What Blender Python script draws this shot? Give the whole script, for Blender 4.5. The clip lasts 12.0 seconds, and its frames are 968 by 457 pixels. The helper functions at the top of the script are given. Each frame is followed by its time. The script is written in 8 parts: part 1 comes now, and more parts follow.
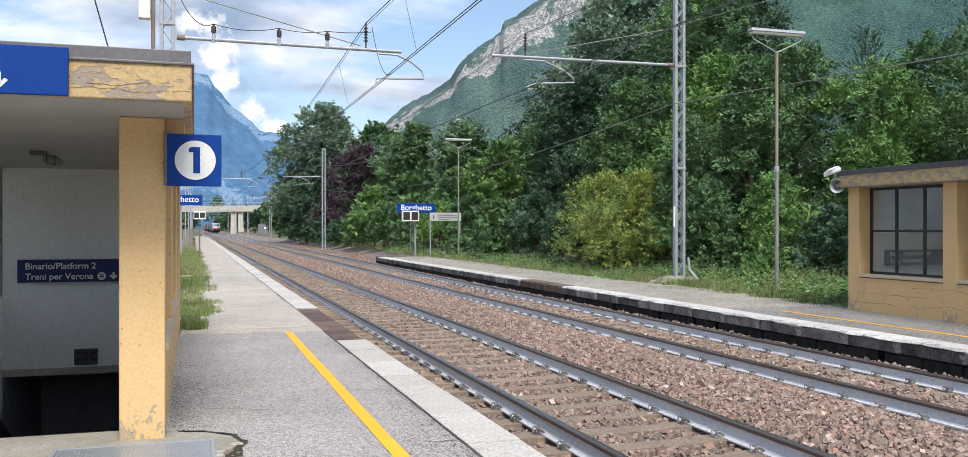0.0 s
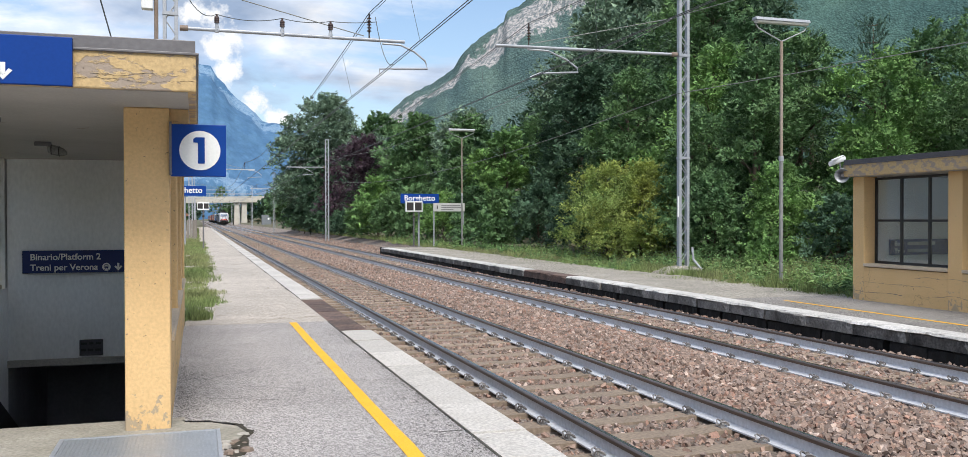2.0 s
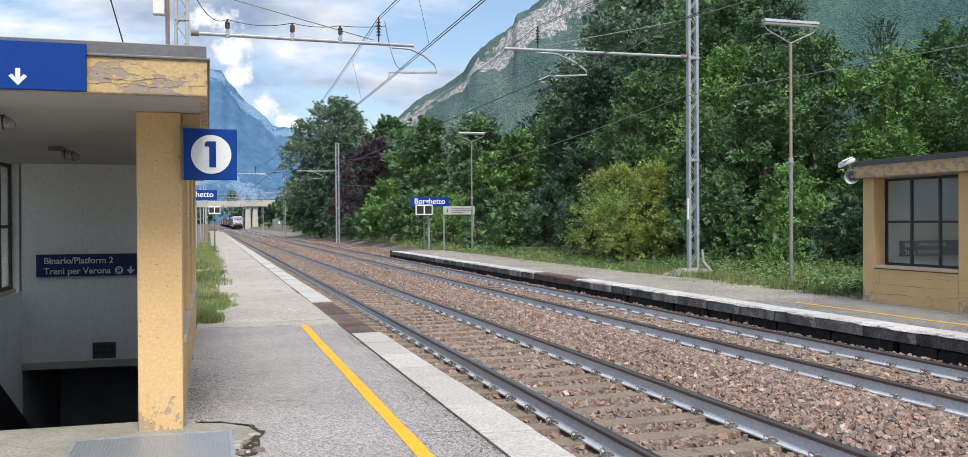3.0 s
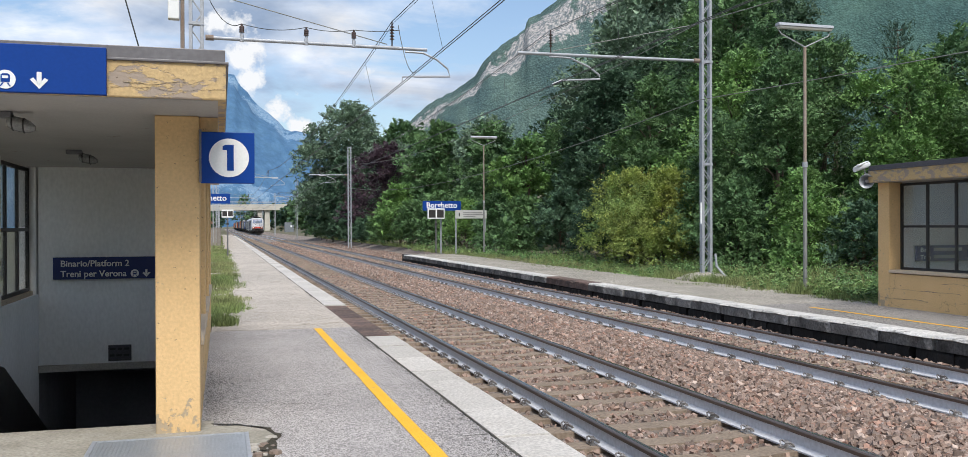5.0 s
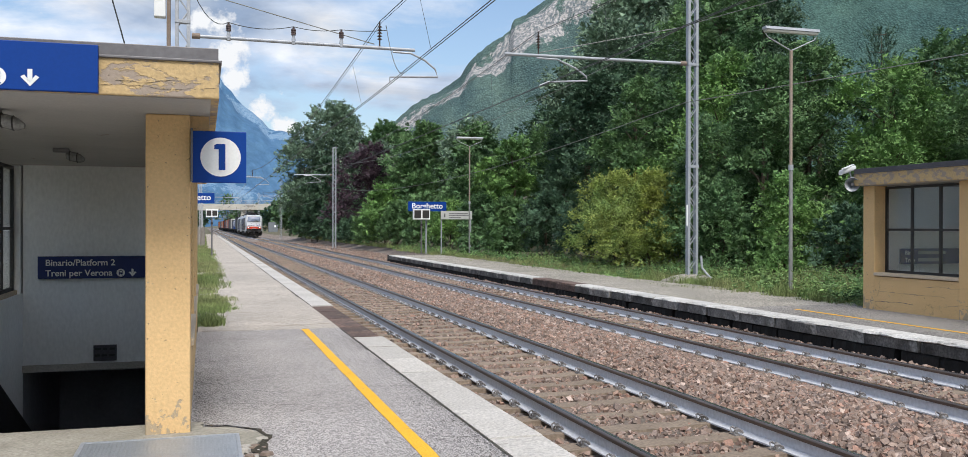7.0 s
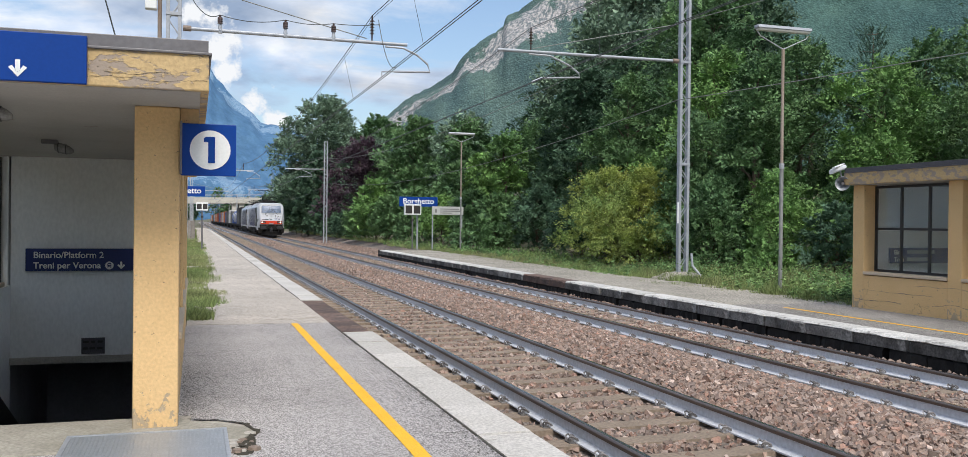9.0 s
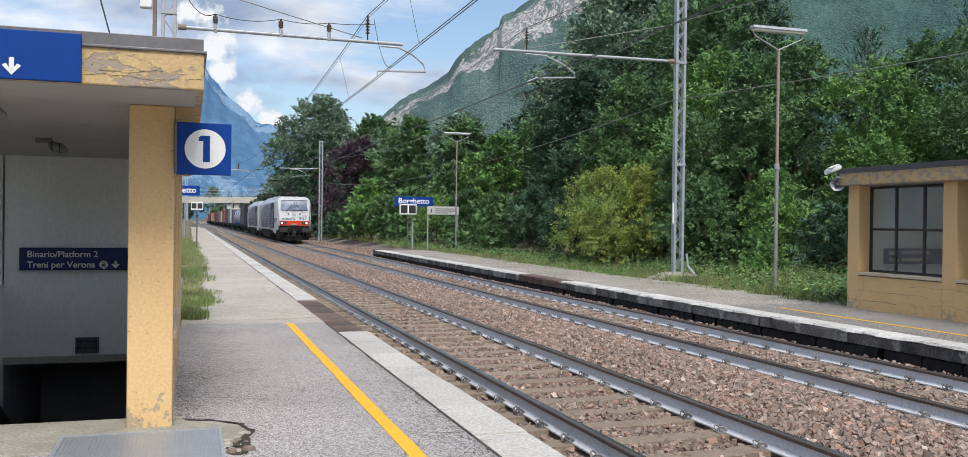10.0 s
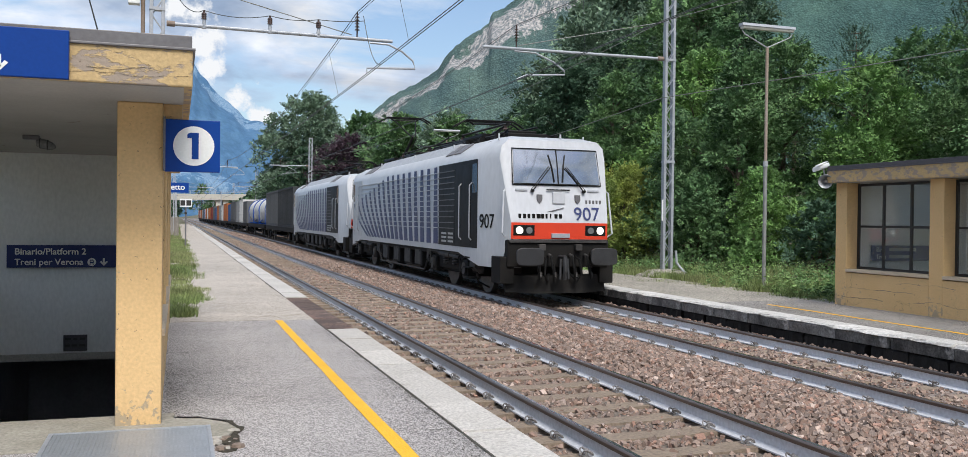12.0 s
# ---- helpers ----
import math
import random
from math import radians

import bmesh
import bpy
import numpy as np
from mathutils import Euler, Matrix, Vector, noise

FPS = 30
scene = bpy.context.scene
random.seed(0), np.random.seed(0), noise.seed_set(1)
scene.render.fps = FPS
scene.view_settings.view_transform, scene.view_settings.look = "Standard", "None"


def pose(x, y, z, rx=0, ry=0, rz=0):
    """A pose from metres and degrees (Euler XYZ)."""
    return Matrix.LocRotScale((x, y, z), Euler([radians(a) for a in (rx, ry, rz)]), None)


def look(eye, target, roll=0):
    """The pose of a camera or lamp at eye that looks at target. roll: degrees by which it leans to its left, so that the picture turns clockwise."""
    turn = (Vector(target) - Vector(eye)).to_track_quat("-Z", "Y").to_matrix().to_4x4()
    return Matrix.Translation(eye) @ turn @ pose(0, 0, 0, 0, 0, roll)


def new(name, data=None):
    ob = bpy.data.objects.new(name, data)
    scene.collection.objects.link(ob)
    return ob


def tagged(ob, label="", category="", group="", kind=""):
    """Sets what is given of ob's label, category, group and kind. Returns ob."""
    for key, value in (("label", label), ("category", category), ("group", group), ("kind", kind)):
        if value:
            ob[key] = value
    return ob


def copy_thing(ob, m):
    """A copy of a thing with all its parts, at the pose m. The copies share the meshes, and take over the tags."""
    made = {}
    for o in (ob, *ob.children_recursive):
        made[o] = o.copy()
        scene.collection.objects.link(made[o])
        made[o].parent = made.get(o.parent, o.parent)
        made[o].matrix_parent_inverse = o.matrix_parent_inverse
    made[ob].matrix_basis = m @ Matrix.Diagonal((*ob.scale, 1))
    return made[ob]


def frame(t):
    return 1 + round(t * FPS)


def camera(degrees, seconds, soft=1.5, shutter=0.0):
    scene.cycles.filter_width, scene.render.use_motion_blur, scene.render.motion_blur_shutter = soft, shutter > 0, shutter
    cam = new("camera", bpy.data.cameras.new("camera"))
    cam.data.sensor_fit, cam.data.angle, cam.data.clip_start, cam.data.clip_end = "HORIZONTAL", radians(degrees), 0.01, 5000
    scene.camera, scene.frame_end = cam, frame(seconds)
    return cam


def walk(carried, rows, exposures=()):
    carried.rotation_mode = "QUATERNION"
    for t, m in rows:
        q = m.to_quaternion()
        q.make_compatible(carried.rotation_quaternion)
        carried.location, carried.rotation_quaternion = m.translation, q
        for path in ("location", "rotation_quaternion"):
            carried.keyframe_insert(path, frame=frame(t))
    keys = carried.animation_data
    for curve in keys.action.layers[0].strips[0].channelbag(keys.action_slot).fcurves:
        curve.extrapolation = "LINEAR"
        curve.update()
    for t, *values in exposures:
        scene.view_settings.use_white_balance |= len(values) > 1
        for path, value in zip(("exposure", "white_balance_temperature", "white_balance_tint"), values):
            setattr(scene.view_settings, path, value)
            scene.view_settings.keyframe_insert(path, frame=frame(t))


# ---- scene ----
cam = camera(55.8, 12.0, soft=0.62)
PATH = [
    (0, (-3.868, 0.0, 1.729), (-3.263, 1.906, 1.728), -0.0),
    (0.5, (-3.87, 0.018, 1.724), (-3.261, 1.923, 1.712), -0.1),
    (1, (-3.876, 0.027, 1.727), (-3.267, 1.932, 1.712), -0.0),
    (1.5, (-3.875, 0.019, 1.727), (-3.268, 1.925, 1.708), -0.0),
    (2, (-3.877, 0.014, 1.726), (-3.279, 1.922, 1.704), -0.1),
    (2.5, (-3.875, 0.009, 1.725), (-3.286, 1.921, 1.707), -0.3),
    (3, (-3.879, -0.042, 1.718), (-3.302, 1.874, 1.703), -0.3),
    (5, (-3.915, -0.038, 1.715), (-3.362, 1.884, 1.709), -0.2),
    (5.5, (-3.942, -0.031, 1.715), (-3.384, 1.889, 1.714), -0.3),
    (6, (-3.963, -0.015, 1.711), (-3.391, 1.901, 1.709), -0.3),
    (6.5, (-3.969, 0.0, 1.715), (-3.39, 1.915, 1.711), 0.0),
    (7, (-3.97, -0.006, 1.716), (-3.384, 1.907, 1.712), 0.1),
    (9, (-3.96, 0.006, 1.715), (-3.356, 1.912, 1.702), 0.6),
    (9.5, (-3.965, 0.007, 1.717), (-3.358, 1.912, 1.702), 0.7),
    (10, (-3.96, 0.02, 1.713), (-3.346, 1.923, 1.7), 0.7),
    (10.5, (-3.96, 0.023, 1.713), (-3.339, 1.924, 1.697), 0.6),
    (11, (-3.955, 0.025, 1.712), (-3.331, 1.925, 1.695), 0.6),
    (11.5, (-3.955, 0.017, 1.712), (-3.326, 1.915, 1.692), 0.7),
    (12, (-3.959, 0.007, 1.714), (-3.324, 1.903, 1.695), 0.7),
]
walk(cam, [(t, look(eye, target, roll)) for t, eye, target, roll in PATH],
     [(0, 0.20), (1.5, 0.17), (3, 0.10), (5.5, 0.01), (12, -0.01)])

# ---- world, sun ----
def make_world():
    w = bpy.data.worlds.new("cloudy_sky")
    scene.world = w
    w.use_nodes = True
    nt = w.node_tree
    n, l = nt.nodes, nt.links
    bg = n["Background"]
    sky = n.new("ShaderNodeTexSky")
    sky.sky_type, sky.sun_disc = "NISHITA", False
    sky.sun_elevation, sky.sun_rotation = radians(52), radians(181)
    sky.dust_density, sky.ozone_density = 2.0, 2.0
    dim = n.new("ShaderNodeMixRGB")
    dim.blend_type, dim.inputs[0].default_value = "MULTIPLY", 1.0
    dim.inputs[2].default_value = (0.17, 0.17, 0.17, 1)
    l.new(sky.outputs[0], dim.inputs[1])
    tc = n.new("ShaderNodeTexCoord")
    mp = n.new("ShaderNodeMapping")
    mp.inputs["Scale"].default_value = (1.0, 1.0, 2.6)
    mp.inputs["Location"].default_value = (0.9, 0.4, 0.2)
    l.new(tc.outputs["Generated"], mp.inputs[0])
    big = n.new("ShaderNodeTexNoise")
    big.inputs["Scale"].default_value, big.inputs["Detail"].default_value, big.inputs["Roughness"].default_value = 3.8, 9, 0.58
    big.inputs["Distortion"].default_value = 0.35
    l.new(mp.outputs[0], big.inputs["Vector"])
    cover = n.new("ShaderNodeValToRGB")
    cover.color_ramp.elements[0].position, cover.color_ramp.elements[1].position = 0.425, 0.555
    l.new(big.outputs["Fac"], cover.inputs[0])
    tone = n.new("ShaderNodeTexNoise")
    tone.inputs["Scale"].default_value, tone.inputs["Detail"].default_value = 6.0, 8
    mp2 = n.new("ShaderNodeMapping")
    mp2.inputs["Location"].default_value = (3.1, 1.7, 0.4)
    mp2.inputs["Scale"].default_value = (1.0, 1.0, 2.2)
    l.new(tc.outputs["Generated"], mp2.inputs[0])
    l.new(mp2.outputs[0], tone.inputs["Vector"])
    cloud = n.new("ShaderNodeValToRGB")
    e = cloud.color_ramp.elements
    e[0].position, e[0].color = 0.40, (0.40, 0.52, 0.73, 1)
    e[1].position, e[1].color = 0.60, (0.95, 0.98, 1.04, 1)
    mid = e.new(0.5)
    mid.color = (0.66, 0.76, 0.93, 1)
    l.new(tone.outputs["Fac"], cloud.inputs[0])
    wisp = n.new("ShaderNodeTexNoise")
    wisp.inputs["Scale"].default_value, wisp.inputs["Detail"].default_value, wisp.inputs["Roughness"].default_value = 5.0, 7, 0.6
    wisp.inputs["Distortion"].default_value = 0.6
    mp3 = n.new("ShaderNodeMapping")
    mp3.inputs["Rotation"].default_value = (0.25, 0.15, 0.4)
    mp3.inputs["Scale"].default_value = (0.8, 1.6, 3.2)
    l.new(tc.outputs["Generated"], mp3.inputs[0])
    l.new(mp3.outputs[0], wisp.inputs["Vector"])
    streak = n.new("ShaderNodeMapRange")
    streak.inputs[1].default_value, streak.inputs[2].default_value = 0.36, 0.62
    streak.inputs[3].default_value, streak.inputs[4].default_value = 0.74, 1.08
    l.new(wisp.outputs["Fac"], streak.inputs[0])
    thin = n.new("ShaderNodeVectorMath")
    thin.operation = "SCALE"
    l.new(cloud.outputs[0], thin.inputs[0])
    l.new(streak.outputs[0], thin.inputs["Scale"])
    mix = n.new("ShaderNodeMixRGB")
    l.new(cover.outputs[0], mix.inputs[0])
    l.new(dim.outputs[0], mix.inputs[1])
    l.new(thin.outputs[0], mix.inputs[2])
    # a bright cumulus standing over the far ridge
    geo = n.new("ShaderNodeVectorMath")
    geo.operation = "NORMALIZE"
    l.new(tc.outputs["Generated"], geo.inputs[0])
    puff = n.new("ShaderNodeTexNoise")
    puff.inputs["Scale"].default_value, puff.inputs["Detail"].default_value, puff.inputs["Roughness"].default_value = 30.0, 7, 0.6
    l.new(geo.outputs[0], puff.inputs["Vector"])
    whole = None
    for az, el, size in ((1.2, 10.3, 0.033), (1.9, 8.7, 0.030), (0.8, 11.8, 0.028), (3.0, 6.9, 0.028), (0.0, 12.4, 0.034), (4.6, 6.0, 0.022)):
        d = n.new("ShaderNodeVectorMath")
        d.operation = "DISTANCE"
        d.inputs[1].default_value = (math.sin(radians(az)) * math.cos(radians(el)), math.cos(radians(az)) * math.cos(radians(el)), math.sin(radians(el)))
        l.new(geo.outputs[0], d.inputs[0])
        q = n.new("ShaderNodeMapRange")
        q.inputs[1].default_value, q.inputs[2].default_value = size, 0.0
        l.new(d.outputs["Value"], q.inputs[0])
        if whole is None:
            whole = q.outputs[0]
        else:
            top = n.new("ShaderNodeMath")
            top.operation = "MAXIMUM"
            l.new(whole, top.inputs[0])
            l.new(q.outputs[0], top.inputs[1])
            whole = top.outputs[0]
    lump = n.new("ShaderNodeMath")
    lump.operation, lump.inputs[1].default_value = "MULTIPLY_ADD", 2.6
    l.new(puff.outputs["Fac"], lump.inputs[0])
    l.new(whole, lump.inputs[2])
    edge = n.new("ShaderNodeMapRange")
    edge.inputs[1].default_value, edge.inputs[2].default_value = 1.74, 2.05
    l.new(lump.outputs[0], edge.inputs[0])
    cumulus = n.new("ShaderNodeMixRGB")
    cumulus.inputs[2].default_value = (0.93, 0.95, 0.98, 1)
    l.new(edge.outputs[0], cumulus.inputs[0])
    l.new(mix.outputs[0], cumulus.inputs[1])
    l.new(cumulus.outputs[0], bg.inputs[0])
    bg.inputs[1].default_value = 1.0


make_world()
sun = new("sun", bpy.data.lights.new("sun", "SUN"))
sun.data.energy, sun.data.angle, sun.data.color = 3.6, radians(24), (1.0, 0.96, 0.9)
sun.matrix_basis = look((-1, -44, 57), (0, 0, 0))


# ---- building helpers ----
class Build:
    """Collects simple solids into one mesh."""

    def __init__(self):
        self.v, self.f = [], []

    def add(self, verts, faces):
        o = len(self.v)
        self.v += [tuple(p) for p in verts]
        self.f += [tuple(i + o for i in q) for q in faces]
        return self

    def box(self, x0, x1, y0, y1, z0, z1):
        v = [(x, y, z) for z in (z0, z1) for x, y in ((x0, y0), (x1, y0), (x1, y1), (x0, y1))]
        return self.add(v, [(3, 2, 1, 0), (4, 5, 6, 7), (0, 1, 5, 4), (1, 2, 6, 5), (2, 3, 7, 6), (3, 0, 4, 7)])

    def prism(self, outline, axis, a, b):
        """An outline of (u, v) pairs drawn out along axis 'x', 'y' or 'z' from a to b."""
        def at(u, v, w):
            return {"x": (w, u, v), "y": (u, w, v), "z": (u, v, w)}[axis]
        k = len(outline)
        v = [at(*p, a) for p in outline] + [at(*p, b) for p in outline]
        f = [tuple(range(k)), tuple(range(2 * k - 1, k - 1, -1))]
        f += [(i, i + k, (i + 1) % k + k, (i + 1) % k) for i in range(k)]
        return self.add(v, f)

    def rod(self, p, q, r, r2=None, k=8):
        p, q = Vector(p), Vector(q)
        d = (q - p).normalized()
        a = d.orthogonal().normalized()
        b = d.cross(a)
        r2 = r if r2 is None else r2
        v = []
        for c, rr in ((p, r), (q, r2)):
            v += [c + (a * math.cos(t) + b * math.sin(t)) * rr for t in (2 * math.pi * i / k for i in range(k))]
        f = [tuple(range(k - 1, -1, -1)), tuple(range(k, 2 * k))]
        f += [(i, (i + 1) % k, (i + 1) % k + k, i + k) for i in range(k)]
        return self.add(v, f)

    def path(self, pts, r, k=6):
        pts = [Vector(p) for p in pts]
        rings, a = [], None
        for i, p in enumerate(pts):
            d = (pts[min(i + 1, len(pts) - 1)] - pts[max(i - 1, 0)]).normalized()
            a = d.orthogonal().normalized() if a is None else (a - d * a.dot(d)).normalized()
            b = d.cross(a)
            rings.append([p + (a * math.cos(t) + b * math.sin(t)) * r for t in (2 * math.pi * j / k for j in range(k))])
        return self.loft(rings)

    def loft(self, rings, close=True):
        """Rings of equally many points joined one to the next."""
        k = len(rings[0])
        v = [p for ring in rings for p in ring]
        f = []
        for i in range(len(rings) - 1):
            for j in range(k):
                f.append((i * k + j, i * k + (j + 1) % k, (i + 1) * k + (j + 1) % k, (i + 1) * k + j))
        if close:
            f += [tuple(range(k - 1, -1, -1)), tuple(range((len(rings) - 1) * k, len(rings) * k))]
        return self.add(v, f)

    def mesh(self, name, bevel=0.0, smooth=False):
        me = bpy.data.meshes.new(name)
        me.from_pydata(self.v, [], self.f)
        bm = bmesh.new()
        bm.from_mesh(me)
        bmesh.ops.recalc_face_normals(bm, faces=bm.faces)
        if bevel:
            es = [e for e in bm.edges if e.calc_face_angle(0) > 0.5]
            bmesh.ops.bevel(bm, geom=es, offset=bevel, segments=2, profile=0.5, affect="EDGES", clamp_overlap=True)
        bm.to_mesh(me)
        bm.free()
        if smooth:
            me.shade_smooth()
            me.set_sharp_from_angle(angle=radians(40))
        return me


def part(name, b, material, parent=None, label="", bevel=0.0, smooth=False, at=None):
    """One mesh object from a Build or a mesh, under a thing or a part."""
    me = b.mesh(name, bevel, smooth) if isinstance(b, Build) else b
    if not me.materials:
        me.materials.append(material)
    ob = new(name, me)
    if parent is not None:
        ob.parent = parent
    if at is not None:
        ob.matrix_basis = at
    if label:
        ob["label"] = label
    return ob


def thing(name, label, category, group="", m=None):
    ob = new(name)
    ob.empty_display_size = 0.2
    if m is not None:
        ob.matrix_basis = m
    return tagged(ob, label, category, group)


def fast_mesh(name, verts, faces, material):
    """A mesh from arrays: verts (n, 3), faces (m, 3 or 4)."""
    me = bpy.data.meshes.new(name)
    n, m, k = len(verts), len(faces), faces.shape[1]
    me.vertices.add(n)
    me.vertices.foreach_set("co", np.ascontiguousarray(verts, dtype=np.float32).ravel())
    me.loops.add(m * k)
    me.loops.foreach_set("vertex_index", np.ascontiguousarray(faces, dtype=np.int32).ravel())
    me.polygons.add(m)
    me.polygons.foreach_set("loop_start", np.arange(0, m * k, k, dtype=np.int32))
    me.update(calc_edges=True)
    me.validate()
    me.materials.append(material)
    return me


def words(name, text, size, material, parent, m, label="", bold=0.0, align="LEFT"):
    """Raised lettering in the built-in font, lying in its own xy plane."""
    cu = bpy.data.curves.new(name, "FONT")
    cu.body, cu.size, cu.extrude, cu.offset, cu.align_x = text, size, 0.002, bold, align
    cu.resolution_u = 4
    tmp = bpy.data.objects.new(name, cu)
    scene.collection.objects.link(tmp)
    me = bpy.data.meshes.new_from_object(tmp.evaluated_get(bpy.context.evaluated_depsgraph_get()))
    bpy.data.objects.remove(tmp)
    bpy.data.curves.remove(cu)
    me.materials.clear()
    me.materials.append(material)
    return part(name, me, material, parent, label, at=m)


# ---- materials ----
def mat(name, color, other=None, rough=0.75, metal=0.0, scale=3.0, fine=60.0, amount=0.5, grain=0.25, bump=0.15,
        depth=0.01, random=0.0, spec=0.5, stretch=(1, 1, 1), crisp=0.2):
    """A surface with slow blotches between two colours, fine grain and relief."""
    m = bpy.data.materials.new(name)
    m.use_nodes = True
    nt = m.node_tree
    n, l = nt.nodes, nt.links
    p = n["Principled BSDF"]
    p.inputs["Roughness"].default_value, p.inputs["Metallic"].default_value = rough, metal
    p.inputs["Specular IOR Level"].default_value = spec
    other = other or tuple(c * 0.72 for c in color)
    tc = n.new("ShaderNodeTexCoord")
    mp = n.new("ShaderNodeMapping")
    mp.inputs["Scale"].default_value = stretch
    l.new(tc.outputs["Object"], mp.inputs[0])
    info = n.new("ShaderNodeObjectInfo")
    shift = n.new("ShaderNodeVectorMath")
    shift.operation = "MULTIPLY_ADD"
    shift.inputs[1].default_value = (1, 1, 1)
    l.new(mp.outputs[0], shift.inputs[0])
    rs = n.new("ShaderNodeVectorMath")
    rs.operation = "SCALE"
    rs.inputs[0].default_value = (37, 17, 11)
    l.new(info.outputs["Random"], rs.inputs["Scale"])
    l.new(rs.outputs[0], shift.inputs[2])
    a = n.new("ShaderNodeTexNoise")
    a.inputs["Scale"].default_value, a.inputs["Detail"].default_value, a.inputs["Roughness"].default_value = scale, 6, 0.6
    l.new(shift.outputs[0], a.inputs["Vector"])
    ramp = n.new("ShaderNodeMapRange")
    ramp.inputs[1].default_value, ramp.inputs[2].default_value = 0.35, 0.65
    ramp.inputs[4].default_value = amount
    ramp.inputs[3].default_value = 0.0
    l.new(a.outputs["Fac"], ramp.inputs[0])
    mix = n.new("ShaderNodeMixRGB")
    mix.inputs[1].default_value, mix.inputs[2].default_value = (*color, 1), (*other, 1)
    l.new(ramp.outputs[0], mix.inputs[0])
    b = n.new("ShaderNodeTexNoise")
    b.inputs["Scale"].default_value, b.inputs["Detail"].default_value = fine, 4
    l.new(shift.outputs[0], b.inputs["Vector"])
    g = n.new("ShaderNodeMapRange")
    g.inputs[1].default_value, g.inputs[2].default_value = 0.5 - crisp, 0.5 + crisp
    g.inputs[3].default_value, g.inputs[4].default_value = 1 - grain, 1 + grain
    l.new(b.outputs["Fac"], g.inputs[0])
    last = n.new("ShaderNodeVectorMath")
    last.operation = "SCALE"
    l.new(mix.outputs[0], last.inputs[0])
    l.new(g.outputs[0], last.inputs["Scale"])
    out = last.outputs[0]
    if random:
        r = n.new("ShaderNodeMapRange")
        r.inputs[3].default_value, r.inputs[4].default_value = 1 - random, 1 + random
        l.new(info.outputs["Random"], r.inputs[0])
        s2 = n.new("ShaderNodeVectorMath")
        s2.operation = "SCALE"
        l.new(out, s2.inputs[0])
        l.new(r.outputs[0], s2.inputs["Scale"])
        out = s2.outputs[0]
    l.new(out, p.inputs["Base Color"])
    rv = n.new("ShaderNodeMapRange")
    rv.inputs[3].default_value, rv.inputs[4].default_value = max(0.02, rough - 0.12), min(1, rough + 0.12)
    l.new(a.outputs["Fac"], rv.inputs[0])
    l.new(rv.outputs[0], p.inputs["Roughness"])
    if bump:
        bp = n.new("ShaderNodeBump")
        bp.inputs["Strength"].default_value, bp.inputs["Distance"].default_value = bump, depth
        l.new(b.outputs["Fac"], bp.inputs["Height"])
        l.new(bp.outputs[0], p.inputs["Normal"])
    return m


def islands(m, low, high, tints=()):
    """Vary a material from piece to piece of one joined mesh."""
    nt = m.node_tree
    n, l = nt.nodes, nt.links
    p = n["Principled BSDF"]
    src = p.inputs["Base Color"].links[0].from_socket
    geo = n.new("ShaderNodeNewGeometry")
    r = n.new("ShaderNodeMapRange")
    r.inputs[3].default_value, r.inputs[4].default_value = low, high
    l.new(geo.outputs["Random Per Island"], r.inputs[0])
    s = n.new("ShaderNodeVectorMath")
    s.operation = "SCALE"
    l.new(src, s.inputs[0])
    l.new(r.outputs[0], s.inputs["Scale"])
    out = s.outputs[0]
    if tints:
        ramp = n.new("ShaderNodeValToRGB")
        ramp.color_ramp.interpolation = "CONSTANT"
        e = ramp.color_ramp.elements
        while len(e) < len(tints):
            e.new(0.5)
        for i, c in enumerate(tints):
            e[i].position, e[i].color = i / len(tints), (*c, 1)
        wn = n.new("ShaderNodeTexWhiteNoise")
        wn.noise_dimensions = "1D"
        l.new(geo.outputs["Random Per Island"], wn.inputs["W"])
        l.new(wn.outputs["Value"], ramp.inputs[0])
        mul = n.new("ShaderNodeMixRGB")
        mul.blend_type, mul.inputs[0].default_value = "MULTIPLY", 1.0
        l.new(out, mul.inputs[1])
        l.new(ramp.outputs[0], mul.inputs[2])
        out = mul.outputs[0]
    l.new(out, p.inputs["Base Color"])
    return m


def foliage(name, color, other, spread=0.36, gloss=0.55):
    m = mat(name, color, other, rough=gloss, scale=0.35, fine=1.6, amount=1.0, grain=0.45, bump=0.0, spec=0.15)
    islands(m, 1 - spread, 1 + spread)
    nt = m.node_tree
    n, l = nt.nodes, nt.links
    p = n["Principled BSDF"]
    tr = n.new("ShaderNodeBsdfTranslucent")
    l.new(p.inputs["Base Color"].links[0].from_socket, tr.inputs[0])
    mx = n.new("ShaderNodeMixShader")
    mx.inputs[0].default_value = 0.1
    l.new(p.outputs[0], mx.inputs[1])
    l.new(tr.outputs[0], mx.inputs[2])
    l.new(mx.outputs[0], n["Material Output"].inputs[0])
    return m


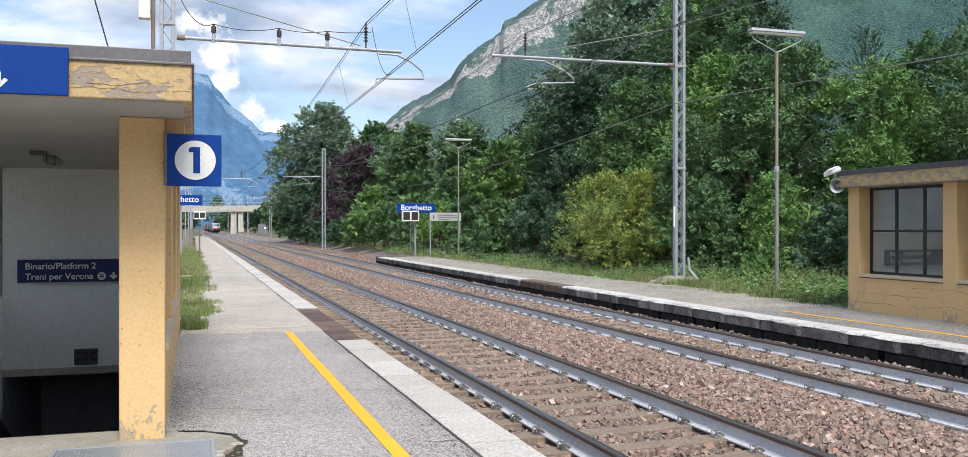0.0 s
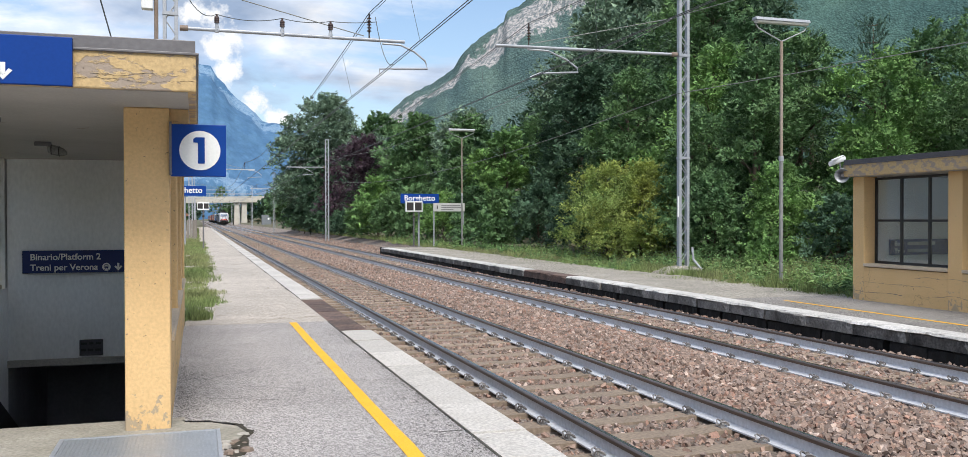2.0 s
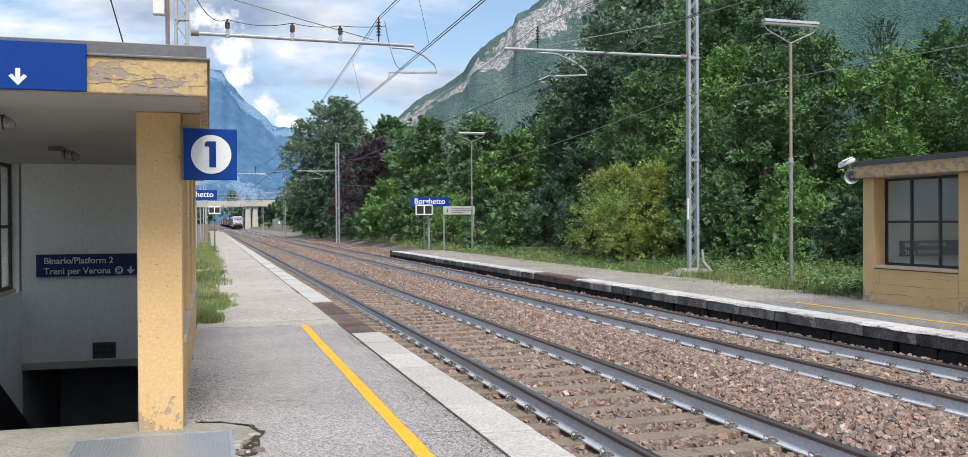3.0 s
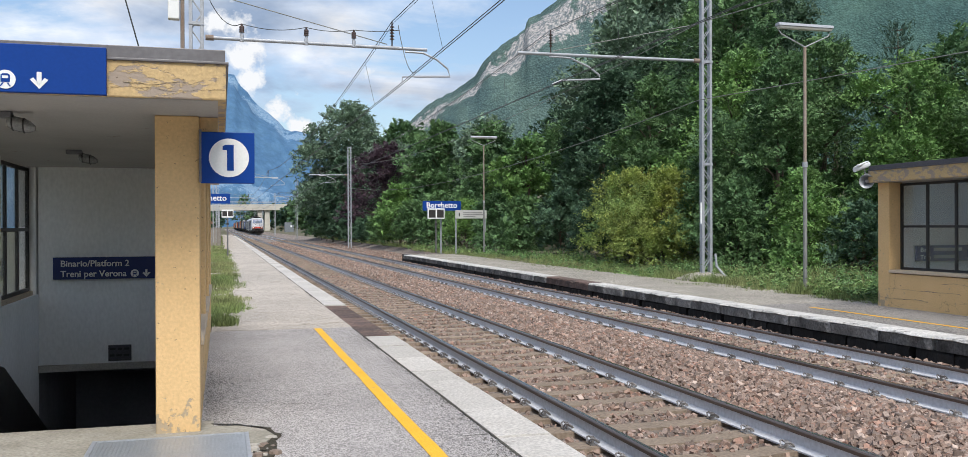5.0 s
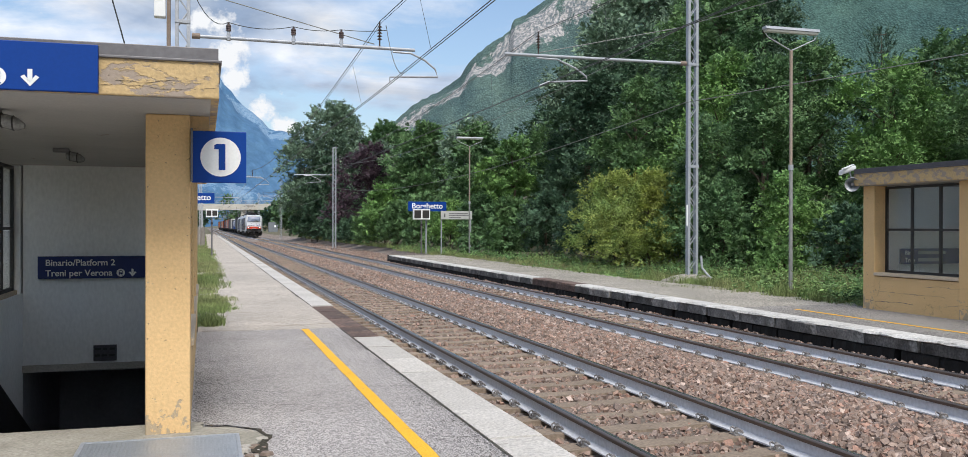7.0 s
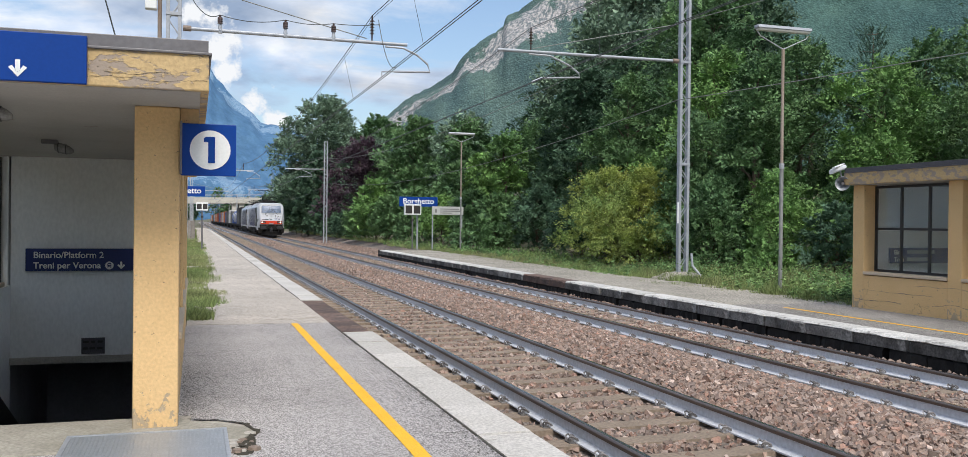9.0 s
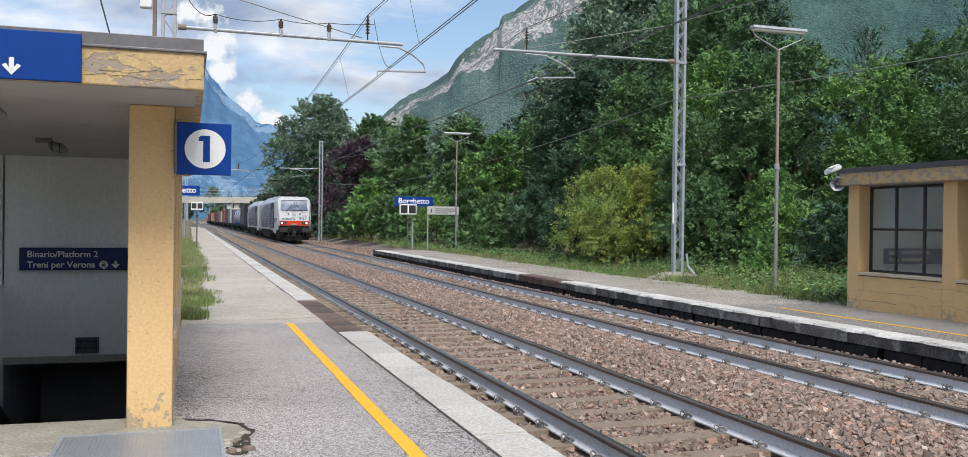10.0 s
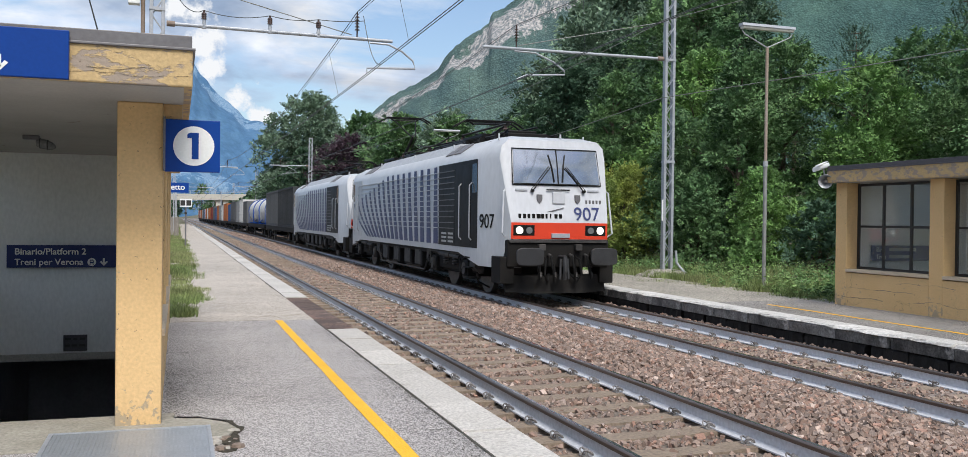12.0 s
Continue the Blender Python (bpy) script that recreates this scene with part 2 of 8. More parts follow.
def peeling(m, color, scale, low, high, stretch=(1, 1, 1), bump=0.4, foot=0.0):
    """Patches where the coat has come off, in another colour, with an edge."""
    nt = m.node_tree
    n, l = nt.nodes, nt.links
    p = n["Principled BSDF"]
    src = p.inputs["Base Color"].links[0].from_socket
    tc = n.new("ShaderNodeTexCoord")
    mp = n.new("ShaderNodeMapping")
    mp.inputs["Scale"].default_value = stretch
    l.new(tc.outputs["Object"], mp.inputs[0])
    a = n.new("ShaderNodeTexNoise")
    a.inputs["Scale"].default_value, a.inputs["Detail"].default_value, a.inputs["Roughness"].default_value = scale, 8, 0.65
    l.new(mp.outputs[0], a.inputs["Vector"])
    r = n.new("ShaderNodeMapRange")
    r.inputs[1].default_value, r.inputs[2].default_value = low, high
    l.new(a.outputs["Fac"], r.inputs[0])
    if foot:
        # the coat comes off most near the foot of a wall
        sz, rise, sm = n.new("ShaderNodeSeparateXYZ"), n.new("ShaderNodeMapRange"), n.new("ShaderNodeMath")
        l.new(tc.outputs["Object"], sz.inputs[0])
        rise.inputs[1].default_value, rise.inputs[2].default_value = 0.0, 0.45
        rise.inputs[3].default_value, rise.inputs[4].default_value = foot, 0.0
        l.new(sz.outputs["Z"], rise.inputs[0])
        l.new(a.outputs["Fac"], sm.inputs[0])
        l.new(rise.outputs[0], sm.inputs[1])
        l.new(sm.outputs[0], r.inputs[0])
    mx = n.new("ShaderNodeMixRGB")
    mx.inputs[2].default_value = (*color, 1)
    l.new(r.outputs[0], mx.inputs[0])
    l.new(src, mx.inputs[1])
    l.new(mx.outputs[0], p.inputs["Base Color"])
    bp = n.new("ShaderNodeBump")
    bp.invert = True
    bp.inputs["Strength"].default_value, bp.inputs["Distance"].default_value = bump, 0.01
    l.new(r.outputs[0], bp.inputs["Height"])
    if p.inputs["Normal"].links:
        l.new(p.inputs["Normal"].links[0].from_socket, bp.inputs["Normal"])
    l.new(bp.outputs[0], p.inputs["Normal"])
    return m


def cracks(m, scale=1.6, width=0.012, color=(0.05, 0.05, 0.05)):
    nt = m.node_tree
    n, l = nt.nodes, nt.links
    p = n["Principled BSDF"]
    src = p.inputs["Base Color"].links[0].from_socket
    tc = n.new("ShaderNodeTexCoord")
    nz = n.new("ShaderNodeTexNoise")
    nz.inputs["Scale"].default_value, nz.inputs["Detail"].default_value = 4.0, 5
    l.new(tc.outputs["Object"], nz.inputs["Vector"])
    wob = n.new("ShaderNodeVectorMath")
    wob.operation = "MULTIPLY_ADD"
    wob.inputs[1].default_value = (0.35, 0.35, 0.35)
    l.new(nz.outputs["Color"], wob.inputs[0])
    l.new(tc.outputs["Object"], wob.inputs[2])
    vo = n.new("ShaderNodeTexVoronoi")
    vo.feature = "DISTANCE_TO_EDGE"
    vo.inputs["Scale"].default_value = scale
    l.new(wob.outputs[0], vo.inputs["Vector"])
    keep = n.new("ShaderNodeTexNoise")
    keep.inputs["Scale"].default_value = 0.7
    l.new(tc.outputs["Object"], keep.inputs["Vector"])
    r = n.new("ShaderNodeMapRange")
    r.inputs[1].default_value, r.inputs[2].default_value = 0.0, width
    r.inputs[3].default_value, r.inputs[4].default_value = 0.8, 0.0
    l.new(vo.outputs["Distance"], r.inputs[0])
    k = n.new("ShaderNodeMapRange")
    k.inputs[1].default_value, k.inputs[2].default_value = 0.48, 0.6
    l.new(keep.outputs["Fac"], k.inputs[0])
    mu = n.new("ShaderNodeMath")
    mu.operation = "MULTIPLY"
    l.new(r.outputs[0], mu.inputs[0])
    l.new(k.outputs[0], mu.inputs[1])
    mx = n.new("ShaderNodeMixRGB")
    mx.inputs[2].default_value = (*color, 1)
    l.new(mu.outputs[0], mx.inputs[0])
    l.new(src, mx.inputs[1])
    l.new(mx.outputs[0], p.inputs["Base Color"])
    return m


def glass(name, tint=(0.8, 0.85, 0.85), rough=0.02, dust=0.0):
    m = bpy.data.materials.new(name)
    m.use_nodes = True
    n, l = m.node_tree.nodes, m.node_tree.links
    n.remove(n["Principled BSDF"])
    t, g, mx = n.new("ShaderNodeBsdfTransparent"), n.new("ShaderNodeBsdfGlossy"), n.new("ShaderNodeMixShader")
    t.inputs[0].default_value = (*tint, 1)
    g.inputs["Roughness"].default_value = rough
    lw, pw, fr = n.new("ShaderNodeLayerWeight"), n.new("ShaderNodeMath"), n.new("ShaderNodeMapRange")
    lw.inputs[0].default_value = 0.5
    pw.operation, pw.inputs[1].default_value = "POWER", 4.5
    fr.inputs[3].default_value, fr.inputs[4].default_value = 0.04, 1.0
    l.new(lw.outputs["Facing"], pw.inputs[0])
    l.new(pw.outputs[0], fr.inputs[0])
    l.new(fr.outputs[0], mx.inputs[0])
    l.new(t.outputs[0], mx.inputs[1])
    l.new(g.outputs[0], mx.inputs[2])
    df, mx2, nz = n.new("ShaderNodeBsdfDiffuse"), n.new("ShaderNodeMixShader"), n.new("ShaderNodeTexNoise")
    df.inputs[0].default_value = (0.62, 0.62, 0.58, 1)
    nz.inputs["Scale"].default_value, nz.inputs["Detail"].default_value = 3.0, 5
    mr = n.new("ShaderNodeMapRange")
    mr.inputs[3].default_value, mr.inputs[4].default_value = dust * 0.6, dust * 1.4
    l.new(nz.outputs["Fac"], mr.inputs[0])
    l.new(mr.outputs[0], mx2.inputs[0])
    l.new(mx.outputs[0], mx2.inputs[1])
    l.new(df.outputs[0], mx2.inputs[2])
    l.new(mx2.outputs[0], n["Material Output"].inputs[0])
    return m


def glowing(name, color, strength):
    m = mat(name, color, bump=0)
    p = m.node_tree.nodes["Principled BSDF"]
    p.inputs["Emission Color"].default_value = (*color, 1)
    p.inputs["Emission Strength"].default_value = strength
    return m


def ochre(name, foot):
    m = mat(name, (0.70, 0.475, 0.232), (0.62, 0.41, 0.188), rough=0.85, scale=1.4, fine=45, grain=0.08, bump=0.35)
    m = peeling(m, (0.42, 0.33, 0.22), 9.0, 0.655, 0.69, foot=foot)
    return peeling(m, (0.16, 0.11, 0.07), 26.0, 0.645, 0.68)


YELLOW, PILLAR = cracks(ochre("ochre_plaster", 0.04), 1.1, 0.008, (0.25, 0.17, 0.09)), ochre("ochre_pillar_plaster", 0.19)
FASCIA = peeling(peeling(mat("flaking_ochre_fascia", (0.53, 0.385, 0.195), (0.45, 0.315, 0.15), rough=0.85, scale=2, fine=45, grain=0.12, bump=0.4),
                         (0.33, 0.27, 0.215), 6.5, 0.505, 0.545, (0.75, 1, 1.7), 0.5), (0.13, 0.095, 0.07), 20.0, 0.68, 0.71, (0.8, 0.8, 1.2))
WHITEWASH = mat("grey_white_plaster", (0.87, 0.865, 0.85), (0.77, 0.765, 0.75), rough=0.9, scale=1.1, fine=30, grain=0.06, bump=0.2, stretch=(1, 1, 0.5))
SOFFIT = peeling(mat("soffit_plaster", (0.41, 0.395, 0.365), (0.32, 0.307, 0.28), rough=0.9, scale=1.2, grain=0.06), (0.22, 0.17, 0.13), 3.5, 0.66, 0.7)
ZINC = mat("grey_roof_sheet", (0.155, 0.15, 0.155), (0.11, 0.105, 0.11), rough=0.5, metal=0.2, scale=2.5, fine=30, grain=0.12, bump=0.1)
DARKROOF = mat("dark_roof_sheet", (0.075, 0.07, 0.08), (0.05, 0.05, 0.055), rough=0.5, scale=3, bump=0.1)
BLUE = mat("blue_sign_enamel", (0.004, 0.045, 0.25), (0.0035, 0.039, 0.215), spec=0.2, rough=0.45, scale=1.5, grain=0.04, bump=0.02, amount=0.4)
NAVY = mat("navy_sign_enamel", (0.006, 0.02, 0.13), (0.005, 0.018, 0.11), rough=0.4, scale=1.5, grain=0.04, bump=0.02)
WHITEPAINT = mat("white_lettering", (0.78, 0.79, 0.78), (0.7, 0.71, 0.7), rough=0.5, grain=0.04, bump=0.02)
BLACK = mat("black_frame_paint", (0.022, 0.02, 0.019), (0.035, 0.03, 0.027), rough=0.55, scale=6, grain=0.2)
OLDPOST = mat("weathered_zinc_post", (0.25, 0.255, 0.245), (0.16, 0.165, 0.155), rough=0.65, metal=0.2, scale=3, fine=25, grain=0.2, bump=0.1, stretch=(1, 1, 0.3))
GALV = mat("galvanised_steel", (0.40, 0.42, 0.45), (0.31, 0.33, 0.36), rough=0.5, metal=0.35, scale=4, fine=30, grain=0.1, bump=0.05)
RUSTY = mat("rusty_steel", (0.22, 0.16, 0.12), (0.30, 0.26, 0.23), rough=0.8, metal=0.2, scale=5, grain=0.2)
WIRE = mat("copper_wire", (0.055, 0.06, 0.06), (0.08, 0.085, 0.085), rough=0.5, metal=0.4, bump=0)
PORCELAIN = mat("brown_insulator", (0.05, 0.03, 0.025), (0.08, 0.05, 0.04), rough=0.25, bump=0)
CONCRETE = mat("weathered_concrete", (0.46, 0.43, 0.38), (0.34, 0.31, 0.27), rough=0.9, scale=2.2, fine=50, grain=0.15, bump=0.4)
SILL = mat("pale_ochre_sill", (0.56, 0.46, 0.34), (0.46, 0.38, 0.28), rough=0.9, scale=2.2, fine=50, grain=0.15, bump=0.4)
APRON = peeling(mat("stained_apron_concrete", (0.36, 0.335, 0.285), (0.25, 0.235, 0.19), rough=0.95, scale=2.5, fine=40, grain=0.25, bump=0.5, amount=1.0), (0.12, 0.11, 0.075), 2.2, 0.6, 0.72)
# The passage's shade is put into this grey, darker than the whitewash.
PASSAGE = mat("passage_shade_grey", (0.40, 0.403, 0.41), (0.30, 0.303, 0.31), rough=0.8, scale=1.5, fine=20, grain=0.1)
JOINT = mat("grey_joint_dirt", (0.085, 0.078, 0.065), (0.045, 0.042, 0.034), rough=0.95, scale=9, fine=50, grain=0.5, bump=1.0)
HOLE = mat("dark_damp_dirt", (0.05, 0.041, 0.028), (0.028, 0.028, 0.016), rough=0.95, scale=9, fine=50, grain=0.5, bump=1.0)
GRATE = mat("ribbed_zinc_plate", (0.42, 0.45, 0.48), (0.32, 0.345, 0.37), rough=0.45, metal=0.5, scale=4, grain=0.1)
ASPHALT = cracks(mat("old_asphalt", (0.365, 0.343, 0.33), (0.29, 0.272, 0.263), rough=0.95, scale=0.8, fine=105, amount=0.8, grain=0.52, bump=0.6, depth=0.008, crisp=0.08), 0.6, 0.006)
PALECON = cracks(mat("pale_gritty_paving", (0.47, 0.42, 0.365), (0.37, 0.33, 0.285), rough=0.95, scale=0.6, fine=40, amount=0.8, grain=0.45, bump=0.8, crisp=0.15), 0.6, 0.012, (0.12, 0.11, 0.07))
DARKASPHALT = cracks(mat("dark_old_asphalt", (0.25, 0.232, 0.215), (0.18, 0.168, 0.155), rough=0.95, scale=0.9, fine=60, amount=0.9, grain=0.6, bump=0.7, depth=0.01, crisp=0.09), 0.7, 0.01)
P2TOP = mat("gravelly_paving", (0.345, 0.315, 0.268), (0.23, 0.213, 0.175), rough=0.95, scale=0.7, fine=32, amount=0.8, grain=0.6, bump=0.8, crisp=0.15)
SLAB = peeling(mat("pale_edge_stone", (0.52, 0.495, 0.46), (0.43, 0.405, 0.37), rough=0.9, scale=2.0, fine=45, grain=0.24, bump=0.6, random=0.1), (0.27, 0.25, 0.22), 3.0, 0.62, 0.7)
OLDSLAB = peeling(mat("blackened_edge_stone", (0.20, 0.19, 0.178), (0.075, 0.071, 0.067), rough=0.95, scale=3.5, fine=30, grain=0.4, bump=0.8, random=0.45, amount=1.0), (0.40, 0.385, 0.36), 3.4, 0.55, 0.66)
# Sky light on the coping tops is put into this pale stone colour.
COPING = peeling(mat("skylit_pale_coping", (0.57, 0.555, 0.525), (0.44, 0.425, 0.395), rough=0.95, scale=3, fine=30, grain=0.25, bump=0.5, random=0.12), (0.2, 0.19, 0.17), 3.0, 0.58, 0.68)
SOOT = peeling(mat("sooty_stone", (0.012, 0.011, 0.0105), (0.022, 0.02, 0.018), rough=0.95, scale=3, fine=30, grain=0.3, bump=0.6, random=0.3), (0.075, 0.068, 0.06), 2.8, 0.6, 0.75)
PLANK = peeling(mat("red_brown_crossing_panel", (0.15, 0.095, 0.075), (0.085, 0.06, 0.052), rough=0.9, scale=3, fine=30, grain=0.4, bump=0.6, random=0.25, amount=1.0), (0.24, 0.19, 0.16), 5, 0.6, 0.7)
LINE = peeling(mat("yellow_line_paint", (0.83, 0.46, 0.025), (0.75, 0.40, 0.02), rough=0.7, scale=3, fine=90, grain=0.2, bump=0.5), (0.38, 0.32, 0.2), 9, 0.66, 0.72)
BALLAST = islands(mat("ballast_stone", (0.298, 0.226, 0.188), (0.20, 0.154, 0.130), rough=0.9, scale=9, fine=60, grain=0.2, bump=0.12), 0.58, 1.34,
                  [(1, 1, 1), (1.05, 0.96, 0.9), (1, 0.98, 0.95), (1.12, 0.9, 0.82), (0.88, 0.88, 0.88), (1.0, 0.94, 0.9), (0.8, 0.8, 0.8), (0.95, 0.95, 0.97), (1.05, 0.92, 0.85), (0.92, 0.88, 0.84), (1.0, 0.97, 0.93), (1.5, 1.55, 1.58)])
BEDDIRT = mat("ballast_bed", (0.16, 0.130, 0.112), (0.27, 0.226, 0.198), rough=0.95, scale=6, fine=22, amount=1, grain=0.6, bump=0.9, depth=0.03)
BROWNDIRT = mat("brake_dust_dirt", (0.185, 0.15, 0.12), (0.115, 0.094, 0.076), rough=0.95, scale=3, fine=30, amount=1, grain=0.4, bump=0.8, depth=0.02)
SLEEPER = mat("brown_dusted_sleeper", (0.275, 0.215, 0.16), (0.19, 0.147, 0.108), rough=0.95, scale=3, fine=30, grain=0.25, bump=0.4, random=0.15)
RAILPAINT = mat("whitewashed_rail_web", (0.60, 0.615, 0.65), (0.50, 0.515, 0.55), rough=0.6, scale=2, fine=25, grain=0.12, bump=0.1)
RAILHEAD = mat("rail_head_steel", (0.16, 0.13, 0.115), (0.12, 0.10, 0.09), rough=0.35, metal=0.7, scale=2, fine=20, grain=0.2, bump=0.05, stretch=(1, 0.05, 1))
RUNNING = mat("polished_running_band", (0.42, 0.41, 0.41), (0.34, 0.33, 0.33), rough=0.22, metal=0.95, scale=2, grain=0.08, bump=0.02, stretch=(1, 0.05, 1))
CLIP = mat("rail_clip_steel", (0.17, 0.16, 0.155), (0.40, 0.395, 0.39), rough=0.55, metal=0.3, scale=20, grain=0.3, random=0.3)
SOIL = mat("verge_soil", (0.155, 0.135, 0.095), (0.085, 0.095, 0.042), rough=0.95, scale=0.5, fine=8, amount=1, grain=0.4, bump=0.6, depth=0.03)
GRASS = foliage("verge_grass", (0.165, 0.235, 0.078), (0.245, 0.255, 0.12), 0.45, 0.6)
WEED = foliage("verge_weeds", (0.135, 0.25, 0.10), (0.195, 0.28, 0.10), 0.5, 0.6)
BARK = mat("bark", (0.11, 0.085, 0.06), (0.07, 0.055, 0.04), rough=0.95, scale=6, fine=30, grain=0.3, bump=0.8, stretch=(1, 1, 0.3))
LEAF = {
    "mid": foliage("mid_green_leaves", (0.134, 0.233, 0.093), (0.080, 0.156, 0.073)),
    "dark": foliage("dark_green_leaves", (0.086, 0.151, 0.086), (0.053, 0.103, 0.065)),
    "bright": foliage("bright_green_leaves", (0.186, 0.322, 0.095), (0.110, 0.214, 0.078)),
    "yellow": foliage("yellowing_leaves", (0.36, 0.395, 0.10), (0.15, 0.24, 0.075)),
    "grey": foliage("grey_green_leaves", (0.192, 0.275, 0.186), (0.124, 0.194, 0.134)),
    "purple": foliage("purple_leaves", (0.097, 0.060, 0.078), (0.059, 0.043, 0.056)),
    "pine": foliage("blue_green_needles", (0.102, 0.175, 0.117), (0.067, 0.124, 0.091)),
}


# ---- ground, hills ----
T2X, T2Z = 4.1, -0.07      # second track: centre line and rail height beside the first
P1Z, P2Z = 0.25, 0.20      # platform heights


def bed_height(x):
    return float(np.interp(x, [-1.7, -1.3, -0.9, 0.9, 1.35, 2.05, 2.8, 3.2, 4.9, 5.1, 5.4, 6.4, 7.2, 8.7, 9.9],
                           [-0.34, -0.25, -0.205, -0.205, -0.13, -0.10, -0.2, -0.275, -0.265, -0.19, -0.16, -0.32, -0.33, -0.30, 0.0]))


def make_ground():
    xs = [-4600, -2000, -700, -250, -90, -40, -20, -12, -8.2, -6.45, -4.0, -1.9, 5.5, 6.4, 7.4, 8.4, 9.3, 10.5, 12, 14, 18, 25, 40, 70, 120, 300, 900, 2000, 4600]
    zs = [0, 0, 0, 0, 0, 0, 0.0, 0.05, 0.05, -0.6, -0.6, -0.6, -0.6, -0.6, 0.0, 0.1, 0.14, 0.2, 0.3, 0.4, 0.7, 1.2, 3, 8, 14, 30, 30, 30, 30]
    ys = [-4600, -1000, -200, -60, -20, 0, 6.95, 10, 14.4, 16.6, 30, 48, 49, 60, 80, 100, 140, 200, 300, 450, 700, 1200, 2200, 4600]
    v, f = [], []
    for y in ys:
        for x, z in zip(xs, zs):
            b = 0.12 * noise.noise((x * 0.21, y * 0.13, 0)) if abs(x - 2) > 6 else 0
            if y > 48.5 and 7 < x < 10:
                z = {7.4: -0.6, 8.4: -0.6, 9.3: -0.45}[x]
            v.append((x, y, z + b * (1 if abs(x) < 60 else 4)))
    k = len(xs)
    for j in range(len(ys) - 1):
        for i in range(k - 1):
            if 6.9 < ys[j] < 14.5 and -6.5 < xs[i] < -4.2:
                continue
            f.append((j * k + i, j * k + i + 1, (j + 1) * k + i + 1, (j + 1) * k + i))
    me = bpy.data.meshes.new("ground")
    me.from_pydata(v, [], f)
    me.shade_smooth()
    tagged(part("ground", me, SOIL), "dry soil and rough grass verge", "ground", kind="structure")


def hill_material(name, forest, forest2, rock, rock2, steep, scale, crowns, contrast=1.0, relief=0.8):
    m = mat(name, forest, forest2, rough=0.95, scale=scale, fine=scale * 26, amount=1.0, grain=min(0.3, 0.02 + 0.4 * contrast), bump=0.0, crisp=0.16, spec=0.1)
    nt = m.node_tree
    n, l = nt.nodes, nt.links
    p = n["Principled BSDF"]
    src = p.inputs["Base Color"].links[0].from_socket
    tc = n.new("ShaderNodeTexCoord")
    mp = n.new("ShaderNodeMapping")
    mp.inputs["Scale"].default_value = (1, 1, 0.35)
    l.new(tc.outputs["Object"], mp.inputs[0])
    nz = n.new("ShaderNodeTexNoise")
    nz.inputs["Scale"].default_value, nz.inputs["Detail"].default_value, nz.inputs["Roughness"].default_value = scale * 3, 9, 0.7
    l.new(mp.outputs[0], nz.inputs["Vector"])
    band = n.new("ShaderNodeTexNoise")
    band.inputs["Scale"].default_value, band.inputs["Detail"].default_value = scale * 0.45, 5
    l.new(tc.outputs["Object"], band.inputs["Vector"])
    add = n.new("ShaderNodeMath")
    add.operation = "MULTIPLY_ADD"
    add.inputs[1].default_value = 0.75
    l.new(nz.outputs["Fac"], add.inputs[0])
    l.new(band.outputs["Fac"], add.inputs[2])
    bare = n.new("ShaderNodeAttribute")
    bare.attribute_name = "bare"
    more = n.new("ShaderNodeMath")
    more.operation, more.inputs[1].default_value = "MULTIPLY_ADD", 0.30
    l.new(bare.outputs["Fac"], more.inputs[0])
    l.new(add.outputs[0], more.inputs[2])
    r = n.new("ShaderNodeMapRange")
    r.inputs[1].default_value, r.inputs[2].default_value = steep - 0.02, steep + 0.03
    # tree crowns: rounded cells, the shade between them painted darker
    vo = n.new("ShaderNodeTexVoronoi")
    vo.inputs["Scale"].default_value = crowns
    l.new(tc.outputs["Object"], vo.inputs["Vector"])
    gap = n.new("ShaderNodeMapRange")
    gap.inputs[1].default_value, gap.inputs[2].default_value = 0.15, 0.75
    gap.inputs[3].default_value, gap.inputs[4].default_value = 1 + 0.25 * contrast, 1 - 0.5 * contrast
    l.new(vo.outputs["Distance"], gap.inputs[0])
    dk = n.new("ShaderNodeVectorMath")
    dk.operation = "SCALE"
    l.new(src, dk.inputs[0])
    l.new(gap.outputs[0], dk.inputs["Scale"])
    each = n.new("ShaderNodeSeparateColor")
    l.new(vo.outputs["Color"], each.inputs[0])
    ev = n.new("ShaderNodeMapRange")
    ev.inputs[3].default_value, ev.inputs[4].default_value = 1 - 0.4 * contrast, 1 + 0.4 * contrast
    l.new(each.outputs[0], ev.inputs[0])
    dk2 = n.new("ShaderNodeVectorMath")
    dk2.operation = "SCALE"
    l.new(dk.outputs[0], dk2.inputs[0])
    l.new(ev.outputs[0], dk2.inputs["Scale"])
    src = dk2.outputs[0]
    l.new(more.outputs[0], r.inputs[0])
    rk = n.new("ShaderNodeMixRGB")
    rk.inputs[1].default_value, rk.inputs[2].default_value = (*rock, 1), (*rock2, 1)
    hard = n.new("ShaderNodeMapRange")
    hard.inputs[1].default_value, hard.inputs[2].default_value = 0.42, 0.60
    fine = n.new("ShaderNodeTexNoise")
    fine.inputs["Scale"].default_value, fine.inputs["Detail"].default_value = scale * 14, 6
    l.new(mp.outputs[0], fine.inputs["Vector"])
    l.new(fine.outputs["Fac"], hard.inputs[0])
    l.new(hard.outputs[0], rk.inputs[0])
    mx = n.new("ShaderNodeMixRGB")
    l.new(r.outputs[0], mx.inputs[0])
    l.new(src, mx.inputs[1])
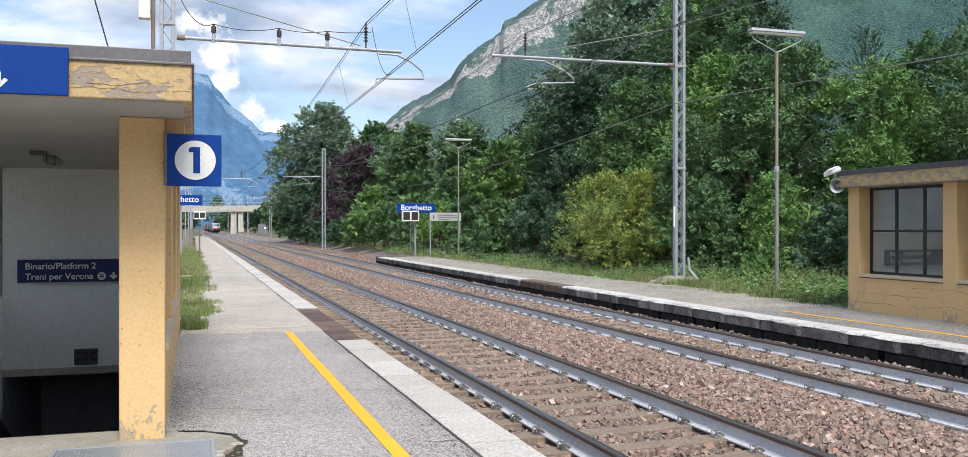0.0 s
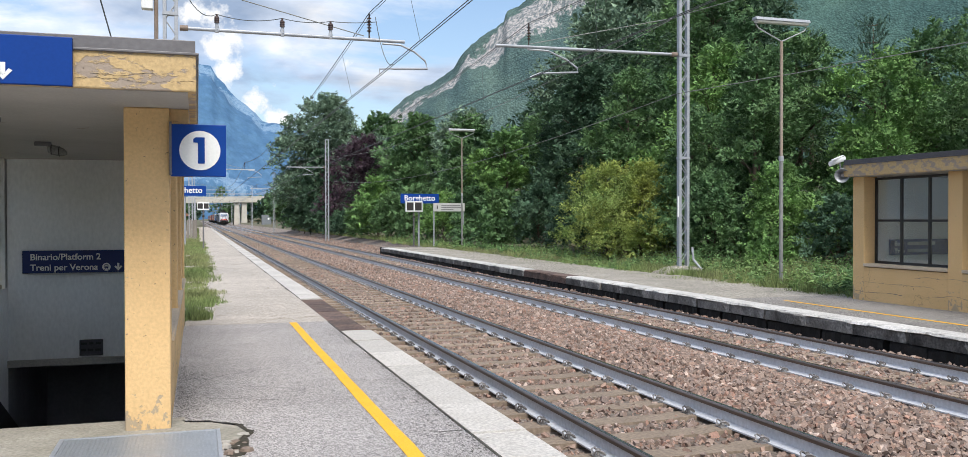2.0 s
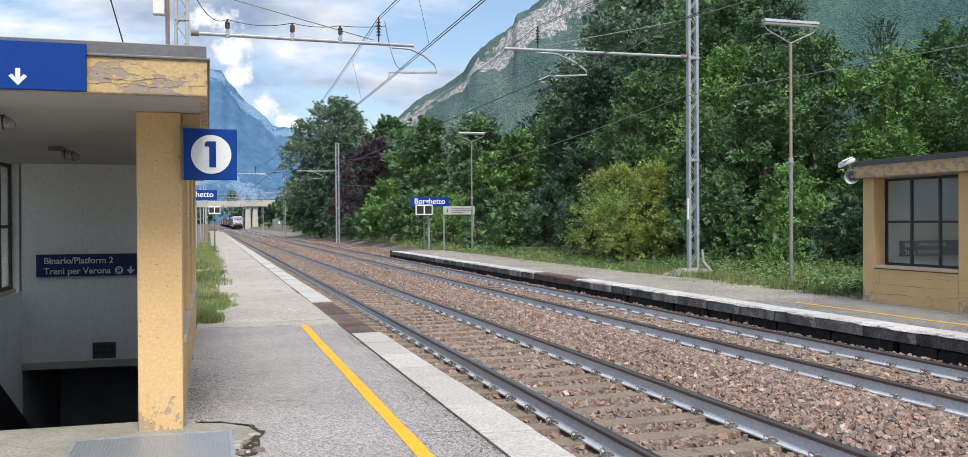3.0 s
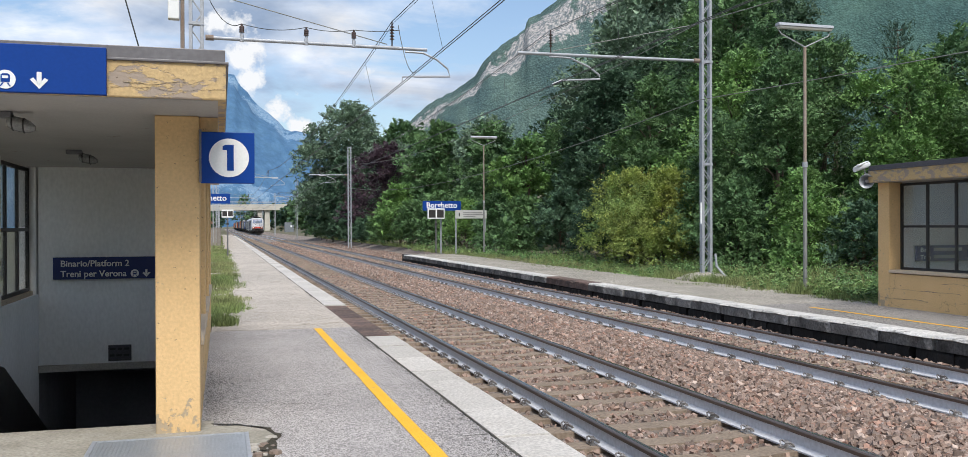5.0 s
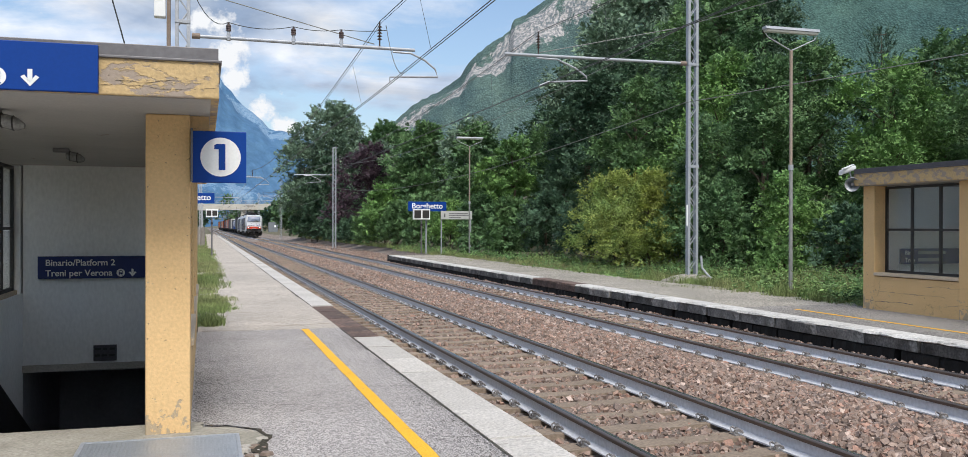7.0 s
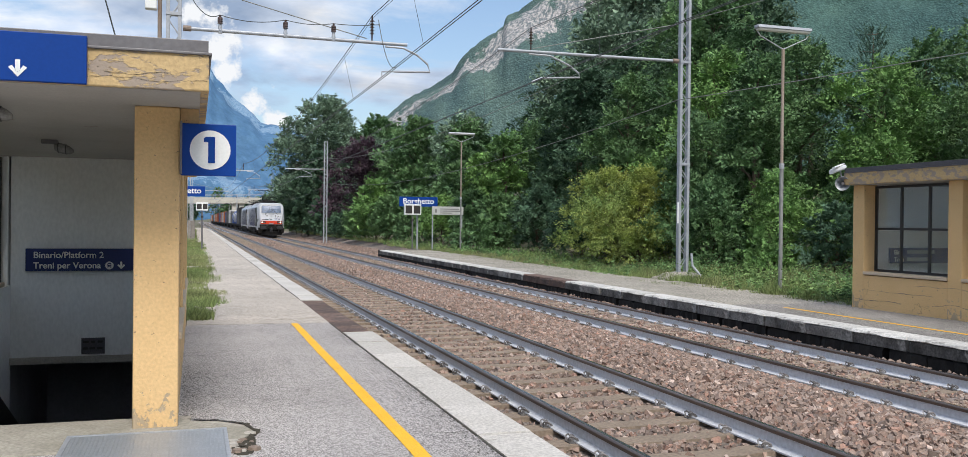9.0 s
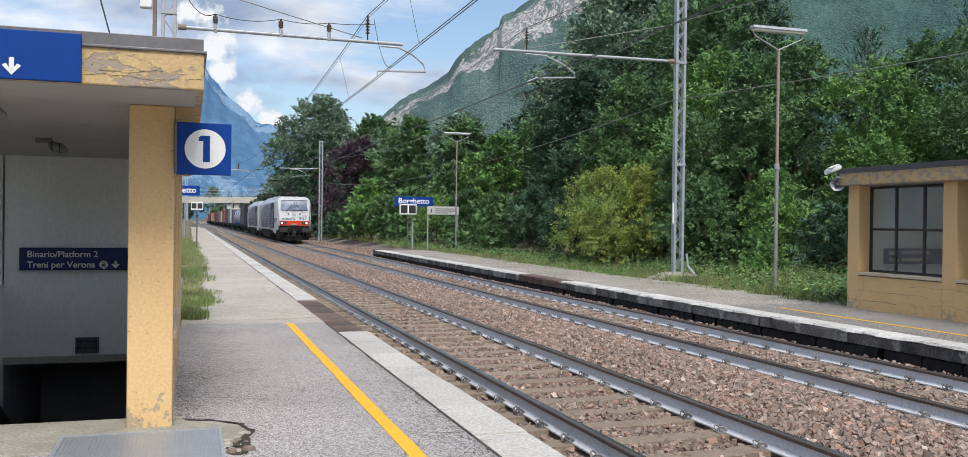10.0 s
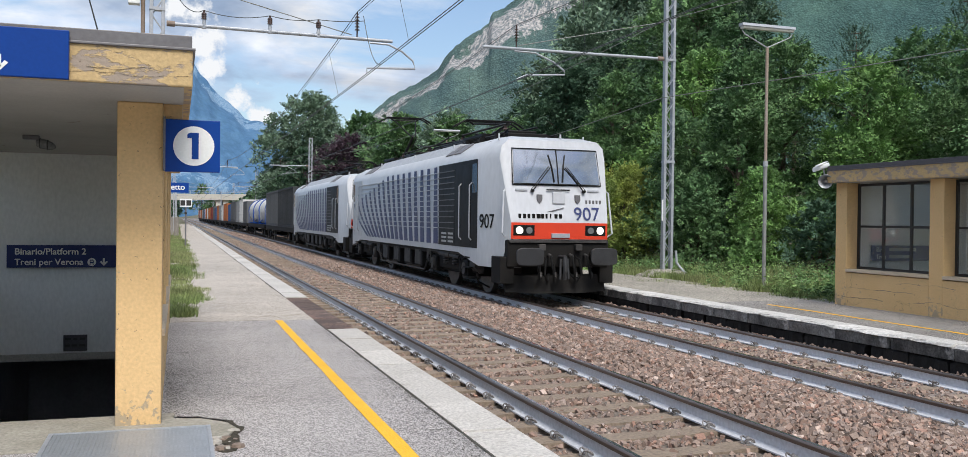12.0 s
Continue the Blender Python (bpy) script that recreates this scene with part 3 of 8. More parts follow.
    l.new(rk.outputs[0], mx.inputs[2])
    l.new(mx.outputs[0], p.inputs["Base Color"])
    bp = n.new("ShaderNodeBump")
    bp.inputs["Strength"].default_value, bp.inputs["Distance"].default_value = relief, 0.6 / crowns
    bp.invert = True
    l.new(vo.outputs["Distance"], bp.inputs["Height"])
    l.new(bp.outputs[0], p.inputs["Normal"])
    return m


def make_hill(name, label, az0, az1, crest, near, far, material, rough, cliff=0.0, step=0.12, rows=70, seed=0.0, band=None):
    """A mountain side between two bearings (degrees from the track): crest gives (bearing, height angle) of its skyline."""
    n = int((az1 - az0) / step) + 1
    az = np.linspace(az0, az1, n)
    el = np.interp(az, [c[0] for c in crest], [c[1] for c in crest])
    v = np.zeros((rows, n, 3))
    for j in range(rows):
        s = j / (rows - 1)
        back = max(0.0, s - 0.8) / 0.2
        u = min(1.0, s / 0.8)
        for i in range(n):
            a = radians(az[i])
            d = near + (far - near) * s
            top = math.tan(radians(el[i])) * (near + (far - near) * 0.8)
            q = Vector((az[i] * 0.16 + seed, s * 3.2, seed))
            ridge = noise.fractal(q * 1.6, 1.0, 2.1, 6)
            h = u ** 0.85
            if cliff:
                h += cliff * math.sin(h * 9 + 2.2 * noise.noise(q * 0.7)) * 0.1 * math.sin(math.pi * u)
            z = top * (h + rough * ridge * (0.25 + 0.75 * math.sin(math.pi * min(u, 0.98)))) * (1 - 0.35 * back)
            d += (far - near) * 0.05 * noise.noise(q * 2.3 + Vector((7, 3, 1)))
            z = min(z, math.tan(radians(el[i] + 0.11 * noise.fractal(Vector((az[i] * 2.2, seed, 0.3)), 1.0, 2.0, 4))) * d)
            v[j, i] = (d * math.sin(a) - 3.9, d * math.cos(a), z - 6 * (1 - u))
    idx = np.arange(rows * n).reshape(rows, n)
    f = np.stack([idx[:-1, :-1], idx[:-1, 1:], idx[1:, 1:], idx[1:, :-1]], -1).reshape(-1, 4)
    me = fast_mesh(name, v.reshape(-1, 3), f, material)
    if band:
        # bare rock along the upper slope, where the face is steepest; the far hill's lower band paints pale haze
        bands = [((a + b) / 2, (b - a) / 2) for a, b in band]
        rocky = np.zeros((rows, n), dtype=np.float32)
        for j in range(rows):
            u = j / (rows - 1) / 0.8
            for i in range(n):
                edge = 0.10 * noise.noise((az[i] * 0.5, 1.0, seed)) + 0.04 * noise.noise((az[i] * 2.3, 2.0, seed))
                d = min(abs(u - edge - c) / half for c, half in bands)
                rocky[j, i] = max(0.0, 1.0 - d ** 3) if d < 1 else 0.0
        me.attributes.new("bare", "FLOAT", "POINT").data.foreach_set("value", rocky.ravel())
    me.shade_smooth()
    tagged(part(name, me, material), label, "mountain", kind="structure")


make_ground()
# Air haze is mixed into these blue-green forest and grey rock colours.
NEARHILL = hill_material("hazy_wooded_slope_and_cliffs", (0.066, 0.112, 0.114), (0.108, 0.165, 0.146), (0.15, 0.175, 0.185), (0.44, 0.415, 0.40), 1.09, 0.016, 0.30, 0.45, 0.8)
# The far slope's blue is distance haze put into its base colour.
FARHILL = hill_material("haze_blue_far_slope", (0.064, 0.14, 0.25), (0.088, 0.18, 0.295), (0.20, 0.30, 0.41), (0.12, 0.21, 0.32), 1.13, 0.015, 0.05, 0.16, 0.05)
# The hillside green is likewise shifted towards blue for haze.
BACKHILL = hill_material("hazy_wooded_hillside", (0.055, 0.108, 0.104), (0.075, 0.138, 0.118), (0.2, 0.21, 0.2), (0.15, 0.17, 0.16), 1.8, 0.008, 0.46, 0.36, 0.9)
# Its lower bare band paints pale valley haze along with rocky speckle.
make_hill("backdrop_mountain_far", "distant mountain with pale cliffs, coloured blue for haze", -60, 40,
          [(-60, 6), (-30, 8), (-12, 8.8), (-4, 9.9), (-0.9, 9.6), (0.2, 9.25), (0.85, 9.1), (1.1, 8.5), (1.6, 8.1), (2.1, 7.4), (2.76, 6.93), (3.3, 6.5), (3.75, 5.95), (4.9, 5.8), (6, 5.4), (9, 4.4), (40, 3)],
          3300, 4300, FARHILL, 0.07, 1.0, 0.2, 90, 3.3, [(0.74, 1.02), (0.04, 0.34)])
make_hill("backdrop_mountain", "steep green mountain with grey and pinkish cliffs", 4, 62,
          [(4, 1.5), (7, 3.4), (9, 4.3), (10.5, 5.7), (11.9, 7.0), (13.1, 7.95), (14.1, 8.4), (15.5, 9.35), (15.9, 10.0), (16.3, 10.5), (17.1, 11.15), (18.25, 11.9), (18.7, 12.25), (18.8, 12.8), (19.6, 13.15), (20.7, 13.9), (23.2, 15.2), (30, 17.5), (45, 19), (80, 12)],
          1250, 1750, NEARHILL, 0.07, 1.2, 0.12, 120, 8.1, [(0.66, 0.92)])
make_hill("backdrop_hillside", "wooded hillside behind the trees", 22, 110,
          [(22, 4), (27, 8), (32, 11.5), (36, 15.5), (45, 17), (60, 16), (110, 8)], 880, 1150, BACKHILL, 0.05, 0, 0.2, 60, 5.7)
make_hill("backdrop_hills", "low wooded hills closing the valley", 100, 310,
          [(100, 7), (150, 12), (200, 9), (250, 13), (300, 9), (310, 7)], 500, 1500, BACKHILL, 0.1, 0, 1.0, 40, 2.1)


# ---- track ----
def make_bed():
    xs = np.array([-1.72, -1.3, -0.9, -0.45, 0, 0.45, 0.9, 1.35, 1.7, 2.05, 2.4, 2.8, 3.2, 4.1, 5.0, 5.4, 6.4, 7.3, 8.0, 8.7, 9.3, 9.9])
    ys = np.concatenate([np.arange(-40, -6, 2.0), np.arange(-6, 60, 0.5), np.arange(60, 200, 4), np.arange(200, 900, 40)])
    v = np.array([[x, y, bed_height(x) + 0.02 * noise.noise((x * 2.2, y * 1.6, 4)) - 0.015] for y in ys for x in xs])
    idx = np.arange(len(v)).reshape(len(ys), len(xs))
    f = np.stack([idx[:-1, :-1], idx[:-1, 1:], idx[1:, 1:], idx[1:, :-1]], -1).reshape(-1, 4)
    me = fast_mesh("ballast_bed", v, f, BEDDIRT)
    me.shade_smooth()
    tagged(part("ballast_bed", me, BEDDIRT), "reddish-brown crushed stone track bed", "track bed", kind="structure")
    # brake-dust dirt lying between the rails of the first track
    xs2 = np.array([-0.66, -0.3, 0.0, 0.3, 0.66])
    v = np.array([[x, y, -0.206 + 0.012 * noise.noise((x * 3, y * 2, 9))] for y in ys for x in xs2])
    idx = np.arange(len(v)).reshape(len(ys), len(xs2))
    f = np.stack([idx[:-1, :-1], idx[:-1, 1:], idx[1:, 1:], idx[1:, :-1]], -1).reshape(-1, 4)
    me = fast_mesh("track_dirt", v, f, BROWNDIRT)
    me.shade_smooth()
    tagged(part("track_dirt", me, BROWNDIRT), "brown dust covering the ballast between rails", "dirt", kind="stuff")


def make_track(name, label, cx, cz):
    tr = tagged(new(name), label, "railway track", kind="structure")
    tr.matrix_basis = pose(cx, 0, cz)
    side = [(-0.036, -0.012), (-0.036, -0.04), (-0.010, -0.054), (-0.009, -0.135), (-0.03, -0.146), (-0.075, -0.158), (-0.075, -0.172)]
    web = [(-0.034, -0.041)] + side[2:] + [(-x, z) for x, z in reversed(side[2:])] + [(0.034, -0.041)]
    head = [(-0.036, -0.041), (-0.036, -0.012), (-0.027, -0.003), (-0.0165, 0), (0.0165, 0), (0.027, -0.003), (0.036, -0.012), (0.036, -0.041)]
    for s in (-0.7535, 0.7535):
        rail = part("rail", Build().prism([(s + x, z) for x, z in web], "y", -40, 800), RAILPAINT, tr, "rail with whitewashed web")
        part("rail_head", Build().prism([(s + x, z) for x, z in head], "y", -40, 800), RAILHEAD, rail)
        part("running_band", Build().box(s - 0.016, s + 0.018, -40, 800, 0.0008, 0.0018), RUNNING, rail)
    return tr


make_bed()
TRACK1 = make_track("track_1", "railway track with whitewashed rails on concrete sleepers", 0, 0)
TRACK2 = make_track("track_2", "railway track beside the far platform", T2X, T2Z)


# ---- platforms ----
def make_platform_1():
    p = tagged(new("platform_1"), "low platform of patched asphalt and pale paving", "platform", kind="structure")
    b = Build()
    for q in ((-8.2, -6.45, -40, 16.6, -0.6, 0.244), (-4.2, -2.108, -40, 13.25, -0.6, 0.25), (-6.45, -4.05, -40, 6.2, -0.6, 0.246)):
        part("asphalt", Build().box(*q), ASPHALT, p, "cracked grey asphalt")
    b = Build()
    for q in ((-6.45, -3.62, 13.95, 16.6, 0.1, 0.238), (-4.05, -2.09, 13.25, 13.95, -0.6, 0.247), (-3.62, -2.09, 13.95, 172, -0.6, 0.247), (-5.2, -3.62, 16.6, 172, -0.6, 0.236)):
        part("paving", Build().box(*q), PALECON, p, "pale gritty paving")
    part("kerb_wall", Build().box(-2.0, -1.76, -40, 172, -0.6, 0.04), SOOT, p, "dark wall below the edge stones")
    line = Build()
    n = 110
    pts = [(-2.645 + 0.012 * noise.noise((y * 1.3, 0, 1)), -2.54 + 0.012 * noise.noise((y * 1.1, 5, 1)), y) for y in np.linspace(-40, 13.2, n)]
    for (a, b_, y), (c, d, y2) in zip(pts, pts[1:]):
        line.add([(a, y, 0.2545), (b_, y, 0.2545), (d, y2, 0.2545), (c, y2, 0.2545)], [(0, 1, 2, 3)])
    part("yellow_line", line, LINE, p, "worn yellow safety line")
    # dirt in the joint along the edge stones, and cracks that run out of it
    joint = Build()
    ys = np.linspace(-4, 13.2, 420)
    edge = [-2.098 - 0.03 * max(0.0, noise.noise((y * 1.7, 2, 8)) + 0.1) - 0.03 * abs(noise.noise((y * 13, 2, 8))) for y in ys]
    for a, c, y, y2 in zip(edge, edge[1:], ys, ys[1:]):
        joint.add([(a, y, 0.2535), (-2.086, y, 0.2535), (-2.086, y2, 0.2535), (c, y2, 0.2535)], [(0, 1, 2, 3)])
    part("joint_dirt", joint, JOINT, p, "dark dirt in the joint")
    for k, (x, y, x2, y2) in enumerate(((-2.12, 8.15, -2.95, 8.5), (-2.12, 9.6, -2.5, 9.3), (-2.13, 7.2, -2.42, 7.5), (-2.12, 11.3, -3.2, 11.75), (-2.12, 6.1, -2.75, 6.25), (-3.2, 7.6, -4.0, 7.9))):
        b = Build()
        pts = []
        for i in range(25):
            u = i / 24
            pts.append((x + (x2 - x) * u, y + (y2 - y) * u + 0.16 * noise.noise((u * 3.1, k * 7, 3)) + 0.05 * noise.noise((u * 14, k * 7, 5)), 0.007 * (1 - 0.8 * u) * (0.6 + 0.8 * abs(noise.noise((u * 9, k, 1))))))
        for (ax, ay, w), (bx, by, w2) in zip(pts, pts[1:]):
            b.add([(ax, ay - w, 0.2538), (ax, ay + w, 0.2538), (bx, by + w2, 0.2538), (bx, by - w2, 0.2538)], [(0, 1, 2, 3)])
        part("crack", b, JOINT, p)
    for k, (x0, x1, y, w) in enumerate(((-3.62, -2.75, 19.8, 0.025), (-3.5, -2.4, 23.6, 0.03), (-3.62, -3.0, 21.5, 0.02), (-3.62, -2.6, 27.8, 0.035), (-3.4, -2.3, 33.0, 0.04), (-4.0, -2.12, 13.27, 0.035), (-3.6, -2.2, 16.4, 0.012))):
        b, pts = Build(), []
        for i in range(41):
            x = x0 + (x1 - x0) * i / 40
            g = max(0.0, 0.25 + noise.noise((x * 5, k * 3.3, 4)))
            pts.append((x, y + 0.06 * noise.noise((x * 3, k * 5, 1)), w * g * (0.5 + abs(noise.noise((x * 19, k, 7))))))
        for (ax, ay, w0), (bx, by, w1) in zip(pts, pts[1:]):
            b.add([(ax, ay - w0, 0.2535), (bx, by - w1, 0.2535), (bx, by + w1, 0.2535), (ax, ay + w0, 0.2535)], [(0, 1, 2, 3)])
        part("joint_dirt", b, JOINT, p)
    b = Build()
    ys = np.linspace(17.3, 60, 500)
    for y, y2 in zip(ys, ys[1:]):
        w0 = 0.09 * max(0.0, noise.noise((y * 1.1, 6, 2)) + 0.05) * (0.6 + abs(noise.noise((y * 9, 6, 3))))
        w1 = 0.09 * max(0.0, noise.noise((y2 * 1.1, 6, 2)) + 0.05) * (0.6 + abs(noise.noise((y2 * 9, 6, 3))))
        b.add([(-2.092 - w0 * 1.3, y, 0.2535), (-2.088 + w0 * 0.3, y, 0.2575), (-2.088 + w1 * 0.3, y2, 0.2575), (-2.092 - w1 * 1.3, y2, 0.2535)], [(0, 1, 2, 3)])
    part("joint_dirt", b, JOINT, p)
    # dark grime spilling from the foot of the shelter wall
    rng = np.random.default_rng(12)
    n = 1100
    gx = -4.05 + np.abs(rng.normal(size=n)) * 0.15
    gy = rng.uniform(7.0, 9.6, n)
    b = Build()
    side = rng.integers(0, 2, 2600)
    near_edge = np.abs(rng.normal(size=2600)) * np.where(side, 0.06, 0.22) * (0.6 + np.abs(np.sin(np.arange(2600) * 0.37)))
    edge_y = rng.uniform(2.5, 13.1, 2600)
    clump = np.array([noise.noise((q * 0.9, 1, 5)) for q in edge_y]) > -0.15
    gx = np.concatenate([gx, (-2.10 - near_edge)[clump]])
    gy = np.concatenate([gy, edge_y[clump]])
    for x, y in zip(gx, gy):
        r = rng.uniform(0.003, 0.009)
        b.add([(x + r * math.cos(q), y + r * math.sin(q) * rng.uniform(0.6, 1.2), 0.2537) for q in (0.3, 1.4, 2.6, 3.8, 5.1)], [(0, 1, 2, 3, 4)])
    grime = part("grime", b, JOINT, p, "dark specks of dirt by the wall")
    grime["kind"] = "stuff"
    return p


def make_platform_2():
    p = tagged(new("platform_2"), "low platform with blackened stone edge and gravelly top", "platform", kind="structure")
    part("asphalt", Build().box(5.78, 9.3, -40, 15.2, -0.6, P2Z - 0.006), DARKASPHALT, p, "dark speckled asphalt")
    part("paving", Build().box(5.78, 7.0, 15.2, 48.2, -0.6, P2Z - 0.008).box(7.0, 8.55, 15.2, 22, -0.6, P2Z - 0.012).box(7.0, 8.3, 22, 48.2, -0.6, P2Z - 0.014), P2TOP, p, "gravelly grey paving")
    line = Build()
    for y in np.arange(-40, 14.2, 0.5):
        a, c = 0.012 * noise.noise((y, 3, 1)), 0.012 * noise.noise((y + 0.5, 3, 1))
        line.add([(6.46 + a, y, 0.1985), (6.55 + a, y, 0.1985), (6.55 + c, y + 0.5, 0.1985), (6.46 + c, y + 0.5, 0.1985)], [(0, 1, 2, 3)])
    part("yellow_line", line, LINE, p, "thin worn yellow line")
    return p


PLAT1, PLAT2 = make_platform_1(), make_platform_2()


# ---- stair shelters ----
PANE = glass("window_pane", (0.93, 0.95, 0.94), dust=0.06)


def make_window(parent, x, y0, y1, z0, z1, inward, cols):
    """A steel window in the plane x: frame, bars, sill and panes."""
    win = part("window", Build().box(x - 0.02, x + 0.02, y0, y1, z0, z0 + 0.045).box(x - 0.02, x + 0.02, y0, y1, z1 - 0.045, z1)
               .box(x - 0.02, x + 0.02, y0, y0 + 0.045, z0 + 0.045, z1 - 0.045).box(x - 0.02, x + 0.02, y1 - 0.045, y1, z0 + 0.045, z1 - 0.045), BLACK, parent, "black steel-framed window")
    for i in range(1, cols):
        y = y0 + (y1 - y0) * i / cols
        part("mullion", Build().box(x - 0.018, x + 0.018, y - 0.024, y + 0.024, z0 + 0.045, z1 - 0.045), BLACK, win)
    zm = (z0 + z1) / 2
    part("transom", Build().box(x - 0.022, x + 0.022, y0 + 0.045, y1 - 0.045, zm - 0.022, zm + 0.022), BLACK, win)
    for i in range(cols):
        for a, c in ((z0, zm), (zm, z1)):
            e = (y1 - y0) / cols
            pane = part("pane", Build().box(x - 0.003, x + 0.003, y0 + e * i + 0.03, y0 + e * (i + 1) - 0.03, a + 0.03, c - 0.03), PANE, win)
            pane.visible_shadow = False
    part("sill", Build().box(x - 0.03, x + 0.285, y0 + 0.002, y1 - 0.002, z0 - 0.055, z0) if inward < 0 else Build().box(x - 0.19, x + 0.06, y0 - 0.02, y1 + 0.02, z0 - 0.055, z0),
         SILL, win, "pale ochre concrete sill", bevel=0.006)
    return win


def make_shelter(m, label, mirrored=False, back=6.23):
    """Stair shelter in its own space: track side at x = 0, open front at y = 0, going back along +y; z = 0 is the platform."""
    s = thing("stair_shelter", label, "shelter", "stair shelters", m)
    length, width, top = 7.17, 2.16, 2.25
    starts = [0.0, 2.29, 4.58, 6.87]
    behind = [0.0, 1.92, 3.95, 6.19, 6.87]
    for y in starts:
        part("pillar", Build().box(-0.30, 0, y, y + 0.30, -0.09, top), PILLAR, s, bevel=0.012)
    for y in behind[:4]:
        part("pillar", Build().box(-width - 0.22, -width, y, y + 0.30, -0.09, top), WHITEWASH, s, "grey-white plastered pillar", bevel=0.012)
    part("pillar", Build().box(-width - 0.22, -width, 6.49, length, 0, top), WHITEWASH, s)
    for a, c in zip(behind, behind[1:4]):
        part("low_wall", Build().box(-width - 0.20, -width, a + 0.30, c, -0.1, 0.57), WHITEWASH, s)
        make_window(s, -width - 0.1, a + 0.30, c, 0.64, top - 0.02, 1, 3)
    for a, c in zip(starts, starts[1:]):
        part("low_wall", Build().box(-0.26, -0.003, a + 0.30, c, -0.1, 0.57), YELLOW, s, "ochre rendered wall below a window")
        make_window(s, -0.265, a + 0.30, c, 0.64, top - 0.02, -1, 3)
    for k, (y0, y1, z) in enumerate(((0.1, 1.5, 0.36), (1.2, 2.6, 0.22), (2.2, 3.9, 0.40), (3.4, 5.2, 0.16), (4.3, 5.6, 0.45), (5.2, 6.9, 0.30), (5.9, 7.1, 0.12), (0.4, 2.2, 0.08))):
        b, pts = Build(), []
        n = 40
        for i in range(n + 1):
            y = y0 + (y1 - y0) * i / n
            pts.append((y, z + 0.05 * noise.noise((y * 2, k * 5, 2)) + 0.012 * noise.noise((y * 17, k * 5, 5)), 0.0045 * (0.3 + abs(noise.noise((y * 7, k, 3))) * 2)))
        for (ya, za, wa), (yb, zb, wb) in zip(pts, pts[1:]):
            b.add([(0.0012, ya, za - wa), (0.0012, yb, zb - wb), (0.0012, yb, zb + wb), (0.0012, ya, za + wa)], [(0, 1, 2, 3)])
        part("crack", b, RUSTY, s, "brown crack in the render")
    # inner linings of the low walls, down the stairs
    part("inner_wall", Build().box(-width, -width + 0.02, 0.35, back, -3.6, 0.6), WHITEWASH, s, "grey-white plaster")
    part("passage_wall", Build().box(-width, -width + 0.02, back, length + 2.2, -3.6, -0.35), PASSAGE, s, "passage wall with its shade put into a grey colour")
    part("passage_wall", Build().box(-0.29, -0.265, back, length + 2.2, -3.6, -0.35), PASSAGE, s)
    part("inner_wall", Build().box(-0.29, -0.265, 0.35, back, -3.6, 0.55), WHITEWASH, s)
    part("back_wall", Build().box(-width + 0.02, -0.30, back, back + 0.2, -0.34, top), WHITEWASH, s, "grey-white plaster end wall")
    part("lintel", Build().box(-width + 0.02, -0.30, back - 0.06, back - 0.001, -0.42, -0.335), CONCRETE, s, "grey concrete lintel")
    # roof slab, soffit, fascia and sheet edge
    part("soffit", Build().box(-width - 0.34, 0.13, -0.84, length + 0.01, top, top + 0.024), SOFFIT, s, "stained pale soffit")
    part("fascia", Build().box(-width - 0.38, 0.18, -0.86, length + 0.05, top + 0.004, top + 0.235), FASCIA, s, "ochre fascia with flaking paint and cracks", bevel=0.01)
    rng = random.Random(14)
    for z0, x0, x1, w in ((0.062, -0.52, 0.17, 0.0009), (0.095, -0.42, -0.06, 0.0011), (0.082, -0.66, -0.48, 0.0006)):
        b, pts = Build(), []
        n = int((x1 - x0) / 0.022)
        for i in range(n + 1):
            x = x0 + (x1 - x0) * i / n
            pts.append((x, top + z0 + 0.02 * noise.noise((x * 6, z0 * 40, 2)) + 0.008 * noise.noise((x * 40, z0 * 40, 5)), w * rng.uniform(0.4, 1.6)))
        for (xa, za, wa), (xb, zb, wb) in zip(pts, pts[1:]):
            b.add([(xa, -0.863, za - wa), (xb, -0.863, zb - wb), (xb, -0.863, zb + wb), (xa, -0.863, za + wa)], [(0, 1, 2, 3)])
        part("crack", b, HOLE, s, "dark crack in the render")
    if not mirrored:
        part("side_beam", Build().box(0.002, 0.125, 0.06, length - 0.02, top - 0.17, top - 0.001), PILLAR, s, "ochre beam under the roof edge")
    part("roof_edge", Build().box(-width - 0.40, 0.175, -0.845, length + 0.04, top + 0.236, top + 0.32).box(-width - 0.41, 0.195, -0.875, length + 0.07, top + 0.226, top + 0.242), ZINC, s, "grey sheet-metal roof edge", bevel=0.004)
    # stairs
    for i in range(20):
        y = 0.42 + i * 0.30
        part("step", Build().box(-width + 0.02, -0.29, y, y + 0.30, -3.6, -0.02 - 0.165 * (i + 1)), CONCRETE, s)
    part("passage_floor", Build().box(-width + 0.02, -0.29, 6.42, length + 2.2, -3.6, -3.33), CONCRETE, s)
    part("passage_end", Build().box(-width, -0.26, length + 2.2, length + 2.3, -3.6, -0.25), PASSAGE, s)
    part("passage_roof", Build().box(-width, -0.26, 6.44, length + 2.2, -0.42, -0.36), CONCRETE, s)
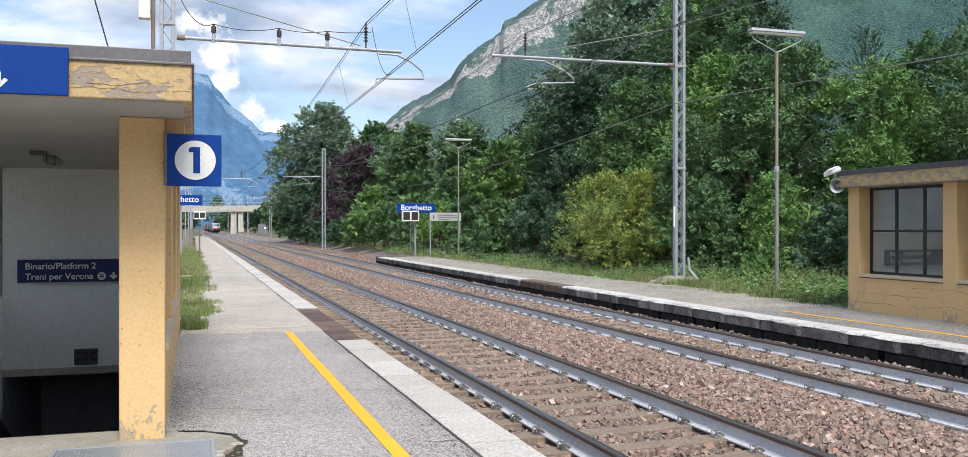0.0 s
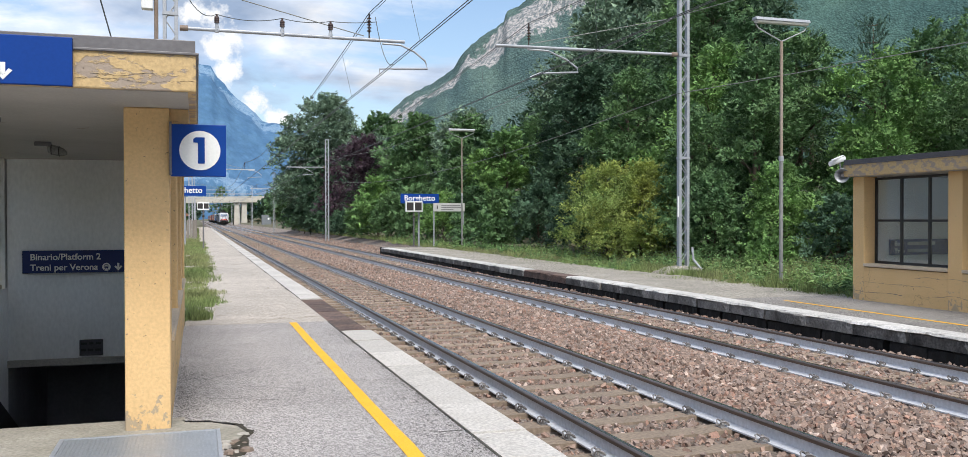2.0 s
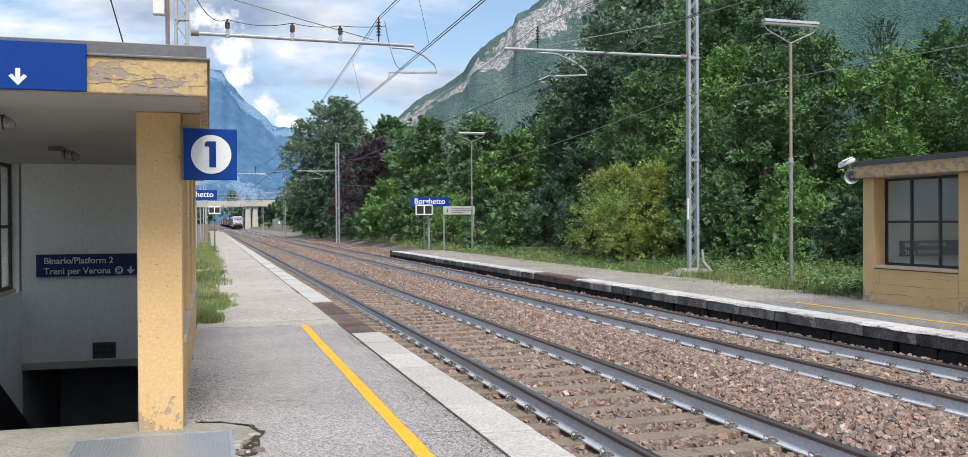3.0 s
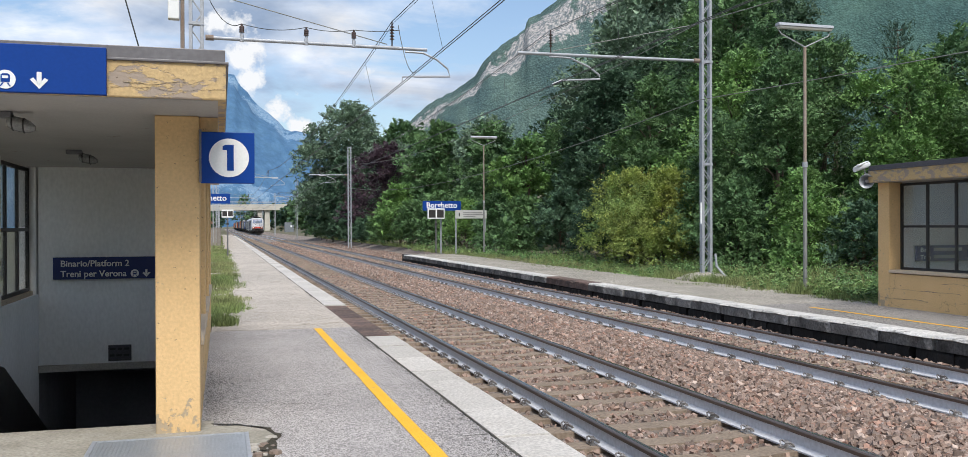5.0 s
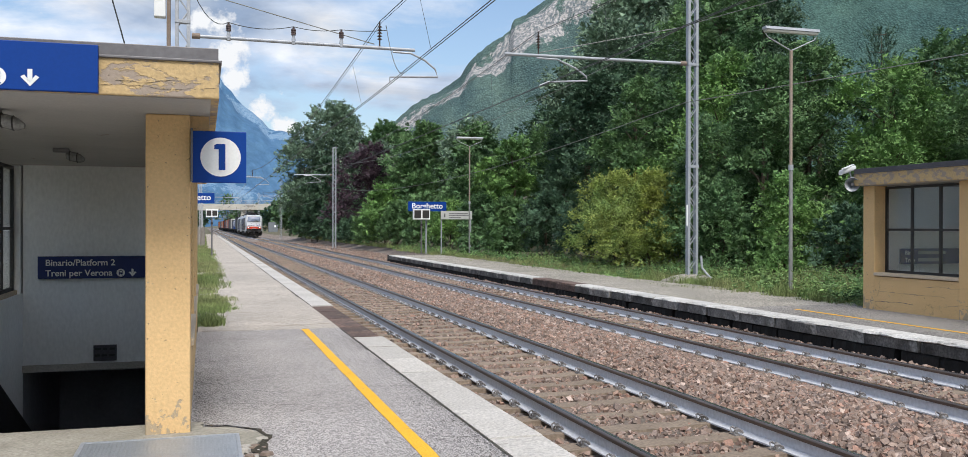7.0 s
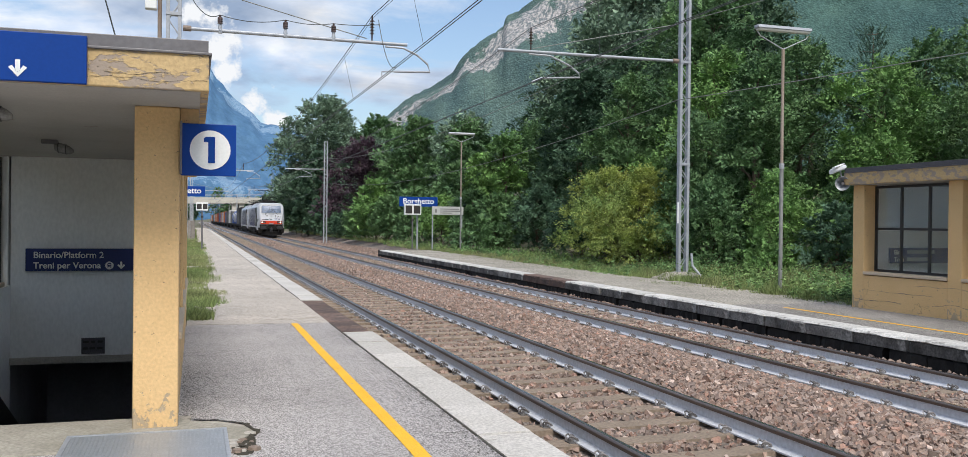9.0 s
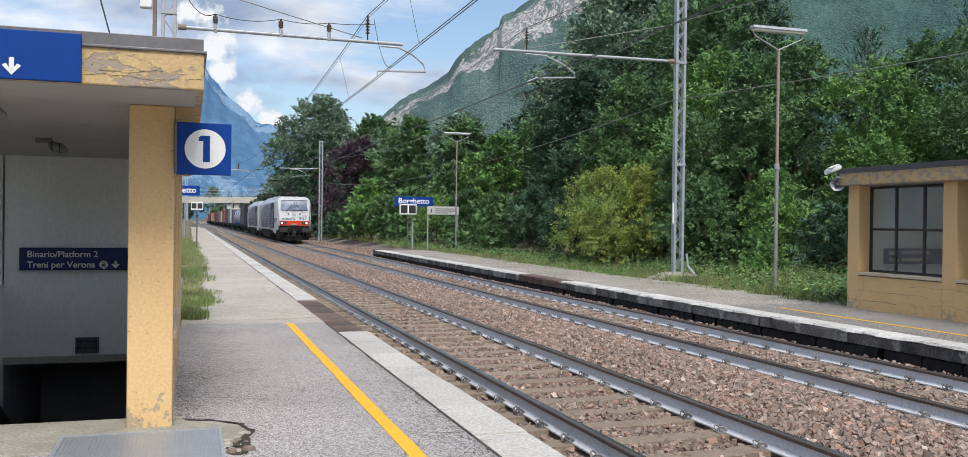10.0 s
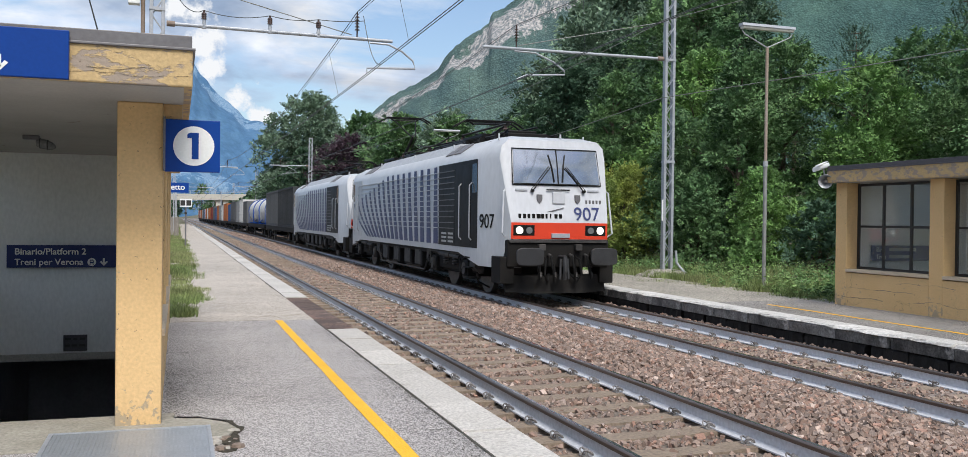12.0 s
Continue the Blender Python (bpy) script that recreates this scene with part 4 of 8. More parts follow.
    # handrail along the left wall on a dark dado
    part("dado", Build().prism([(0.4, 0.55), (1.4, 0.55), (4.2, -0.06), (6.9, -1.35), (6.9, -3.3), (0.4, -0.2)], "x", -width + 0.021, -width + 0.035), BLACK, s, "dark dado beside the stairs")
    rail = part("handrail", Build().rod((-width + 0.1, 0.5, 0.75), (-width + 0.1, 6.0, -2.2), 0.022), BLACK, s, "dark steel handrail")
    for i in range(4):
        y = 0.9 + i * 1.5
        z = 0.75 - (y - 0.5) * 0.536
        part("bracket", Build().rod((-width + 0.02, y, z - 0.08), (-width + 0.1, y, z - 0.005), 0.01), BLACK, rail)
    if mirrored:
        for o in s.children_recursive:
            o.data.transform(Matrix.Diagonal((-1, 1, 1, 1)))
            o.data.flip_normals()
    return s


make_shelter(pose(-4.06, 6.76, 0.25), "ochre stair shelter with flaking fascia and flat roof")
HUT = make_shelter(pose(7.93, 7.23, 0.24), "small ochre flat-roofed stair shelter with dark steel windows", True, 6.86)
for o in HUT.children:
    if o.name.startswith("roof_edge"):
        o.data = o.data.copy()
        o.data.materials[0] = DARKROOF
        o["label"] = "dark sheet-metal roof edge"


def make_threshold():
    t = thing("stair_threshold", "stained concrete apron at the stair entrance", "threshold")
    part("slab", Build().box(-6.45, -3.97, 6.2, 7.12, -0.2, 0.262), APRON, t, bevel=0.012)
    part("edge", Build().prism([(-4.05, 6.2), (-3.66, 6.2), (-3.56, 6.45), (-3.62, 6.68), (-3.8, 6.86), (-4.05, 6.9)], "z", 0.24, 0.266), APRON, t)
    rim = Build()
    arc = [(-3.97 + 0.0, 7.02), (-3.78, 6.93), (-3.60, 6.76), (-3.535, 6.5), (-3.60, 6.24), (-3.66, 6.05)]
    fine = []
    for (ax, ay), (bx, by) in zip(arc, arc[1:]):
        fine += [(ax + (bx - ax) * i / 8, ay + (by - ay) * i / 8) for i in range(8)]
    for i, (p, q) in enumerate(zip(fine, fine[1:])):
        w0, w1 = (0.01 + 0.06 * abs(noise.noise((j * 0.9, 3, 1))) for j in (i, i + 1))
        rim.add([(p[0] - 0.03, p[1] - 0.03, 0.2675), (p[0] + w0, p[1] + w0 * 0.5, 0.2545), (q[0] + w1, q[1] + w1 * 0.5, 0.2545), (q[0] - 0.03, q[1] - 0.03, 0.2675)], [(0, 1, 2, 3)])
    part("dirt_rim", rim, HOLE, t, "dark mossy dirt along the broken edge")
    g = thing("floor_hatch", "ribbed grey metal hatch plate in the paving", "hatch")
    part("plate", Build().box(-4.72, -3.76, 5.3, 6.56, 0.255, 0.272), GRATE, g, bevel=0.003)
    for i in range(38):
        x = -4.70 + i * 0.0249
        part("rib", Build().box(x, x + 0.010, 5.32, 6.54, 0.272, 0.276), GRATE, g)
    part("frame", Build().box(-4.75, -4.72, 5.28, 6.585, 0.25, 0.276).box(-3.76, -3.735, 5.28, 6.585, 0.25, 0.276).box(-4.72, -3.76, 6.56, 6.585, 0.25, 0.276), GALV, g)
    rng = random.Random(4)
    pit = [(-3.735 + 0.085 + 0.105 * math.cos(q) * (1 + 0.35 * noise.noise((math.cos(q) * 1.7, math.sin(q) * 1.7, 6))), 6.22 + 0.36 * math.sin(q) * (1 + 0.3 * noise.noise((math.cos(q) * 2, math.sin(q) * 2, 1)))) for q in (2 * math.pi * k / 30 for k in range(30))]
    hole = Build().loft([[(*q, 0.235) for q in pit], [(-3.65 + (q[0] + 3.65) * 0.96, 6.22 + (q[1] - 6.22) * 0.96, 0.256) for q in pit], [(-3.65 + (q[0] + 3.65) * 0.7, 6.22 + (q[1] - 6.22) * 0.7, 0.2525) for q in pit]])
    tagged(part("dirt_patch", hole, HOLE), "dark mossy dirt where the paving has broken away", "dirt")
    for i in range(16):
        x, y, r = rng.uniform(-3.72, -3.58), rng.uniform(5.95, 6.52), rng.uniform(0.018, 0.045)
        b = Build()
        k = 6
        ring = [(x + r * math.cos(a) * rng.uniform(0.7, 1.1), y + r * math.sin(a) * rng.uniform(0.7, 1.1)) for a in (2 * math.pi * j / k for j in range(k))]
        b.loft([[(*q, 0.245) for q in ring], [(x + (q[0] - x) * 0.85, y + (q[1] - y) * 0.85, 0.25 + r * 0.5) for q in ring]])
        tagged(part("rubble_stone", b, rng.choice([CONCRETE, CONCRETE, APRON, RUSTY])), "broken stone beside the hatch", "stone", "rubble by the hatch")


make_threshold()


# ---- signs and fittings ----
def flat(x, y, z, facing=0):
    """Pose of lettering that stands upright and faces -y (facing turns it about z)."""
    return pose(x, y, z, 90, 0, facing)


def disc(x, y, z, r, t=0.003, k=40):
    return Build().prism([(x + r * math.cos(a), z + r * math.sin(a)) for a in (2 * math.pi * i / k for i in range(k))], "y", y, y + t)


def arrow_down(x, y, z, h):
    w = h * 0.13
    b = Build().box(x - w, x + w, y, y + 0.003, z - h * 0.2, z + h * 0.5)
    return b.prism([(x - h * 0.5, z + 0.04 * h), (x - h * 0.5 + 0.02, z + 0.16 * h), (x, z - 0.24 * h), (x + h * 0.5 - 0.02, z + 0.16 * h), (x + h * 0.5, z + 0.04 * h), (x, z - 0.5 * h)], "y", y, y + 0.003)


def train_icon(parent, x, y, z, r, ground):
    d = part("icon_disc", disc(x, y, z, r), WHITEPAINT, parent)
    part("icon_train", Build().prism([(x - r * 0.45, z - 0.3 * r), (x - r * 0.45, z + 0.45 * r), (x - 0.25 * r, z + 0.62 * r), (x + 0.25 * r, z + 0.62 * r), (x + 0.45 * r, z + 0.45 * r), (x + 0.45 * r, z - 0.3 * r)], "y", y - 0.002, y - 0.0004)
         .prism([(x - 0.3 * r, z - 0.36 * r), (x - 0.55 * r, z - 0.75 * r), (x - 0.4 * r, z - 0.75 * r), (x - 0.15 * r, z - 0.36 * r)], "y", y - 0.002, y - 0.0004)
         .prism([(x + 0.3 * r, z - 0.36 * r), (x + 0.55 * r, z - 0.75 * r), (x + 0.4 * r, z - 0.75 * r), (x + 0.15 * r, z - 0.36 * r)], "y", y - 0.002, y - 0.0004), ground, d)
    part("icon_window", Build().box(x - 0.3 * r, x + 0.3 * r, y - 0.004, y - 0.0022, z + 0.1 * r, z + 0.38 * r), WHITEPAINT, d)


def make_shelter_signs():
    s = thing("entrance_sign", "blue enamel direction sign with white arrow and train symbol", "sign")
    part("panel", Build().box(-6.5, -4.572, 5.85, 5.895, 2.506, 2.79), BLUE, s, bevel=0.004)
    part("icon_arrow", arrow_down(-4.938, 5.846, 2.578, 0.10), WHITEPAINT, s, "white arrow")
    train_icon(s, -5.118, 5.846, 2.578, 0.055, BLUE)
    words("lettering", "2", 0.135, WHITEPAINT, s, flat(-5.235, 5.847, 2.69), bold=0.004)

    s = thing("platform_number_sign", "square blue sign with white disc and number one", "sign")
    part("panel", Build().box(-4.05, -3.682, 6.70, 6.745, 2.022, 2.385), BLUE, s, bevel=0.004)
    part("disc", disc(-3.858, 6.696, 2.203, 0.137), WHITEPAINT, s)
    part("numeral", Build().prism([(-3.885, 2.295), (-3.826, 2.295), (-3.826, 2.112), (-3.872, 2.112), (-3.872, 2.258), (-3.902, 2.258), (-3.902, 2.283)], "y", 6.6925, 6.6955), BLUE, s, "blue numeral one")
    part("bracket", Build().box(-4.06, -4.045, 6.69, 6.80, 2.03, 2.4), ZINC, s)

    s = thing("stairway_sign", "dark blue sign on the plaster wall above the stairs", "sign")
    part("panel", Build().box(-6.02, -4.62, 12.94, 12.985, 1.03, 1.32), NAVY, s, bevel=0.004)
    words("lettering", "Binario/Platform 2", 0.114, WHITEPAINT, s, flat(-5.93, 12.937, 1.20), bold=0.002)
    words("lettering", "Treni per Verona", 0.114, WHITEPAINT, s, flat(-5.93, 12.937, 1.065), bold=0.002)
    train_icon(s, -5.02, 12.936, 1.10, 0.052, NAVY)
    part("icon_arrow", arrow_down(-4.875, 12.936, 1.10, 0.10), WHITEPAINT, s)

    s = thing("stairway_sign", "dark blue sign seen through the shelter window", "sign")
    part("panel", Build().box(8.47, 9.87, 14.03, 14.07, 1.03, 1.32), NAVY, s, bevel=0.004)
    for z, text, end in ((1.20, "Bina", 9.5), (1.065, "Tren", 9.4)):
        words("lettering", text, 0.118, WHITEPAINT, s, flat(8.56, 14.027, z), bold=0.002)
        part("text_bar", Build().box(8.86, end, 14.025, 14.029, z + 0.012, z + 0.075), PALEGREY, s)

    v = thing("wall_vent", "small dark grille on the plaster wall", "vent")
    part("frame", Build().box(-5.355, -5.07, 12.955, 12.988, -0.06, 0.15), DARKROOF, v, bevel=0.004)
    for i, (x, w) in enumerate(((-5.335, 0.07), (-5.235, 0.05), (-5.155, 0.06), (-5.335, 0.06), (-5.255, 0.07), (-5.165, 0.07))):
        part("slot", Build().box(x, x + w, 12.952, 12.956, 0.085 - 0.085 * (i // 3), 0.115 - 0.085 * (i // 3)), BLACK, v)

    for y in (10.0, 6.75):
        l = thing("ceiling_light", "small grey bulkhead lamp under the soffit", "lamp", "bulkhead lamps")
        part("base", Build().box(-5.42, -5.27, y, y + 0.09, 2.455, 2.498), ZINC, l, bevel=0.008)
        b = Build()
        rings = []
        for t in range(6):
            r = (0.045, 0.06, 0.062, 0.06, 0.05, 0.02)[t]
            cx, cz = -5.30 + t * 0.035, 2.43 - t * 0.008
            rings.append([(cx, y + 0.045 + r * math.cos(a), cz + r * 0.8 * math.sin(a)) for a in (2 * math.pi * i / 12 for i in range(12))])
        part("bowl", b.loft(rings), GLASSGREY, l, "dusty glass bowl", smooth=True)
        for t in (1, 3):
            part("guard", Build().path([rings[t][i] for i in range(12)] + [rings[t][0]], 0.006), BLACK, l)

    c = thing("security_camera", "white bullet camera on the shelter corner", "camera")
    part("housing", Build().loft([[(7.78 + 0.0, 14.46 + 0.045 * math.cos(a), 2.84 + 0.045 * math.sin(a)) for a in (2 * math.pi * i / 14 for i in range(14))],
                                  [(7.62, 14.66 + 0.052 * math.cos(a), 2.755 + 0.052 * math.sin(a)) for a in (2 * math.pi * i / 14 for i in range(14))]]), WHITEPAINT, c, smooth=True)
    part("hood", Build().prism([(7.82, 2.912), (7.60, 2.83), (7.60, 2.82), (7.82, 2.902)], "y", 14.51, 14.60), WHITEPAINT, c)
    part("bracket", Build().path([(7.74, 14.55, 2.79), (7.78, 14.55, 2.66), (7.92, 14.45, 2.66)], 0.018), GALV, c)
    h = thing("horn_loudspeaker", "grey horn loudspeaker below the camera", "loudspeaker")
    ax = Vector((-0.72, -0.68, -0.12)).normalized()
    e1 = ax.cross(Vector((0, 0, 1))).normalized()
    e2 = e1.cross(ax)
    bell = Vector((7.68, 14.40, 2.52))
    rings = []
    for d, r in ((0, 0.132), (0.012, 0.135), (0.02, 0.125), (0.09, 0.075), (0.17, 0.042), (0.26, 0.036)):
        rings.append([bell - ax * d + (e1 * math.cos(q) + e2 * math.sin(q)) * r for q in (2 * math.pi * i / 20 for i in range(20))])
    horn = part("horn", Build().loft(rings, False), GALV, h, smooth=True)
    part("horn_plug", Build().rod(bell - ax * 0.16, bell - ax * 0.03, 0.038, 0.03, 12), ZINC, horn, "dark centre plug")
    part("driver", Build().rod((7.88, 14.46, 2.57), (7.98, 14.44, 2.60), 0.055, k=14), ZINC, h)
    part("bracket", Build().rod((7.90, 14.45, 2.58), (8.06, 14.40, 2.64), 0.012), GALV, h)


GLASSGREY = mat("dusty_glass", (0.25, 0.25, 0.24), (0.18, 0.18, 0.17), rough=0.25, bump=0)
LAMPGLASS = mat("opal_lamp_cover", (0.62, 0.62, 0.57), (0.5, 0.5, 0.45), rough=0.3, bump=0, grain=0.05)
PALEGREY = mat("pale_grey_board", (0.46, 0.47, 0.45), (0.38, 0.39, 0.37), rough=0.5, grain=0.05)
make_shelter_signs()


# ---- catenary ----
SPANS = [-38, 22, 83, 143, 203, 263, 323, 443, 563]


def lattice(b, x, y, z0, z1, w0, w1, pitch):
    """A two-channel lattice post: two uprights with zigzag lacing on both faces."""
    posts = []
    for s in (-1, 1):
        posts.append(Build().prism([(x + s * w0 / 2 - 0.04, y - 0.075), (x + s * w0 / 2 + 0.04, y - 0.075), (x + s * w0 / 2 + 0.04, y + 0.075), (x + s * w0 / 2 - 0.04, y + 0.075)], "z", z0, z1))
    z, s = z0 + 0.25, 1
    while z + pitch < z1:
        for dy in (-0.07, 0.07):
            b.append(((x - s * w0 / 2, y + dy, z), (x + s * w0 / 2, y + dy, z + pitch)))
        z += pitch
        s = -s
    return posts


def make_mast(x, y, zbase, side, tip, arm_z, height, label, near):
    """A catenary mast with its arm across the track. side: +1 when the arm reaches towards +x."""
    m = thing("catenary_mast", label, "mast", "catenary masts")
    bars = []
    for u in lattice(bars, x, y, zbase, height, 0.25 if near else 0.26, 0.3, 0.36):
        part("upright", u, GALV, m, bevel=0.008 if near else 0)
    if near:
        for b in bars:
            part("lacing_bar", Build().rod(*b, 0.014, k=4), GALV, m)
    else:
        joined = Build()
        for b in bars:
            joined.rod(*b, 0.014, k=4)
        tagged(part("lacing", joined, GALV, m), kind="stuff")
    for z in (zbase + 3.2, zbase + 6.1, height - 0.1):
        part("tie_plate", Build().box(x - 0.17, x + 0.17, y - 0.09, y + 0.09, z, z + 0.07), GALV, m)
    if near and side == -1:
        rings = []
        for r, z in ((0.95, -0.12), (0.8, 0.02), (0.5, 0.13), (0.25, 0.16)):
            rings.append([(x + r * math.cos(q) * (1 + 0.3 * noise.noise((math.cos(q) * 2, math.sin(q) * 2, r * 3))), y + 0.8 * r * math.sin(q), zbase + z + 0.05 * noise.noise((q, r * 4, 2))) for q in (2 * math.pi * k / 24 for k in range(24))])
        part("foundation", Build().loft(rings), P2TOP, m, "low mounded footing of gritty concrete", smooth=True)
    a = x + side * 0.2
    arm = part("arm", Build().rod((a, y, arm_z + 0.0), (tip, y, arm_z - 0.03), 0.042, k=12), GALV, m, "horizontal tube arm")
    part("collar", Build().rod((a, y, arm_z), (a + side * 0.18, y, arm_z), 0.065, k=12), RUSTY, arm)
    hook_x = tip + side * 0.58 if side == 1 else tip + 2.38
    tube = Build()
    if side == -1:
        tube.path([(tip + 0.9, y, arm_z - 0.09), (tip + 1.5, y, arm_z - 0.10), (tip + 2.05, y, arm_z - 0.32), (hook_x - 0.03, y, arm_z - 0.52), (hook_x, y, arm_z - 0.64), (tip + 1.25, y, arm_z - 0.72), (tip + 0.98, y, arm_z - 0.84)], 0.026, k=8)
        part("registration_arm", tube, GALV, arm, "bent registration tube")
    else:
        part("registration_arm", tube.path([(tip - side * 0.55, y, arm_z - 0.10), (tip - side * 0.1, y, arm_z - 0.11), (tip + side * 0.25, y, arm_z - 0.26), (hook_x - side * 0.06, y, arm_z - 0.47), (hook_x, y, arm_z - 0.66), (hook_x - side * 0.9, y, arm_z - 0.70)], 0.026, k=8)
             .path([(hook_x - side * 0.9, y, arm_z - 0.70), (hook_x - side * 1.2, y, arm_z - 0.72), (hook_x - side * 1.2, y, arm_z - 0.84)], 0.018), GALV, arm, "bent registration tube")
    ix = tip - 0.87 if side == 1 else tip + 0.95
    cx = hook_x - side * 1.2 if side == 1 else tip + 0.98
    ins = Build().rod((ix, y, arm_z), (ix, y, arm_z + 0.62), 0.018)
    for k in range(5):
        ins.rod((ix, y, arm_z + 0.18 + k * 0.075), (ix, y, arm_z + 0.215 + k * 0.075), 0.062, 0.03, 10)
    part("insulator", ins, PORCELAIN, arm, "ribbed brown insulator")
    part("stay", Build().rod((a, y, arm_z + 1.05), (tip - side * 1.0, y, arm_z + 0.06), 0.012), OLDPOST, m, "steel stay rod")
    return m, arm, (cx, arm_z - 0.84), (ix, arm_z + 0.62)


def sagging(p, q, sag, n=14):
    return [tuple(Vector(p).lerp(Vector(q), i / n) - Vector((0, 0, sag * 4 * (i / n) * (1 - i / n)))) for i in range(n + 1)]


def make_catenary():
    ends = []
    for side, x, tip, az in ((1, -4.44, 0.98, 6.08), (-1, 9.32, 3.70, 6.36)):
        rows = []
        for y in SPANS:
            yy = y if side == 1 else y + (1.16 if y < 30 else 0)
            near = y == 22
            xx, tp = (x, tip) if (near or side == 1) else (7.3, 3.7)
            tp -= 0.55 if side == 1 and y < 0 else 0
            label = "galvanised lattice mast with tube arm and insulators" if near else "distant lattice mast carrying the overhead line"
            m, arm, contact, hang = make_mast(xx, yy, P1Z if side == 1 and y < 172 else (P2Z if near else -0.25), side, tp, az, 12.6 if near else 8.9, label, near)
            if near and side == 1:
                for px in (-3.43, -1.95, -0.82):
                    part("insulator_foot", Build().rod((px, yy, az + 0.0), (px, yy, az + 0.17), 0.055, 0.03).rod((px, yy, az - 0.06), (px, yy, az + 0.02), 0.05), GALV, arm)
                    b = Build().rod((px, yy, az + 0.30), (px, yy, az + 0.36), 0.025)
                    for k in range(3):
                        b.rod((px, yy, az + 0.16 + 0.05 * k), (px, yy, az + 0.205 + 0.05 * k), 0.062, 0.052, 10)
                    part("line_insulator", b, PORCELAIN, arm, "small dark insulator")
                jumper = []
                for p, q, s in (((-4.3, yy, 7.3), (-3.43, yy, az + 0.36), 0.35), ((-3.43, yy, az + 0.36), (-1.95, yy, az + 0.36), 0.10), ((-1.95, yy, az + 0.36), (-0.82, yy, az + 0.36), 0.06), ((-0.82, yy, az + 0.36), (0.3, yy, az + 0.42), 0.03)):
                    jumper += sagging(p, q, s, 8)
                part("jumper_cable", Build().path(jumper, 0.0095, 5), WIRE, m)
                part("feeder_loop", Build().path(sagging((0.15, yy - 0.6, az + 0.40), (0.45, yy - 1.2, az - 0.80), 0.35, 8), 0.009, 5), WIRE, m)
                box = part("switch_box", Build().box(-5.05, -4.8, 21.75, 21.98, 6.42, 7.4), WHITEPAINT, m, "pale switch box on the mast", bevel=0.02)
                part("conduit", Build().rod((-4.74, 21.9, 0.3), (-4.74, 21.9, 8), 0.045), RUSTY, m)
                part("bracket", Build().box(-4.85, -4.6, 21.85, 21.93, 6.9, 7.0), RUSTY, box)
            if near and side == -1:
                part("plate", Build().box(9.09, 9.13, 23.05, 23.08, 1.75, 2.35), WHITEPAINT, m, "small pale plate")
                part("cable_duct", Build().path([(9.52, 23.0, 0.9), (9.53, 22.95, 0.55), (9.68, 22.8, 0.3), (9.85, 22.7, 0.16)], 0.035, 8), GALV, m, "bent pale conduit at the foot")
            rows.append((yy, contact, hang))
        ends.append(rows)
    for rows, nm in zip(ends, ("first track", "second track")):
        c = thing("contact_line", "taut overhead wires with droppers above the " + nm, "overhead line", "overhead lines")
        for (y0, ca, ha), (y1, cb, hb) in zip(rows, rows[1:]):
            n = 7
            top = sagging((ha[0], y0, ha[1]), (hb[0], y1, hb[1]), 0.85, 2 * n)
            part("messenger_wire", Build().path(top, 0.010, 5), WIRE, c)
            part("messenger_wire", Build().path([(p[0] + 0.05, p[1], p[2] - 0.02) for p in top], 0.006, 5), WIRE, c)
            low = [(ca[0] + (cb[0] - ca[0]) * i / n, y0 + (y1 - y0) * i / n, ca[1] - 0.01) for i in range(n + 1)]
            part("contact_wire", Build().path([low[0], low[-1]], 0.009, 5), WIRE, c)
            part("contact_wire", Build().path([(p[0] + 0.06, p[1], p[2]) for p in (low[0], low[-1])], 0.009, 5), WIRE, c)
            if y0 < 200:
                for i in range(n):
                    f = (i + 0.5) / n
                    q = top[2 * i + 1]
                    part("dropper", Build().rod((q[0], q[1], q[2]), (ca[0] + (cb[0] - ca[0]) * f + 0.03, q[1], ca[1]), 0.005, k=4), WIRE, c)
    f = thing("feeder_cable", "dark cable strung from mast to mast", "cable")
    for z, x0 in ((5.25, 9.1), (7.45, 9.15)):
        for p, q, s in (((x0 + 12, -38, z + 1.5), (x0, 23.16, z), 0.5), ((x0, 23.16, z), (7.6, 83, z - 0.1), 1.0), ((7.6, 83, z - 0.1), (7.6, 143, z), 0.8)):
            part("cable", Build().path(sagging(p, q, s), 0.011, 5), OLDPOST, f)
    g = thing("guy_cable", "thin dark cable running up past the mast", "cable")
    part("cable", Build().rod((-5.35, 18, 5.0), (-6.2, 18, 8.2), 0.014, k=5), WIRE, g)


make_catenary()


# ---- lamps, boards on the far platform ----
BROWNPOST = mat("rust_stained_post", (0.30, 0.23, 0.17), (0.36, 0.34, 0.32), rough=0.7, metal=0.2, scale=2, grain=0.15, stretch=(1, 1, 0.4))


